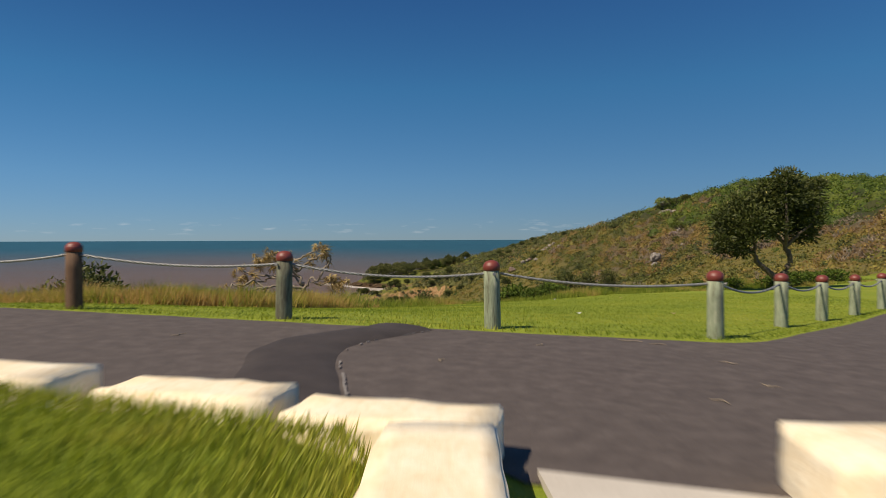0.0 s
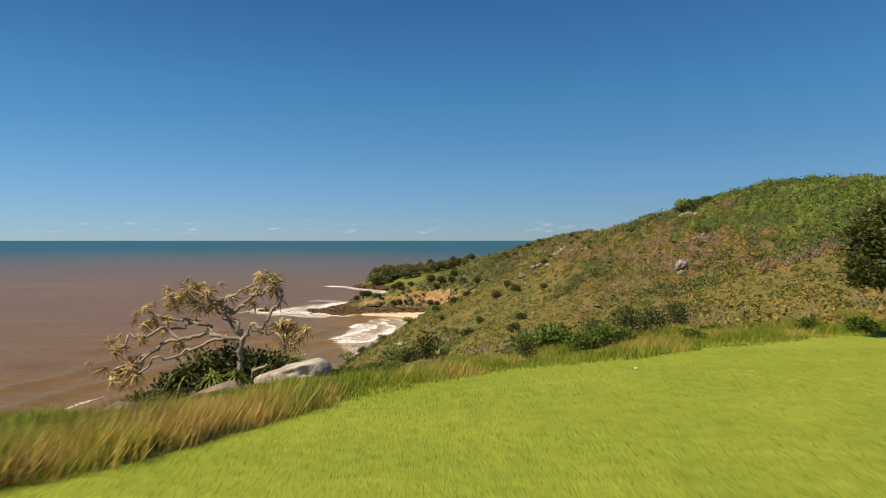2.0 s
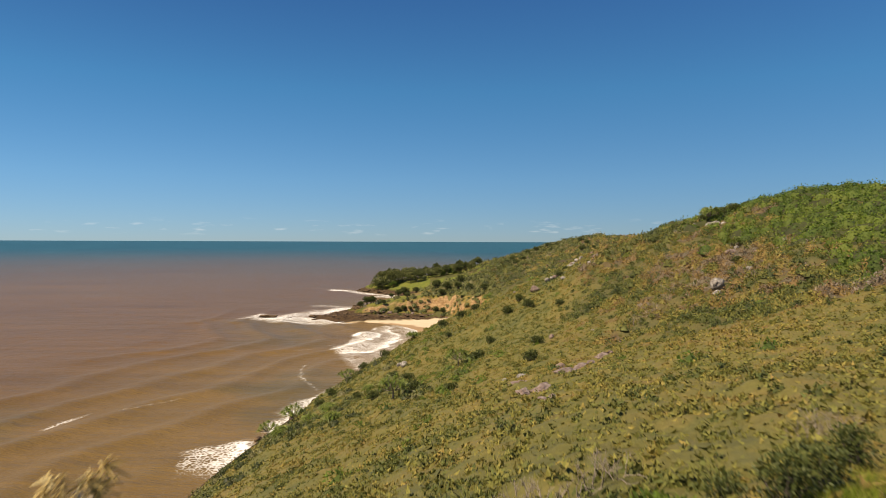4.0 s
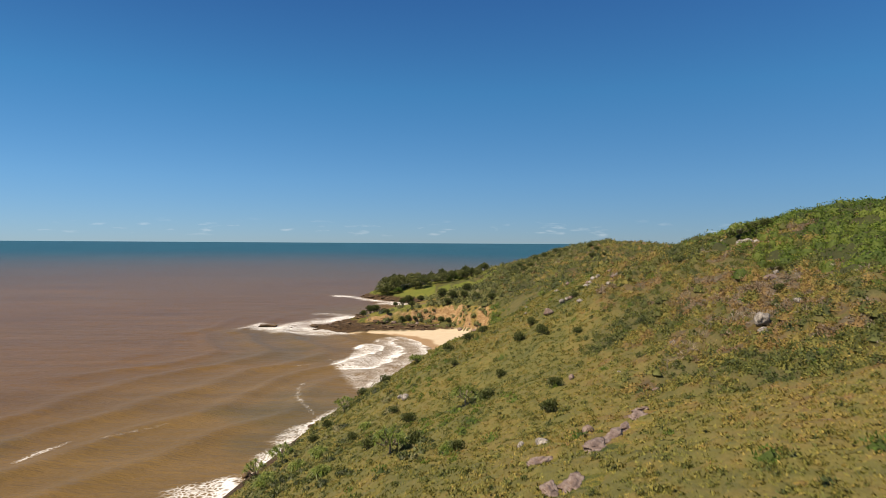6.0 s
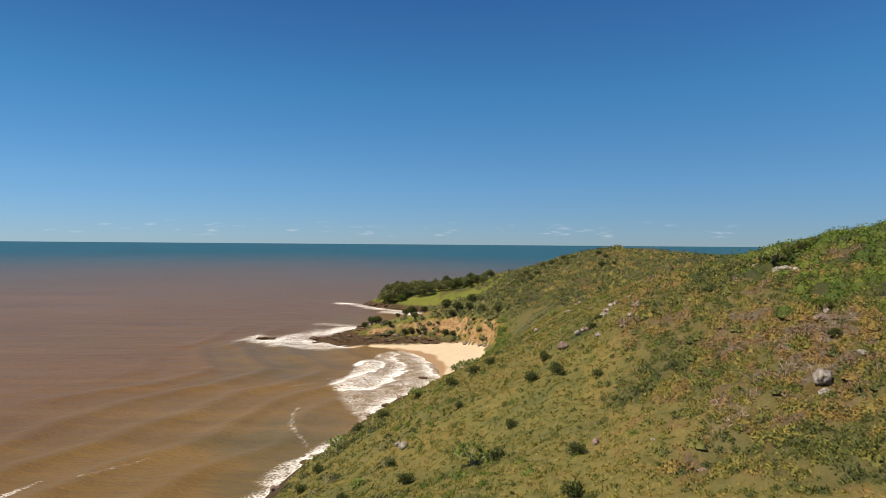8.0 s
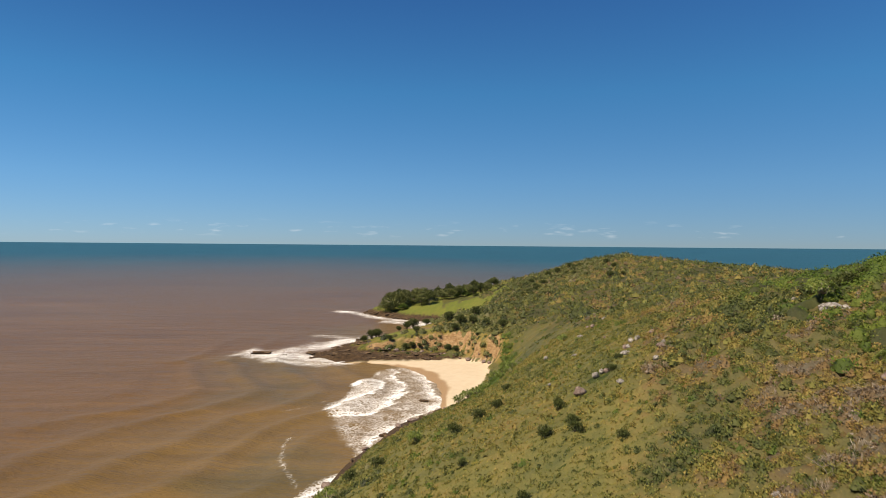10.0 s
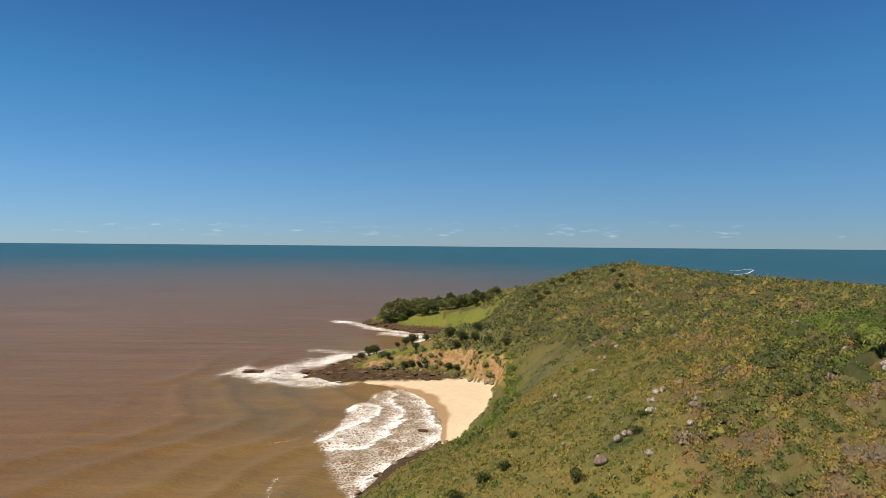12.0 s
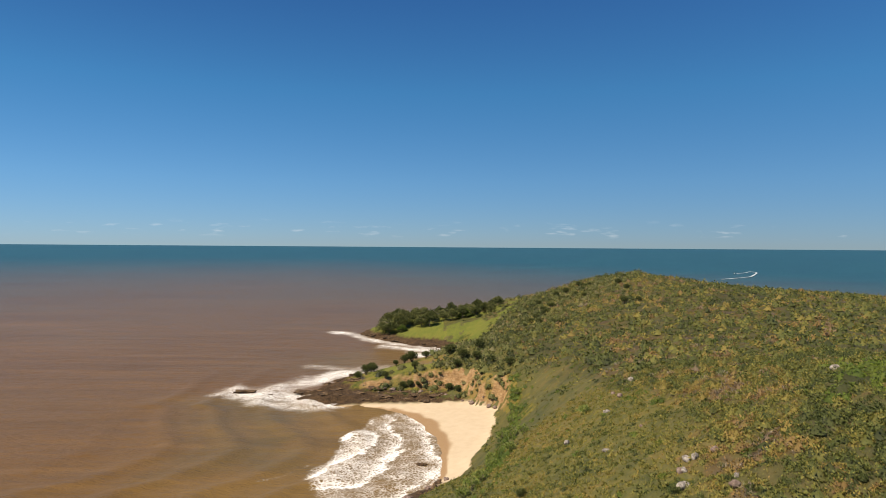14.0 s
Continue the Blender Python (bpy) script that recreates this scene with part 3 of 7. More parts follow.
M_POST = plain("weathered_green_timber", [(0.34, (0.075, 0.062, 0.042)), (0.44, (0.17, 0.185, 0.115)), (0.55, (0.25, 0.285, 0.19)), (0.68, (0.42, 0.38, 0.27))], 6.0, 0.85, 0, 0.8, 0.012, stretch=(3.0, 3.0, 0.35), fine=20)
M_POST_BROWN = plain("weathered_brown_timber", [(0.25, (0.045, 0.022, 0.012)), (0.5, (0.11, 0.058, 0.03)), (0.8, (0.2, 0.12, 0.07))], 5.0, 0.85, 0, 0.8, 0.012, stretch=(3.0, 3.0, 0.35), fine=20)
M_POST_DARK = plain("dark_weathered_timber", [(0.34, (0.035, 0.028, 0.018)), (0.46, (0.085, 0.080, 0.050)), (0.58, (0.15, 0.16, 0.105)), (0.72, (0.20, 0.15, 0.10))], 6.0, 0.85, 0, 0.8, 0.012, stretch=(3.0, 3.0, 0.35), fine=20)
M_CAP = plain("red_oxide_paint", [(0.3, (0.13, 0.022, 0.015)), (0.7, (0.21, 0.042, 0.028))], 8.0, 0.5, 0, 0.25, 0.004)
M_CABLE = plain("galvanised_wire", [(0.3, (0.16, 0.16, 0.155)), (0.7, (0.34, 0.335, 0.32))], 14.0, 0.55, 0.3, 0.3, 0.003)
M_BARK = plain("bark", [(0.3, (0.05, 0.035, 0.025)), (0.7, (0.15, 0.115, 0.085))], 6.0, 0.9, 0, 0.8, 0.02, stretch=(2, 2, 0.6))
M_PALEBARK = plain("pale_bark", [(0.3, (0.13, 0.10, 0.072)), (0.7, (0.36, 0.29, 0.21))], 6.0, 0.9, 0, 0.7, 0.02, stretch=(1, 1, 2.2))
M_GREYROCK = plain("granite_boulder", [(0.36, (0.05, 0.042, 0.035)), (0.47, (0.18, 0.155, 0.13)), (0.62, (0.38, 0.335, 0.285))], 1.6, 0.95, 0, 1.0, 0.16, fine=7)
M_PINKROCK = plain("pinkish_rock", [(0.34, (0.055, 0.036, 0.028)), (0.48, (0.15, 0.10, 0.078)), (0.68, (0.30, 0.235, 0.19))], 1.6, 0.95, 0, 0.9, 0.09, fine=9)
M_REEF = plain("reef_rock", [(0.34, (0.018, 0.011, 0.006)), (0.5, (0.075, 0.043, 0.020)), (0.68, (0.20, 0.125, 0.055))], 0.7, 0.95, 0, 0.9, 0.15, fine=6)

# ---------------------------------------------------------------- ground
def steps(*spans):
    """Grid lines: spans of (start, end, step)."""
    return np.unique(np.concatenate([np.arange(a, b + 1e-6, s) for a, b, s in spans]))


def sheet(xs, ys):
    X, Y = np.meshgrid(xs, ys, indexing="ij")
    n, m = X.shape
    idx = np.arange(n * m).reshape(n, m)
    quads = np.stack([idx[:-1, :-1], idx[1:, :-1], idx[1:, 1:], idx[:-1, 1:]], -1).reshape(-1, 4)
    return X, Y, quads


gx = steps((-110, -60, 5), (-60, -14, 1.5), (-14, 20, 0.6), (20, 100, 1.2), (100, 200, 3), (200, 430, 10))
gy = steps((-60, -12, 4), (-12, 30, 0.6), (30, 200, 1.2), (200, 330, 1.6), (330, 410, 1.0), (410, 640, 2.5), (640, 760, 12))
X, Y, quads = sheet(gx, gy)
Z = ground_z(X, Y)
drop = smooth01(Y - road_edge(X), -0.45, -0.15) * 0.03 - 0.03
Z = Z + np.where((Y < 30) & (Y < road_edge(X) + 0.2) & (Y > -5.6), drop, 0)
slope = np.hypot(*np.gradient(blurred(ground_z(*np.meshgrid(GX.astype(float), GY.astype(float), indexing="ij"), bumps=False), 0.8)))


def slope_at(x, y):
    return slope[np.clip(x + 110, 0, 540).astype(int), np.clip(y + 60, 0, 820).astype(int)]


edge_wobble = (fbm(X / 1.1, Y / 1.1, 3) - 0.5) * 0.5
lawn = 1 - smooth01(Y - lawn_edge(X) + edge_wobble * 3, 2.5, 6.0)
sand = smooth01(X - shore_x(Y), -30, -20) * smooth01(Y, 258, 268) * (1 - smooth01(Y, 357, 361)) * (1 - smooth01(Z, -36.8, -36.0))
sand = np.maximum(sand, smooth01(Y, 470, 490) * (1 - smooth01(Y, 512, 516)) * (1 - smooth01(Z, -38.2, -37.4)) * smooth01(X, 4, 12))
wet = sand * (1 - smooth01(Z + (fbm(X / 9, Y / 9, 3) - 0.5) * 0.5, -39.2, -39.0))
rock = (1 - smooth01(Z + (fbm(X / 4, Y / 4, 3) - 0.5) * 1.5, -36.6, -35.8)) * (1 - smooth01(sand, 0.2, 0.8))
steep = slope_at(X, Y)
earth = smooth01(steep + (fbm(X / 5, Y / 5, 3) - 0.5) * 0.5, 0.50, 0.72) * smooth01(Y, 330, 342) * (1 - smooth01(Y, 392, 402)) * (1 - smooth01(X, 29, 33)) * smooth01(Z, -37.5, -36.5)
earth *= 1 - smooth01(Z + (fbm(X / 6 + 8, Y / 6, 3) - 0.5) * 5 - np.interp(X, [-30, -18, 8, 16, 30], [-32.2, -30.6, -28, -25.5, -24.5]), -0.5, 0.7)
earth *= 1 - 0.8 * smooth01(fbm(X / 6 + 50, Y / 6, 3), 0.56, 0.66)
green = smooth01(Y, 378, 392) * smooth01(fbm(X / 20, Y / 20, 3) + 0.25 * smooth01(Y, 470, 500), 0.40, 0.58) * (1 - smooth01(X - 0.4 * np.clip(Y - 470, 0, 200), 50, 90)) * 0.75
ground = np_mesh("ground", np.stack([X, Y, Z], -1), quads, M_GROUND, smooth=True,
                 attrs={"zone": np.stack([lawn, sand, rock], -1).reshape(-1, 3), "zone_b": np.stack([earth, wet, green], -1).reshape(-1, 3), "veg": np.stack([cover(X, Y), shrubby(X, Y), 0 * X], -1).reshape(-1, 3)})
tagged(ground, "coastal headland ground of mown lawn, heath slope, beach and cliff", "ground", kind="structure")

# ---------------------------------------------------------------- sea
sx = steps((-4900, -900, 400), (-900, -300, 50), (-300, -120, 10), (-120, 40, 1.25), (40, 240, 20), (240, 1000, 95), (1000, 4900, 390))
sy = steps((-300, 100, 20), (100, 140, 4), (140, 360, 1.25), (360, 600, 2.0), (600, 1200, 15), (1200, 2600, 70), (2600, 4900, 230))
X, Y, quads = sheet(sx, sy)
dist = np.hypot(X, Y - 40)
off = shore_x(np.clip(Y, 100, 358)) - X                        # metres out from the waterline
phase = (off + 0.09 * (Y - 300)) / 23 + (fbm(X / 60, Y / 60, 2) - 0.5) * 1.2
near = (1 - smooth01(off, 60, 170)) * smooth01(Y, 60, 120) * (1 - smooth01(Y, 380, 460))
swell = (np.abs(np.sin(math.pi * phase)) ** 5) * 0.85 * near * smooth01(off, 4, 22)
swell = swell + (fbm(X / 14, Y / 7, 3) - 0.5) * 0.35 * (1 - smooth01(dist, 500, 900))
rise = smooth01(dist, 1400, 4900) * 31.0
Z = SEA + swell + rise
plume = smooth01(dist + 0.8 * np.clip(X - 100, -400, 1600), 150, 2500) ** 0.75
shoal = (1 - smooth01(off, 25, 130)) * smooth01(Y, 90, 130) * (1 - smooth01(Y, 365, 390))
shoal = np.maximum(shoal, (1 - smooth01(np.hypot(X + 20, (Y - 460)), 20, 70)) * 0.8)


def near_line(pts, flat=1.0):
    """Distance of the sea's grid points from a polyline."""
    best = np.full(X.shape, 1e9)
    for (ax, ay), (bx, by) in zip(pts[:-1], pts[1:]):
        vx, vy = bx - ax, by - ay
        t = np.clip(((X - ax) * vx + (Y - ay) * vy) / (vx * vx + vy * vy), 0, 1)
        best = np.minimum(best, np.hypot(X - ax - t * vx, (Y - ay - t * vy) * flat))
    return best


reach = np.interp(Y, [130, 148, 158, 170, 190, 206, 216, 227, 235, 245, 255, 270, 285, 300, 313, 320, 330, 340, 350, 357], [8, 13, 7, 6, 10, 9, 3, 4, 10, 19, 26, 40, 42, 39, 37, 32, 26, 18, 9, 0])
wob = (fbm(X / 13, Y / 13, 4) - 0.5) * 15
surf = smooth01(reach - off + wob * 0.7, 0, 6) * smooth01(Y, 125, 140) * (1 - smooth01(Y, 357, 361)) * smooth01(off, -30, -20)
front = ((off + 0.5 * (Y - 300) * smooth01(off, 6, 40) + wob * 0.9) / 13.0) % 1.0          # each broken wave: a white front, then thinning wash
foam = surf * (0.37 + 0.38 * np.exp(-front / 0.22) + 0.07 * (1 - smooth01(Y, 205, 225)) + 0.10 * smooth01(off, 14, 34) * (1 - smooth01(off, 34, 44)))
foam = np.maximum(foam, 0.62 * np.exp(-((off + (fbm(X / 5, Y / 5, 2) - 0.5) * 4) / 0.8) ** 2) * smooth01(Y, 262, 270) * (1 - smooth01(Y, 348, 354)))
rocks_foam = [([(-94, 382), (-82, 379), (-70, 375), (-56, 367), (-44, 360)], 10, 0.56), ([(-76, 364), (-60, 358), (-44, 354)], 7, 0.46), ([(-78, 386), (-66, 397), (-56, 413), (-46, 428)], 12, 0.54), ([(-60, 412), (-46, 424), (-30, 432)], 12, 0.5),
              ([(-76, 584), (-68, 580), (-56, 562), (-40, 540), (-20, 523), (0, 512)], 9, 0.54), ([(-34, 518), (-16, 508), (4, 500)], 10, 0.6), ([(-12, 490), (4, 484), (10, 478)], 8, 0.55),
              ([(-70, 448), (-44, 440), (-22, 446)], 8, 0.42)]
for line, wide, full in rocks_foam:
    foam = np.maximum(foam, full * np.exp(-((near_line(line, 0.6) + wob * 0.6) / wide) ** 2) * (0.75 + 0.5 * fbm(X / 8 + 20, Y / 8, 3)))
# single breakers further out
for line, full in (([(-87, 163), (-85.5, 171), (-83, 179)], 0.46), ([(-77, 177), (-72, 183), (-66, 192)], 0.36), ([(-41, 241), (-41, 233), (-39, 220), (-31, 203)], 0.40), ([(-50, 270), (-44, 275), (-38, 285)], 0.44)):
    foam = np.maximum(foam, full * np.exp(-((near_line(line) + wob * 0.12) / 1.3) ** 2))
water = np.stack([np.clip(plume, 0, 1), shoal, np.clip(foam, 0, 1)], -1).reshape(-1, 3)
sea = np_mesh("water", np.stack([X, Y, Z], -1), quads, M_SEA, smooth=True, attrs={"water": water})
tagged(sea, "silty brown sea with white surf, turning teal towards the horizon", "sea", kind="structure")

# ---------------------------------------------------------------- park: road, kerb stones, path
def height(x, y):
    return float(ground_z(x, y))


def kerb_line(x):
    return np.interp(x, [-40, -4.3, -0.76, -0.74, 0.8, 0.82, 40], [4.0, -4.95, -6.0, -6.25, -6.55, -6.45, -8.4])


def build_road():
    xs = steps((-16, -8, 0.5), (-8, 9, 0.2), (9, 40, 1.0))
    v = np.linspace(0, 1, 26)
    wob = (fbm(xs / 0.5, xs * 0 + 3.3, 3) - 0.5) * 0.16
    lo, hi = kerb_line(xs), road_edge(xs) + wob
    lo = np.minimum(lo, hi - 4)
    X = np.repeat(xs[:, None], len(v), 1)
    Y = lo[:, None] + (hi - lo)[:, None] * v[None, :]
    Z = ground_z(X, Y) + 0.015 + (fbm(X / 1.5, Y / 1.5, 2) - 0.5) * 0.012
    Z[:, -1] -= 0.03
    n, m = X.shape
    idx = np.arange(n * m).reshape(n, m)
    q = np.stack([idx[:-1, :-1], idx[1:, :-1], idx[1:, 1:], idx[:-1, 1:]], -1).reshape(-1, 4)
    ob = np_mesh("road", np.stack([X, Y, Z], -1), q, M_ASPHALT, smooth=True)
    tagged(ob, "worn dark grey asphalt road with a frayed grass edge", "road", kind="structure")
    # the raised patch across it
    key = [(-1.30, -0.42), (-1.55, -0.9), (-1.98, -1.5), (-2.32, -2.1), (-2.42, -2.8), (-2.32, -3.6), (-2.2, -4.4), (-2.1, -5.3)]
    t = np.linspace(0, len(key) - 1, 50)
    cx, cy = (np.interp(t, range(len(key)), [k[i] for k in key]) for i in (0, 1))
    for _ in range(3):
        cx[1:-1], cy[1:-1] = (cx[:-2] + cx[1:-1] * 2 + cx[2:]) / 4, (cy[:-2] + cy[1:-1] * 2 + cy[2:]) / 4
    tx, ty = np.gradient(cx), np.gradient(cy)
    ln = np.hypot(tx, ty)
    nx, ny = -ty / ln, tx / ln
    s = np.linspace(-1, 1, 13)
    wide = 0.46 + (fbm(t, t * 0, 3) - 0.5) * 0.08
    X = cx[:, None] + nx[:, None] * s * wide[:, None]
    Y = cy[:, None] + ny[:, None] * s * wide[:, None]
    Z = ground_z(X, Y) + 0.016 + 0.05 * (1 - np.abs(s) ** 2.5)[None, :]
    Z[:, 0] -= 0.012
    Z[:, -1] -= 0.012
    idx = np.arange(X.size).reshape(X.shape)
    q = np.stack([idx[:-1, :-1], idx[1:, :-1], idx[1:, 1:], idx[:-1, 1:]], -1).reshape(-1, 4)[:, ::-1]
    ob = np_mesh("road_patch", np.stack([X, Y, Z], -1), q, M_PATCH, smooth=True)
    tagged(ob, "darker raised asphalt trench patch curving across the road", "road", kind="structure")
    # pale chipped edge along one side of it
    side = -1 if X[:, -1].mean() > X[:, 0].mean() else 0
    r = np.random.default_rng(15)
    bm = bmesh.new()
    for k in range(2, 47):
        if r.random() < 0.55:
            continue
        a, b = np.array([X[k, side], Y[k, side]]), np.array([X[k + 1, side], Y[k + 1, side]])
        d = (b - a) / np.linalg.norm(b - a)
        n = np.array([d[1], -d[0]])
        n = n if n[0] > 0 else -n
        w = (0.006 + 0.018 * r.random()) * (0.5 + k / 40)
        a, b = a + (b - a) * 0.1 * r.random(), b - (b - a) * 0.35 * r.random()
        ring = [a, b, b + n * w * r.uniform(0.5, 1.0), (a + b) / 2 + n * w, a + n * w * r.uniform(0.5, 1.0)]
        vs = [bm.verts.new((p[0], p[1], height(p[0], p[1]) + 0.026)) for p in ring]
        f = bm.faces.new(vs)
        ext = bmesh.ops.extrude_face_region(bm, geom=[f])
        for g in ext["geom"]:
            if isinstance(g, bmesh.types.BMVert):
                g.co.z += 0.008
    tagged(part("road_trim", bm, M_CHIP), "pale chipped edge beside the asphalt patch", "road", kind="structure")


build_road()


def lumpy_box(w, d, h, cuts, rough, seed, bevel=0.03):
    """A rough-hewn block, standing on z = 0."""
    bm = bmesh.new()
    bmesh.ops.create_cube(bm, size=1.0)
    for v in bm.verts:
        v.co = Vector((v.co.x * w, v.co.y * d, (v.co.z + 0.5) * h))
    bmesh.ops.bevel(bm, geom=bm.edges[:], offset=bevel, segments=2, affect="EDGES")
    bmesh.ops.subdivide_edges(bm, edges=[e for e in bm.edges if e.calc_length() > 0.12], cuts=cuts, use_grid_fill=True)
    for v in bm.verts:
        p = v.co * 4 + Vector((seed * 7.7, seed * 3.1, 0))
        v.co += noise.noise_vector(p) * rough + noise.noise_vector(p * 4) * rough * 0.35
    return bm


for i, (x, y, w, d, turn, lab) in enumerate([
        (-4.55, -4.98, 2.35, 0.56, -14, "long pale cream sandstone kerb block beside the road"),
        (-2.60, -5.30, 1.22, 0.50, -15, "pale cream sandstone kerb block beside the asphalt patch"),
        (-1.30, -5.88, 1.22, 0.50, -17, "pale cream sandstone kerb block at the path opening"),
        (-1.10, -6.85, 0.60, 1.30, -5, "honey-coloured sandstone block edging the concrete path"),
        (1.56, -6.62, 1.62, 0.70, -6, "honey-coloured sandstone block at the corner of the path"),
        (3.25, -6.98, 1.5, 0.6, -9, "pale cream sandstone kerb block beside the road")]):
    ob = part("sandstone_block", lumpy_box(w, d, 0.42, 5, 0.016, i + 1, 0.014), M_STONE, smooth=True)
    ob.matrix_world = pose(x, y, (-0.05 * x) + (-0.19, -0.19, -0.15, -0.13, -0.02, -0.02)[i], 0, 0, turn)
    tagged(ob, lab, "kerb stone", "kerb stones")


def slab():
    bm = bmesh.new()
    xs, ys = np.linspace(-0.52, 0.84, 8), np.linspace(-13, -6.18, 20)
    top = [[bm.verts.new((x, y - 0.26 * (x + 0.5) * (y > -6.5), height(x, y) + 0.05)) for y in ys] for x in xs]
    for i in range(len(xs) - 1):
        for j in range(len(ys) - 1):
            bm.faces.new((top[i][j], top[i + 1][j], top[i + 1][j + 1], top[i][j + 1]))
    ext = bmesh.ops.extrude_face_region(bm, geom=bm.faces[:])
    for g in ext["geom"]:
        if isinstance(g, bmesh.types.BMVert):
            g.co.z -= 0.16
    bmesh.ops.recalc_face_normals(bm, faces=bm.faces[:])
    return bm


tagged(part("pavement", slab(), M_CONCRETE), "pale concrete footpath slab between the kerb stones", "path", kind="structure")

# ---------------------------------------------------------------- bollards and wire rope
POSTS = [(-9.5, 0.82), (-6.27, 0.47), (-3.09, 0.16), (0.0, 0.0), (3.30, -0.16), (5.72, 2.30), (7.80, 4.32), (9.75, 6.05), (11.9, 8.0)]


def turned(profile, sides=24, wobble=0.0, seed=0):
    """A solid of revolution from (radius, height) pairs."""
    bm = bmesh.new()
    rings = []
    for k, (r, z) in enumerate(profile):
        ring = []
        for s in range(sides):
            a = 2 * math.pi * s / sides
            rr = r * (1 + wobble * (noise.noise(Vector((math.cos(a) * 2 + seed, math.sin(a) * 2, z * 1.5))) + 0.6 * noise.noise(Vector((math.cos(a) * 7, math.sin(a) * 7 + seed, z * 0.8)))))
            ring.append(bm.verts.new((rr * math.cos(a), rr * math.sin(a), z)))
        rings.append(ring)
    for a, b in zip(rings[:-1], rings[1:]):
        for s in range(sides):
            bm.faces.new((a[s], a[(s + 1) % sides], b[(s + 1) % sides], b[s]))
    bm.faces.new(rings[0][::-1])
    bm.faces.new(rings[-1])
    return bm


def bollard(x, y, mat, lab, seed, lean):
    root = new("bollard")
    part("shaft", turned([(0.128, -0.35), (0.124, 0.0), (0.120, 0.3), (0.118, 0.6), (0.116, 0.865)], 24, 0.035, seed), mat, root, smooth=True)
    part("cap", turned([(0.117, 0.855), (0.124, 0.86), (0.124, 0.925), (0.121, 0.932), (0.112, 0.955), (0.093, 0.980), (0.062, 0.997), (0.03, 1.006), (0.006, 1.008)], 24, 0.008, seed),
         M_CAP, root, "dark red painted domed cap", smooth=True)
    bm = turned([(0.012, 0.0), (0.012, 0.035), (0.024, 0.036), (0.024, 0.05)], 10)
    bmesh.ops.transform(bm, matrix=pose(0, 0.108, 0.81, -90), verts=bm.verts[:])
    part("eye_bolt", bm, M_CABLE, root, "galvanised eye bolt")
    root.matrix_world = pose(x, y, height(x, y), lean[0], lean[1], seed * 47)
    return tagged(root, lab, "bollard", "bollards along the road")


for i, (x, y) in enumerate(POSTS):
    brown = i in (1,)
    bollard(x, y, M_POST_BROWN if brown else M_POST_DARK if i == 2 else M_POST,
            "brown timber bollard with dark red domed cap in grass" if brown else "dark stained timber bollard with dark red domed cap" if i == 2 else "weathered pale green timber bollard with dark red domed cap",
            i + 1, ((i * 37 % 5 - 2) * 0.5, (i * 53 % 5 - 2) * 0.5))


def tubes(paths, sides=6):
    """Arrays for round tubes: each path is (points, radii)."""
    V, F, base = [], [], 0
    for pts, rad in paths:
        pts, rad = np.asarray(pts, float), np.asarray(rad, float)
        tan = np.gradient(pts, axis=0)
        tan /= np.linalg.norm(tan, axis=1)[:, None] + 1e-9
        ref = np.where(np.abs(tan[:, 2:3]) > 0.9, np.array([[1.0, 0, 0]]), np.array([[0, 0, 1.0]]))
        a = np.cross(tan, ref)
        a /= np.linalg.norm(a, axis=1)[:, None] + 1e-9
        b = np.cross(tan, a)
        th = np.arange(sides) * 2 * math.pi / sides
        ring = pts[:, None, :] + rad[:, None, None] * (a[:, None, :] * np.cos(th)[None, :, None] + b[:, None, :] * np.sin(th)[None, :, None])
        n = len(pts)
        V.append(ring.reshape(-1, 3))
        i = base + np.arange(n * sides).reshape(n, sides)
        F.append(np.stack([i[:-1], np.roll(i[:-1], -1, 1), np.roll(i[1:], -1, 1), i[1:]], -1).reshape(-1, 4))
        base += n * sides
    return np.concatenate(V), np.concatenate(F)


def rope(p, q, sag):
    n = 90
    t = np.linspace(0, 1, n)
    c = np.asarray(p)[None] * (1 - t)[:, None] + np.asarray(q)[None] * t[:, None]
    c[:, 2] -= sag * 4 * t * (1 - t)
    d = np.asarray(q) - np.asarray(p)
    d = d / np.linalg.norm(d)
    side, up = np.cross(d, (0, 0, 1)), np.array([0, 0, 1.0])
    turn = t * np.linalg.norm(np.asarray(q) - np.asarray(p)) * 2 * math.pi / 0.19
    paths = []
    for k in range(3):
        a = turn + k * 2 * math.pi / 3
        paths.append((c + 0.0105 * (np.cos(a)[:, None] * side + np.sin(a)[:, None] * up), np.full(n, 0.0115)))
    v, f = tubes(paths, 5)
    return tagged(np_mesh("wire_rope", v, f, M_CABLE, smooth=True), "slack twisted galvanised wire rope strung between two bollards", "rope", "rope spans between bollards")


for (ax, ay), (bx, by), sag in zip(POSTS[:-1], POSTS[1:], (0.12, 0.09, 0.11, 0.10, 0.15, 0.14, 0.15, 0.14)):
    d = Vector((bx - ax, by - ay, 0)).normalized() * 0.12
    rope((ax + d.x, ay + d.y, height(ax, ay) + 0.81), (bx - d.x, by - d.y, height(bx, by) + 0.81), sag)

# ---------------------------------------------------------------- litter on the lawn and sticks on the road
M_PAPER = plain("paper", [(0.3, (0.46, 0.46, 0.43)), (0.7, (0.62, 0.62, 0.59))], 9, 0.8)
M_DRYLEAF = plain("dry_leaf", [(0.3, (0.30, 0.18, 0.09)), (0.7, (0.55, 0.40, 0.24))], 12, 0.8)


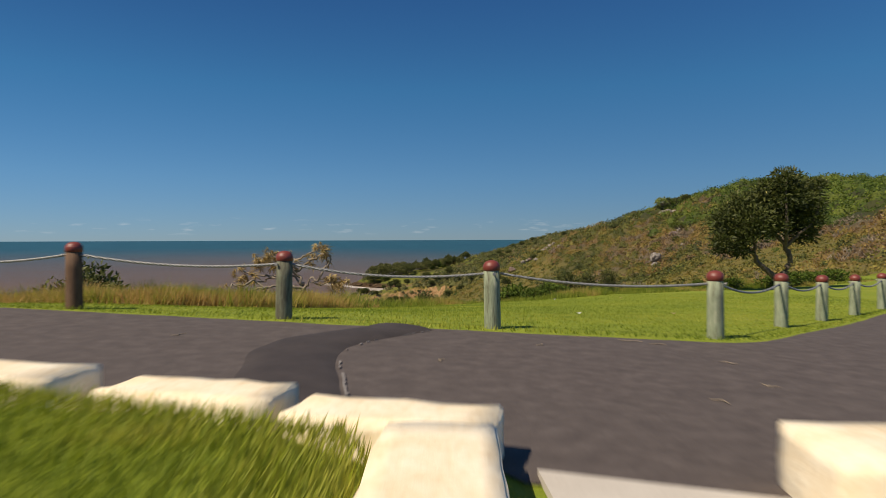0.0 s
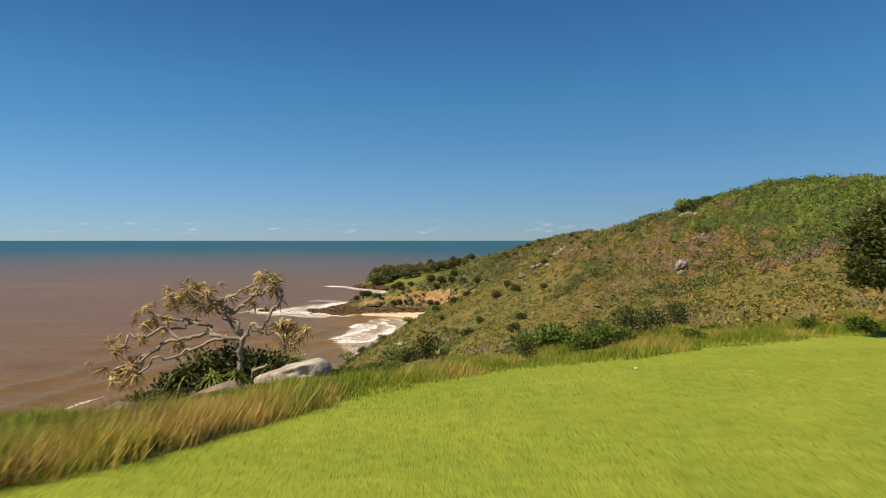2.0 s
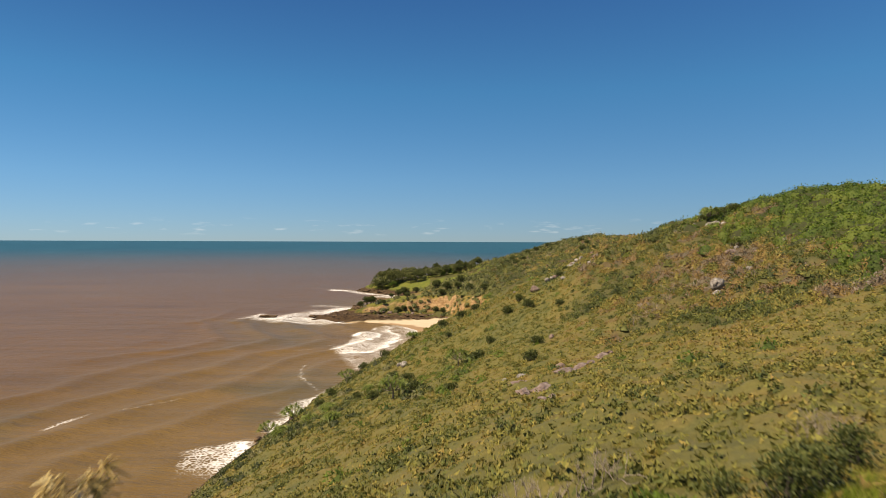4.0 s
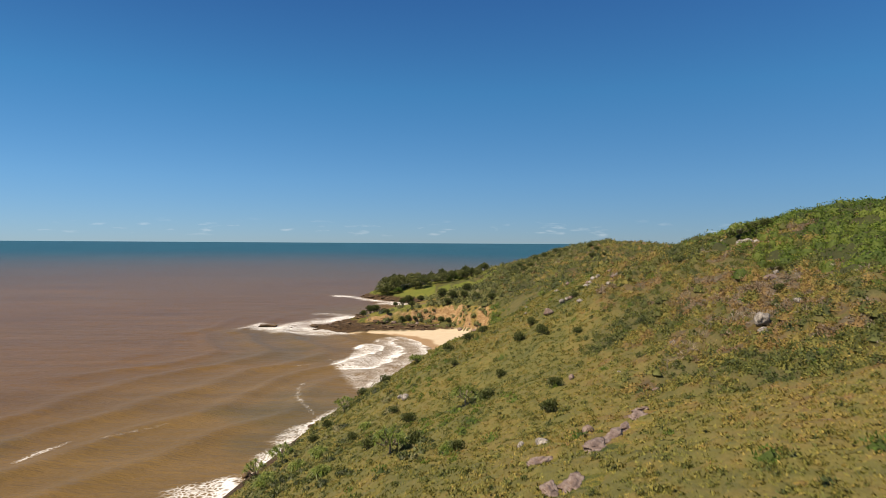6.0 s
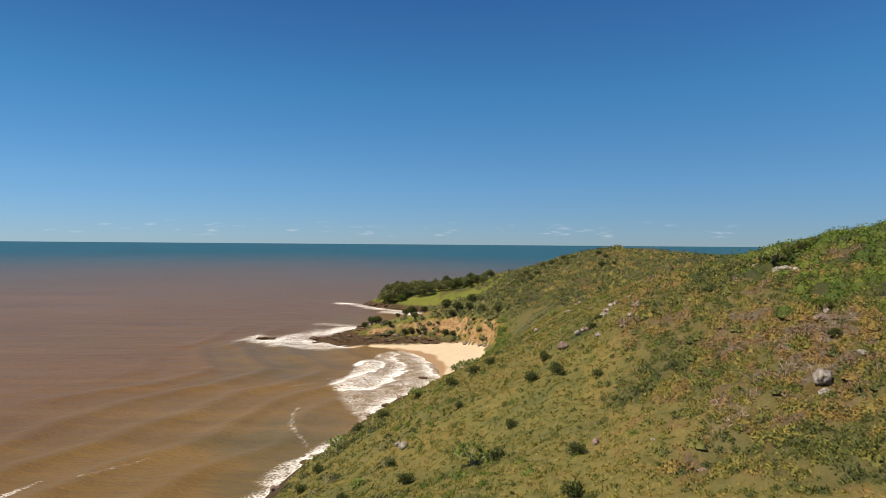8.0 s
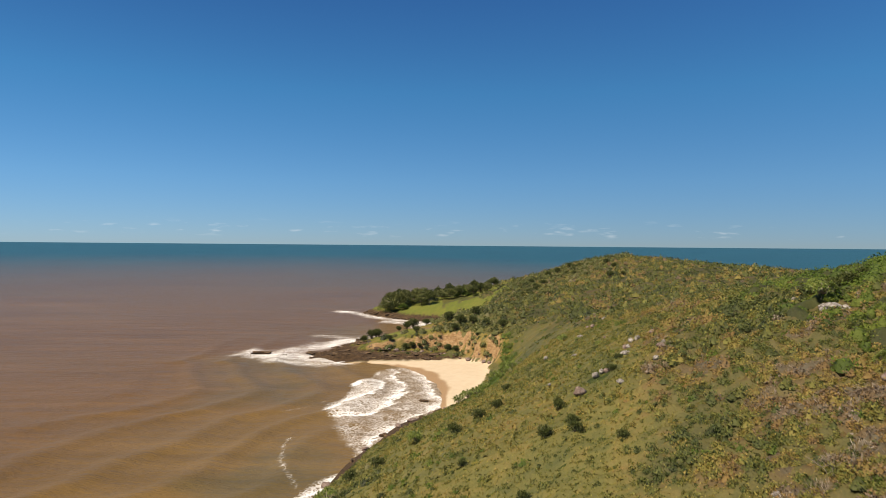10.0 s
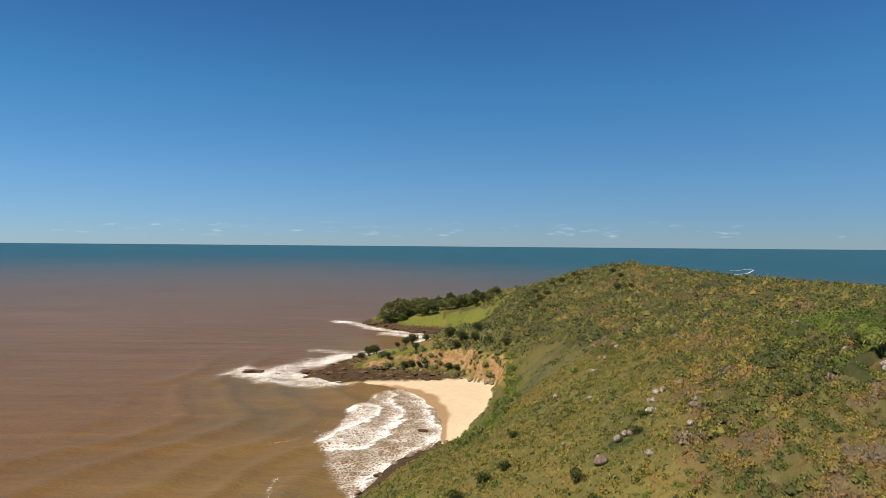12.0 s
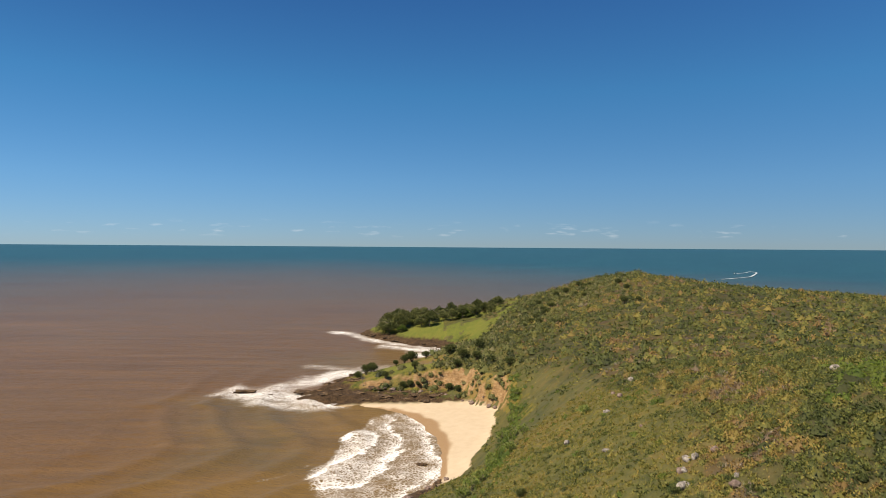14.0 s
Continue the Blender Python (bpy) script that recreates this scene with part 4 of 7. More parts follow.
def scrap(w, d, curl):
    bm = bmesh.new()
    grid = [[bm.verts.new(((i / 4 - 0.5) * w, (j / 3 - 0.5) * d, curl * ((i / 4 - 0.5) ** 2 * 3 + 0.3 * math.sin(i * 2 + j)))) for j in range(4)] for i in range(5)]
    for i in range(4):
        for j in range(3):
            bm.faces.new((grid[i][j], grid[i + 1][j], grid[i + 1][j + 1], grid[i][j + 1]))
    ext = bmesh.ops.extrude_face_region(bm, geom=bm.faces[:])
    for g in ext["geom"]:
        if isinstance(g, bmesh.types.BMVert):
            g.co.z += 0.004
    return bm


for x, y, w, d, turn, mat, lab, nm in [(2.5, 4.7, 0.16, 0.09, 10, M_PAPER, "crumpled white paper scrap lying on the lawn", "paper_scrap"),
                                       (4.95, 5.45, 0.16, 0.07, -30, M_DRYLEAF, "curled dry tan leaf lying on the lawn", "dry_leaf"),
                                       (5.6, 4.6, 0.16, 0.05, -50, M_DRYLEAF, "curled dry tan leaf lying on the lawn", "dry_leaf"),
                                       (4.62, 16.85, 0.16, 0.08, 20, M_PAPER, "crumpled white paper scrap lying on the lawn", "paper_scrap"),
                                       (9.2, 12.6, 0.15, 0.07, 60, M_DRYLEAF, "curled dry tan leaf lying on the lawn", "dry_leaf"),
                                       (6.95, 15.6, 0.15, 0.07, 0, M_DRYLEAF, "curled dry tan leaf lying on the lawn", "dry_leaf")]:
    ob = part(nm, scrap(w * 0.6, d * 0.6, 0.025), mat, smooth=True)
    ob.matrix_world = pose(x, y, height(x, y) + 0.035, 8, -6, turn)
    tagged(ob, lab, "litter")
for k, (x, y, ln, turn) in enumerate([(1.75, -0.95, 0.34, -38), (2.05, -1.15, 0.22, -25), (1.1, -0.75, 0.3, -10), (2.4, -2.4, 0.2, -40), (0.4, -1.6, 0.16, 60), (2.2, -3.6, 0.18, -55), (-3.9, -1.9, 0.16, 40), (-0.9, -2.9, 0.14, 70), (1.4, -4.3, 0.18, -60)]):
    t = np.linspace(-0.5, 0.5, 7)
    v, f = tubes([(np.stack([t * ln, 0.03 * np.sin(t * 7 + k), 0.0 * t], -1), 0.006 * (1.1 - np.abs(t)))], 5)
    ob = np_mesh("stick", v, f, M_PALEBARK, smooth=True)
    ob.matrix_world = pose(x, y, height(x, y) + 0.024, 0, 0, turn)
    tagged(ob, "thin pale dry stick lying on the asphalt", "stick", "sticks on the road")

# ---------------------------------------------------------------- plants: tools
L_HEATH = foliage("heath_leaves", [(0.0, (0.030, 0.045, 0.013)), (0.26, (0.094, 0.108, 0.023)), (0.46, (0.200, 0.178, 0.036)), (0.60, (0.268, 0.198, 0.046)), (0.74, (0.240, 0.140, 0.046)), (0.88, (0.180, 0.122, 0.070)), (1.0, (0.225, 0.180, 0.14))], 0.18, hue=0.05, patchy=0.12, flecks=0.12, value=0.7, relief=0.07)
L_CANOPY = foliage("canopy_leaves", [(0.0, (0.034, 0.062, 0.009)), (0.5, (0.085, 0.136, 0.014)), (1.0, (0.165, 0.205, 0.024))], 0.25, hue=0.08, patchy=0.2, flecks=0.15, value=0.6, relief=0.12)
L_DARK = foliage("dark_leaves", [(0.0, (0.022, 0.030, 0.009)), (0.5, (0.062, 0.076, 0.017)), (1.0, (0.135, 0.138, 0.034))], 0.22)
L_SCRUB = foliage("scrub_leaves", [(0.0, (0.030, 0.040, 0.012)), (0.35, (0.078, 0.092, 0.022)), (0.7, (0.150, 0.150, 0.040)), (1.0, (0.22, 0.19, 0.09))], 0.2)
L_GREY = foliage("dead_twigs", [(0.0, (0.14, 0.10, 0.066)), (0.5, (0.28, 0.22, 0.155)), (1.0, (0.42, 0.35, 0.27))], 0.1)
L_GRASS = foliage("long_grass", [(0.0, (0.085, 0.11, 0.012)), (0.2, (0.19, 0.25, 0.024)), (0.4, (0.30, 0.335, 0.042)), (0.7, (0.42, 0.32, 0.08)), (1.0, (0.52, 0.34, 0.12))], 0.5)
L_SLOPE = foliage("slope_grass", [(0.0, (0.10, 0.11, 0.018)), (0.35, (0.20, 0.18, 0.030)), (0.65, (0.32, 0.245, 0.058)), (0.85, (0.30, 0.19, 0.065)), (1.0, (0.36, 0.29, 0.15))], 0.4)
L_LAWN = foliage("lawn_blades", [(0.0, (0.12, 0.18, 0.013)), (0.5, (0.25, 0.295, 0.022)), (1.0, (0.40, 0.38, 0.06))], 0.4)
L_STRAP = foliage("pandanus_leaves", [(0.0, (0.055, 0.085, 0.012)), (0.5, (0.15, 0.19, 0.032)), (1.0, (0.28, 0.28, 0.08))], 0.25, 0.45)
L_DEADSTRAP = foliage("dead_pandanus_leaves", [(0.0, (0.19, 0.12, 0.04)), (0.5, (0.42, 0.30, 0.11)), (1.0, (0.66, 0.54, 0.30))], 0.3, 0.7)


def unit(a):
    return a / (np.linalg.norm(a, axis=-1, keepdims=True) + 1e-9)


def blades(P, D, length, width, rng, face=None):
    """Diamond leaves that start at P and point along D; with face, single pointed leaves turned that way."""
    side = unit(np.cross(D, rng.normal(size=P.shape) if face is None else face + rng.normal(size=P.shape) * 0.55))
    L, W = np.asarray(length)[..., None], np.asarray(width)[..., None]
    if face is None:
        mid = P + D * L * 0.45
        V = np.stack([P, mid + side * W * 0.5, P + D * L, mid - side * W * 0.5], -2)
    else:
        V = np.stack([P - side * W * 0.5, P + side * W * 0.5, P + D * L], -2)
    k = V.shape[-2]
    return V.reshape(-1, 3), np.arange(V.size // 3).reshape(-1, k)


def domes(x, y, z, r, h, rng, rings=((1.0, 0.0), (0.88, 0.5), (0.5, 0.88)), sides=5):
    """Low lumpy cores that close the middle of shrubs."""
    M, R = len(x), len(rings)
    th = np.arange(sides) * 2 * math.pi / sides
    loops = []
    for f, g in rings:
        jit = 0.66 + 0.55 * rng.random((M, sides))
        loops.append(np.stack([x[:, None] + r[:, None] * f * jit * np.cos(th), y[:, None] + r[:, None] * f * jit * np.sin(th), (z + h * g)[:, None] + 0 * jit], -1))
    top = np.stack([x, y, z + h], -1)[:, None, :]
    V = np.concatenate([*loops, top], 1)
    k = np.arange(sides)
    k2 = np.roll(k, -1)
    quad = np.concatenate([np.zeros((0, 4), int)] + [np.stack([k + o, k2 + o, k2 + o + sides, k + o + sides], -1) for o in range(0, (R - 1) * sides, sides)])
    tri = np.stack([k + (R - 1) * sides, k2 + (R - 1) * sides, np.full(sides, R * sides)], -1)
    step = (np.arange(M) * (R * sides + 1))[:, None, None]
    return V.reshape(-1, 3), (quad[None] + step).reshape(-1, 4), (tri[None] + step).reshape(-1, 3), R * sides + 1


def shrubs(name, x, y, r, h, n, leaf, tint, mat, seed, label, category="shrubs", spiky=0.3, slim=0.62, core=True, billow=True):
    """Many low plants in one mesh: a core and n leaves each; billowing ones carry their leaves shingled over the crown."""
    rng = np.random.default_rng(seed)
    x, y, r, h, tint = (np.asarray(a, float) for a in (x, y, r, h, tint))
    z = ground_z(x, y) + 0.05 * h
    M = len(x)
    d = unit(rng.normal(size=(M, n, 3)))
    d[..., 2] = np.abs(d[..., 2]) * 1.1 + 0.05
    d = unit(d)
    lump = 0.68 + 0.42 * rng.random((M, n))
    P = np.stack([x, y, z], -1)[:, None] + d * lump[..., None] * np.stack([r, r, h], -1)[:, None]
    size = leaf * (0.7 + 0.6 * rng.random((M, n))) * (0.6 + 0.4 * (r / r.mean()))[:, None]
    if billow:
        t = rng.normal(size=d.shape)
        t = unit(t - d * (t * d).sum(-1, keepdims=True))
        D = unit(t + d * 0.75 + np.array([0, 0, spiky]))
    else:
        D = unit(d * 0.7 + rng.normal(size=d.shape) * 0.55 + np.array([0, 0, spiky]))
    P = P - D * (size * 0.4)[..., None]
    V, F = blades(P, D, size, size * slim, rng, d if billow else None)
    T = np.repeat(np.clip(tint[:, None] + (rng.random(lump.shape) - 0.5) * 0.16, 0, 1).ravel(), F.shape[1])
    faces, stem_shade = [F], np.zeros(len(V))
    if core:
        V2, Q2, T2, k = domes(x, y, z - 0.15, r * 0.74, h * 0.74 + 0.15, rng, ((1.0, 0.0), (0.88, 0.5), (0.5, 0.88)) if n > 60 else ((0.95, 0.15),))
        faces = [F, Q2 + len(V), T2 + len(V)]
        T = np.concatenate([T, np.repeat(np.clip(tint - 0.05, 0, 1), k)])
        # core colour darkened for the stems and shade within the bush
        stem_shade = np.concatenate([stem_shade, np.full(len(V2), 0.32)])
        V = np.concatenate([V, V2])
    ob = np_mesh(name, V, faces, mat, attrs={"tint": T, "stem_shade": stem_shade})
    return tagged(ob, label, category, kind="stuff")


def scatter(n, x0, x1, y0, y1, seed, keep=None):
    rng = np.random.default_rng(seed)
    x, y = rng.uniform(x0, x1, n), rng.uniform(y0, y1, n)
    ok = (y > lawn_edge(x) + 4.0) & (ground_z(x, y) > SEA + 3.2)
    if keep is not None:
        ok &= keep(x, y, rng)
    return x[ok], y[ok], rng


def lush(x, y):
    """Bright green thicket round the hilltop."""
    return smooth01(x + (fbm(x / 12, y / 12, 3) - 0.5) * 34 - 0.12 * (y - 150), 60, 72) * (1 - smooth01(y, 185, 215)) * smooth01(y, 70, 95)


def clear_of_rocks(x, y):
    ok = np.ones(len(x), bool)
    for rx, ry, rr in BARE:
        ok &= np.hypot(x - rx, y - ry) > rr
    return ok


BARE = [(43.6, 108.2, 2.3), (63.5, 154, 3.0), (18.5, 84, 2.4), (14.2, 77, 2.6), (21, 88.5, 2.2), (9.5, 67.4, 2.4), (8.9, 76.6, 1.6), (8.2, 57.4, 1.6), (16.4, 81, 2.0), (37, 158, 1.6), (35, 169, 2), (28.5, 162, 2.2), (24.7, 158, 1.8), (39.5, 162, 1.4), (57, 125, 1.6), (41, 118, 1.2)]

# ---------------------------------------------------------------- the heath
def billow(x, y, shift):
    """Rounded crowns on a jittered lattice: height 0 to 1, and a random value for each crown."""
    xi, yi = np.floor(x).astype(int), np.floor(y).astype(int)
    best, val = np.zeros(np.shape(x)), np.zeros(np.shape(x))
    for dx in (-1, 0, 1):
        for dy in (-1, 0, 1):
            a, b = (xi + dx + shift) % 256, (yi + dy + 2 * shift) % 256
            d = ((xi + dx + LATTICE[a, b] - x) ** 2 + (yi + dy + LATTICE[b, a - 7] - y) ** 2) / (0.62 + 0.42 * LATTICE[a - 19, b - 3]) ** 2
            h = (0.5 + 0.5 * LATTICE[b - 11, a - 23]) * np.sqrt(np.clip(1 - d, 0, 1))
            over = h > best
            best, val = np.where(over, h, best), np.where(over, LATTICE[a - 31, b - 57], val)
    return best, val


def canopy(x, y, scale=1.0):
    """Height of the plant cover over the ground, and its tint; like grows with like, in drifts."""
    wx, wy = x + (fbm(x / 3.2, y / 3.2, 3) - 0.5) * 2.2 * scale, y + (fbm(x / 3.2 + 9, y / 3.2, 3) - 0.5) * 2.2 * scale
    s = shrubby(x, y)
    den = smooth01(fbm(x / 9 + 31, y / 6 + 7, 3), 0.36, 0.54)
    big, id_big = billow(wx / (2.9 * scale), wy / (2.4 * scale), 5)
    mid, id_mid = billow(wx / (1.25 * scale) + 20, wy / (1.1 * scale), 41)
    fine = fbm(x / (0.45 * scale), y / (0.45 * scale), 2) - 0.5
    h = s * ((0.22 + 0.78 * den) * big * (0.20 + 0.30 * id_big) + 0.32 * mid) + (1 - s) * (0.36 * mid + 0.12 * big) + 0.42 * fine - 0.12
    drift = patches(wx / 8.5, wy / 5.0)
    v = 0.34 * id_big + 0.30 * drift + 0.24 * id_mid + 0.5 * (fbm(x / 26 + 9, y / 26, 2) - 0.5) + 0.16 * (1 - smooth01(y, 80, 170)) + 0.06
    shrub = np.interp(v, [0.05, 0.20, 0.36, 0.50, 0.58, 0.66, 0.74, 0.82, 0.95], [0.14, 0.24, 0.33, 0.42, 0.52, 0.64, 0.78, 0.93, 1.0])
    low = 0.46 + (cover(x, y) - 0.47) * 0.42 + (id_mid - 0.5) * 0.14
    clear = smooth01(y - lawn_edge(x), 3.2, 6.5)
    clear = clear * (1 - smooth01(y, 462, 485) * (1 - smooth01(fbm(x / 10 + 3, y / 10, 3), 0.52, 0.60)) * (1 - smooth01(x - np.interp(y, [480, 575, 620], [34, 84, 96]) + (fbm(x / 9, y / 9, 2) - 0.5) * 30, -4, 6)))          # mown grass on the far point
    for rx, ry, rr in BARE:
        clear = clear * smooth01(np.hypot(x - rx, y - ry), rr * 0.7, rr * 1.1)
    return h * scale * clear, np.clip(low * (1 - s) + shrub * s, 0, 1), clear


def plant_cover(name, x0, x1, y0, y1, step, leaves, leaf, seed, label, category="heath", scale=1.0, mat=None, grow=None, fade=None):
    """A continuous, billowing plant cover with leaves standing off it."""
    rng = np.random.default_rng(seed)
    X, Y, quads = sheet(np.arange(x0, x1, step), np.arange(y0, y1, step))
    X, Y = X + rng.normal(0, 0.22 * step, X.shape), Y + rng.normal(0, 0.22 * step, X.shape)
    h, tint, clear = canopy(X, Y, scale) if grow is None else grow(X, Y)
    g = ground_z(X, Y)
    if fade:
        h = h * smooth01(Y, fade[0], fade[1]) * (1 - smooth01(Y, fade[2], fade[3]))
    clear = clear * (slope_at(X, Y) < 0.95) * (g > SEA + 3.0)
    h = h * clear + rng.normal(0, 0.05 * step, X.shape)
    Z = g + np.where((clear > 0.02) & (h > 0), h, -0.5)
    n, m = X.shape
    shown = (h > -0.1) & (clear > 0.02)
    keep = shown.ravel()[quads].any(1)
    quads = quads[keep]
    nz = np.stack([-np.gradient(Z, axis=0) / step, -np.gradient(Z, axis=1) / step, np.ones_like(Z)], -1)
    nz = unit(nz)
    lift = 0.8 if leaf < 0.5 else 1.2                      # leaves crowd on the crowns; the hollows show the darkened sheet
    f = rng.choice(len(quads), leaves)
    w = rng.dirichlet((1, 1, 1, 1), leaves)
    at = quads[f]
    pick = lambda A: (A.reshape(n * m, -1)[at] * w[..., None]).sum(1)
    P, N, hh = pick(np.stack([X, Y, Z], -1)), unit(pick(nz)), pick(h)[:, 0]
    ok = hh > 0.03 + 0.45 * rng.random(leaves) ** 2 * lift
    P, N, T = P[ok], N[ok], tint.ravel()[at[ok, 0]]
    k = len(P)
    t = rng.normal(size=(k, 3))
    D = unit(unit(t - N * (t * N).sum(-1, keepdims=True)) + N * (0.1 + 0.6 * rng.random((k, 1))) + np.array([0, 0, 0.15]))
    size = leaf * (0.5 + 0.9 * rng.random(k))
    LV, LF = blades(P - D * (size * 0.25)[:, None], D, size, size * 0.7, rng, N)
    used, new_ids = np.unique(quads, return_inverse=True)
    quads = new_ids.reshape(-1, 4)
    V = np.stack([X, Y, Z], -1).reshape(-1, 3)[used]
    T = np.concatenate([tint.ravel()[used], np.repeat(T + (rng.random(k) - 0.5) * 0.10, 3)])
    # sheet colour carries the shade between crowns, deeper in the shrubland
    ob = np_mesh(name, np.concatenate([V, LV]), [quads, LF + len(V)], mat or L_HEATH, smooth=True, attrs={"tint": np.clip(T, 0, 1), "stem_shade": np.concatenate([0.5 + 0.25 * shrubby(V[:, 0], V[:, 1]), np.zeros(len(LV))])})
    return tagged(ob, label, category, kind="stuff")


def thicket(x, y):
    wx, wy = x + (fbm(x / 3.6, y / 3.6, 3) - 0.5) * 2.4, y + (fbm(x / 3.6 + 9, y / 3.6, 3) - 0.5) * 2.4
    big, id_big = billow(wx / 3.6, wy / 3.0, 77)
    mid, id_mid = billow(wx / 1.4 + 20, wy / 1.3, 91)
    l = smooth01(lush(x, y), 0.25, 0.6)
    for rx, ry, rr in BARE:
        l = l * smooth01(np.hypot(x - rx, y - ry), rr, rr * 1.4)
    h = big * (0.5 + 0.6 * id_big) + 0.4 * mid + 0.3 * (fbm(x / 0.5, y / 0.5, 2) - 0.5) + 0.15
    return h * l, np.clip(0.45 * id_big + 0.35 * id_mid + 0.9 * fbm(x / 11, y / 11, 3) - 0.32, 0, 1), l


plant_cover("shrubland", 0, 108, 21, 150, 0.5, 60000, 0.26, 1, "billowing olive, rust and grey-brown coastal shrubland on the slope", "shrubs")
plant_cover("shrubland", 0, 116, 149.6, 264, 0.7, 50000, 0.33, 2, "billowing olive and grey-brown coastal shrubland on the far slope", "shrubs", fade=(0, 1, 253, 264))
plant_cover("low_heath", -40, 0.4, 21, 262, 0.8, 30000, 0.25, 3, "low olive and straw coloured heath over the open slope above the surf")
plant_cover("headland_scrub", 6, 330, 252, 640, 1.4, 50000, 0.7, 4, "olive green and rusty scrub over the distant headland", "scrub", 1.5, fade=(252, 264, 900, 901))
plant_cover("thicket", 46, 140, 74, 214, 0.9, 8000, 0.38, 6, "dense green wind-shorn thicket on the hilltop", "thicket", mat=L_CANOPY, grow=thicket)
# mounded bushes that stand out of the heath, in drifts of a kind
def drifts(x, y, g):
    """Chance of a bush: thick in drifts, few on the open slope."""
    d = smooth01(fbm(x / 9 + 31, y / 6 + 7, 3), 0.38, 0.56)
    return clear_of_rocks(x, y) & (g.random(len(x)) > 0.85 * lush(x, y)) & (g.random(len(x)) < np.maximum(shrubby(x, y) * (0.55 + 0.45 * d), 0.24) * canopy(x, y)[2]) & (slope_at(x, y) < 0.8)


for count, x0, x1, y0, y1, seed, big, n, leaf, label in (
        (19000, -20, 104, 24, 150, 24, 0.66, 60, 0.23, "rounded olive, dark green, rust and grey bushes massed on the slope"),
        (14500, -20, 112, 150, 264, 25, 0.82, 46, 0.30, "rounded olive, dark green and grey-brown bushes massed on the far slope"),
        (12500, 16, 300, 262, 620, 26, 1.45, 16, 0.78, "rounded dark green and rusty bushes over the distant headland")):
    x, y, rng = scatter(count, x0, x1, y0, y1, seed, drifts)
    tone = canopy(x, y)[1]
    tone = np.where(rng.random(len(x)) < 0.09, 0.10 + 0.12 * rng.random(len(x)), tone - 0.09 + 0.16 * (rng.random(len(x)) - 0.5))
    sz = big * (0.62 + 1.5 * rng.random(len(x)) ** 2.2) * (0.5 + 0.5 * shrubby(x, y))
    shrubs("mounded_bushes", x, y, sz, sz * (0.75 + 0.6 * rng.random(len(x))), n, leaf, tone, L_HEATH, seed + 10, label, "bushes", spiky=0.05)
# tufts over the open slope
for count, x0, x1, y0, y1, seed, big, n, leaf, label in (
        (25000, -38, 64, 24, 150, 44, 0.34, 11, 0.24, "tufted olive and straw heath over the open slope"),
        (14500, -38, 74, 150, 264, 45, 0.45, 10, 0.34, "tufted olive heath over the open slope above the surf")):
    x, y, rng = scatter(count, x0, x1, y0, y1, seed, lambda x, y, g: clear_of_rocks(x, y) & (g.random(len(x)) < 1.1 - shrubby(x, y)) & (slope_at(x, y) < 0.9))
    sz = big * (0.6 + 0.9 * rng.random(len(x)) ** 2)
    tone = canopy(x, y)[1] + 0.16 * (rng.random(len(x)) - 0.5)
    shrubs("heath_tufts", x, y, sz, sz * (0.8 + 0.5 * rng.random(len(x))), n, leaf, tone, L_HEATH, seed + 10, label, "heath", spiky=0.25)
# taller crowns in the thicket
x, y, rng = scatter(4200, 50, 132, 84, 214, 27, lambda x, y, g: (g.random(len(x)) < lush(x, y)) & clear_of_rocks(x, y))
sz = 0.9 + 1.3 * rng.random(len(x)) ** 2
shrubs("thicket", x, y, sz, sz * (0.9 + 0.5 * rng.random(len(x))), 64, 0.36, np.clip(0.15 + 0.55 * patches(x / 6, y / 5) + 0.45 * rng.random(len(x)), 0, 1), L_CANOPY, 37, "rounded green crowns of the wind-shorn hilltop thicket", "thicket", spiky=0.05)
# green patches lower down and scrub behind the cliff
x, y, rng = scatter(2600, -10, 110, 40, 330, 7, lambda x, y, g: (fbm(x / 10 + 40, y / 7, 3) > 0.60) & clear_of_rocks(x, y) & (y > 60))
sz = 0.5 + 0.8 * rng.random(len(x)) ** 2
shrubs("green_scrub", x, y, sz, sz * 0.9, 50, 0.26, 0.35 + 0.5 * rng.random(len(x)), L_CANOPY, 17, "patches of fresh green scrub among the heath", "scrub")
x, y, rng = scatter(9000, -34, 160, 340, 590, 8, lambda x, y, g: ((slope_at(x, y) < 0.8) | (g.random(len(x)) < 0.4)) & (g.random(len(x)) < smooth01(x - np.interp(y, [345, 360, 384, 400, 440, 480, 520, 575], [30, 18, 8, 0, 0, 20, 44, 72]), -8, 8) * (1 - smooth01(x - np.interp(y, [345, 384, 440, 500, 575], [44, 52, 78, 124, 165]), -16, 4))) & (ground_z(x, y) > -35.5))
sz = (0.8 + 2.0 * rng.random(len(x)) ** 2.2) * (0.75 + 0.75 * patches(x / 7, y / 7))
shrubs("cliff_scrub", x, y, sz, sz * 0.95, 22, 0.70, np.clip(0.7 * patches(x / 5 + 3, y / 5) + 0.6 * (rng.random(len(x)) - 0.2), 0, 1), L_SCRUB, 16, "olive and dark green scrub above the orange cliff", "scrub")
x, y, rng = scatter(420, -27, 32, 344, 390, 19, lambda x, y, g: (ground_z(x, y) > -36.2) & (ground_z(x, y) < -24) & (fbm(x / 6 + 7, y / 6, 3) > 0.48))
sz = 0.8 + 1.9 * rng.random(len(x)) ** 2.2
shrubs("cliff_scrub", x, y, sz, sz * 0.9, 70, 0.5, 0.1 + 0.8 * rng.random(len(x)), L_SCRUB, 29, "bushes clinging to the face of the orange cliff", "scrub")
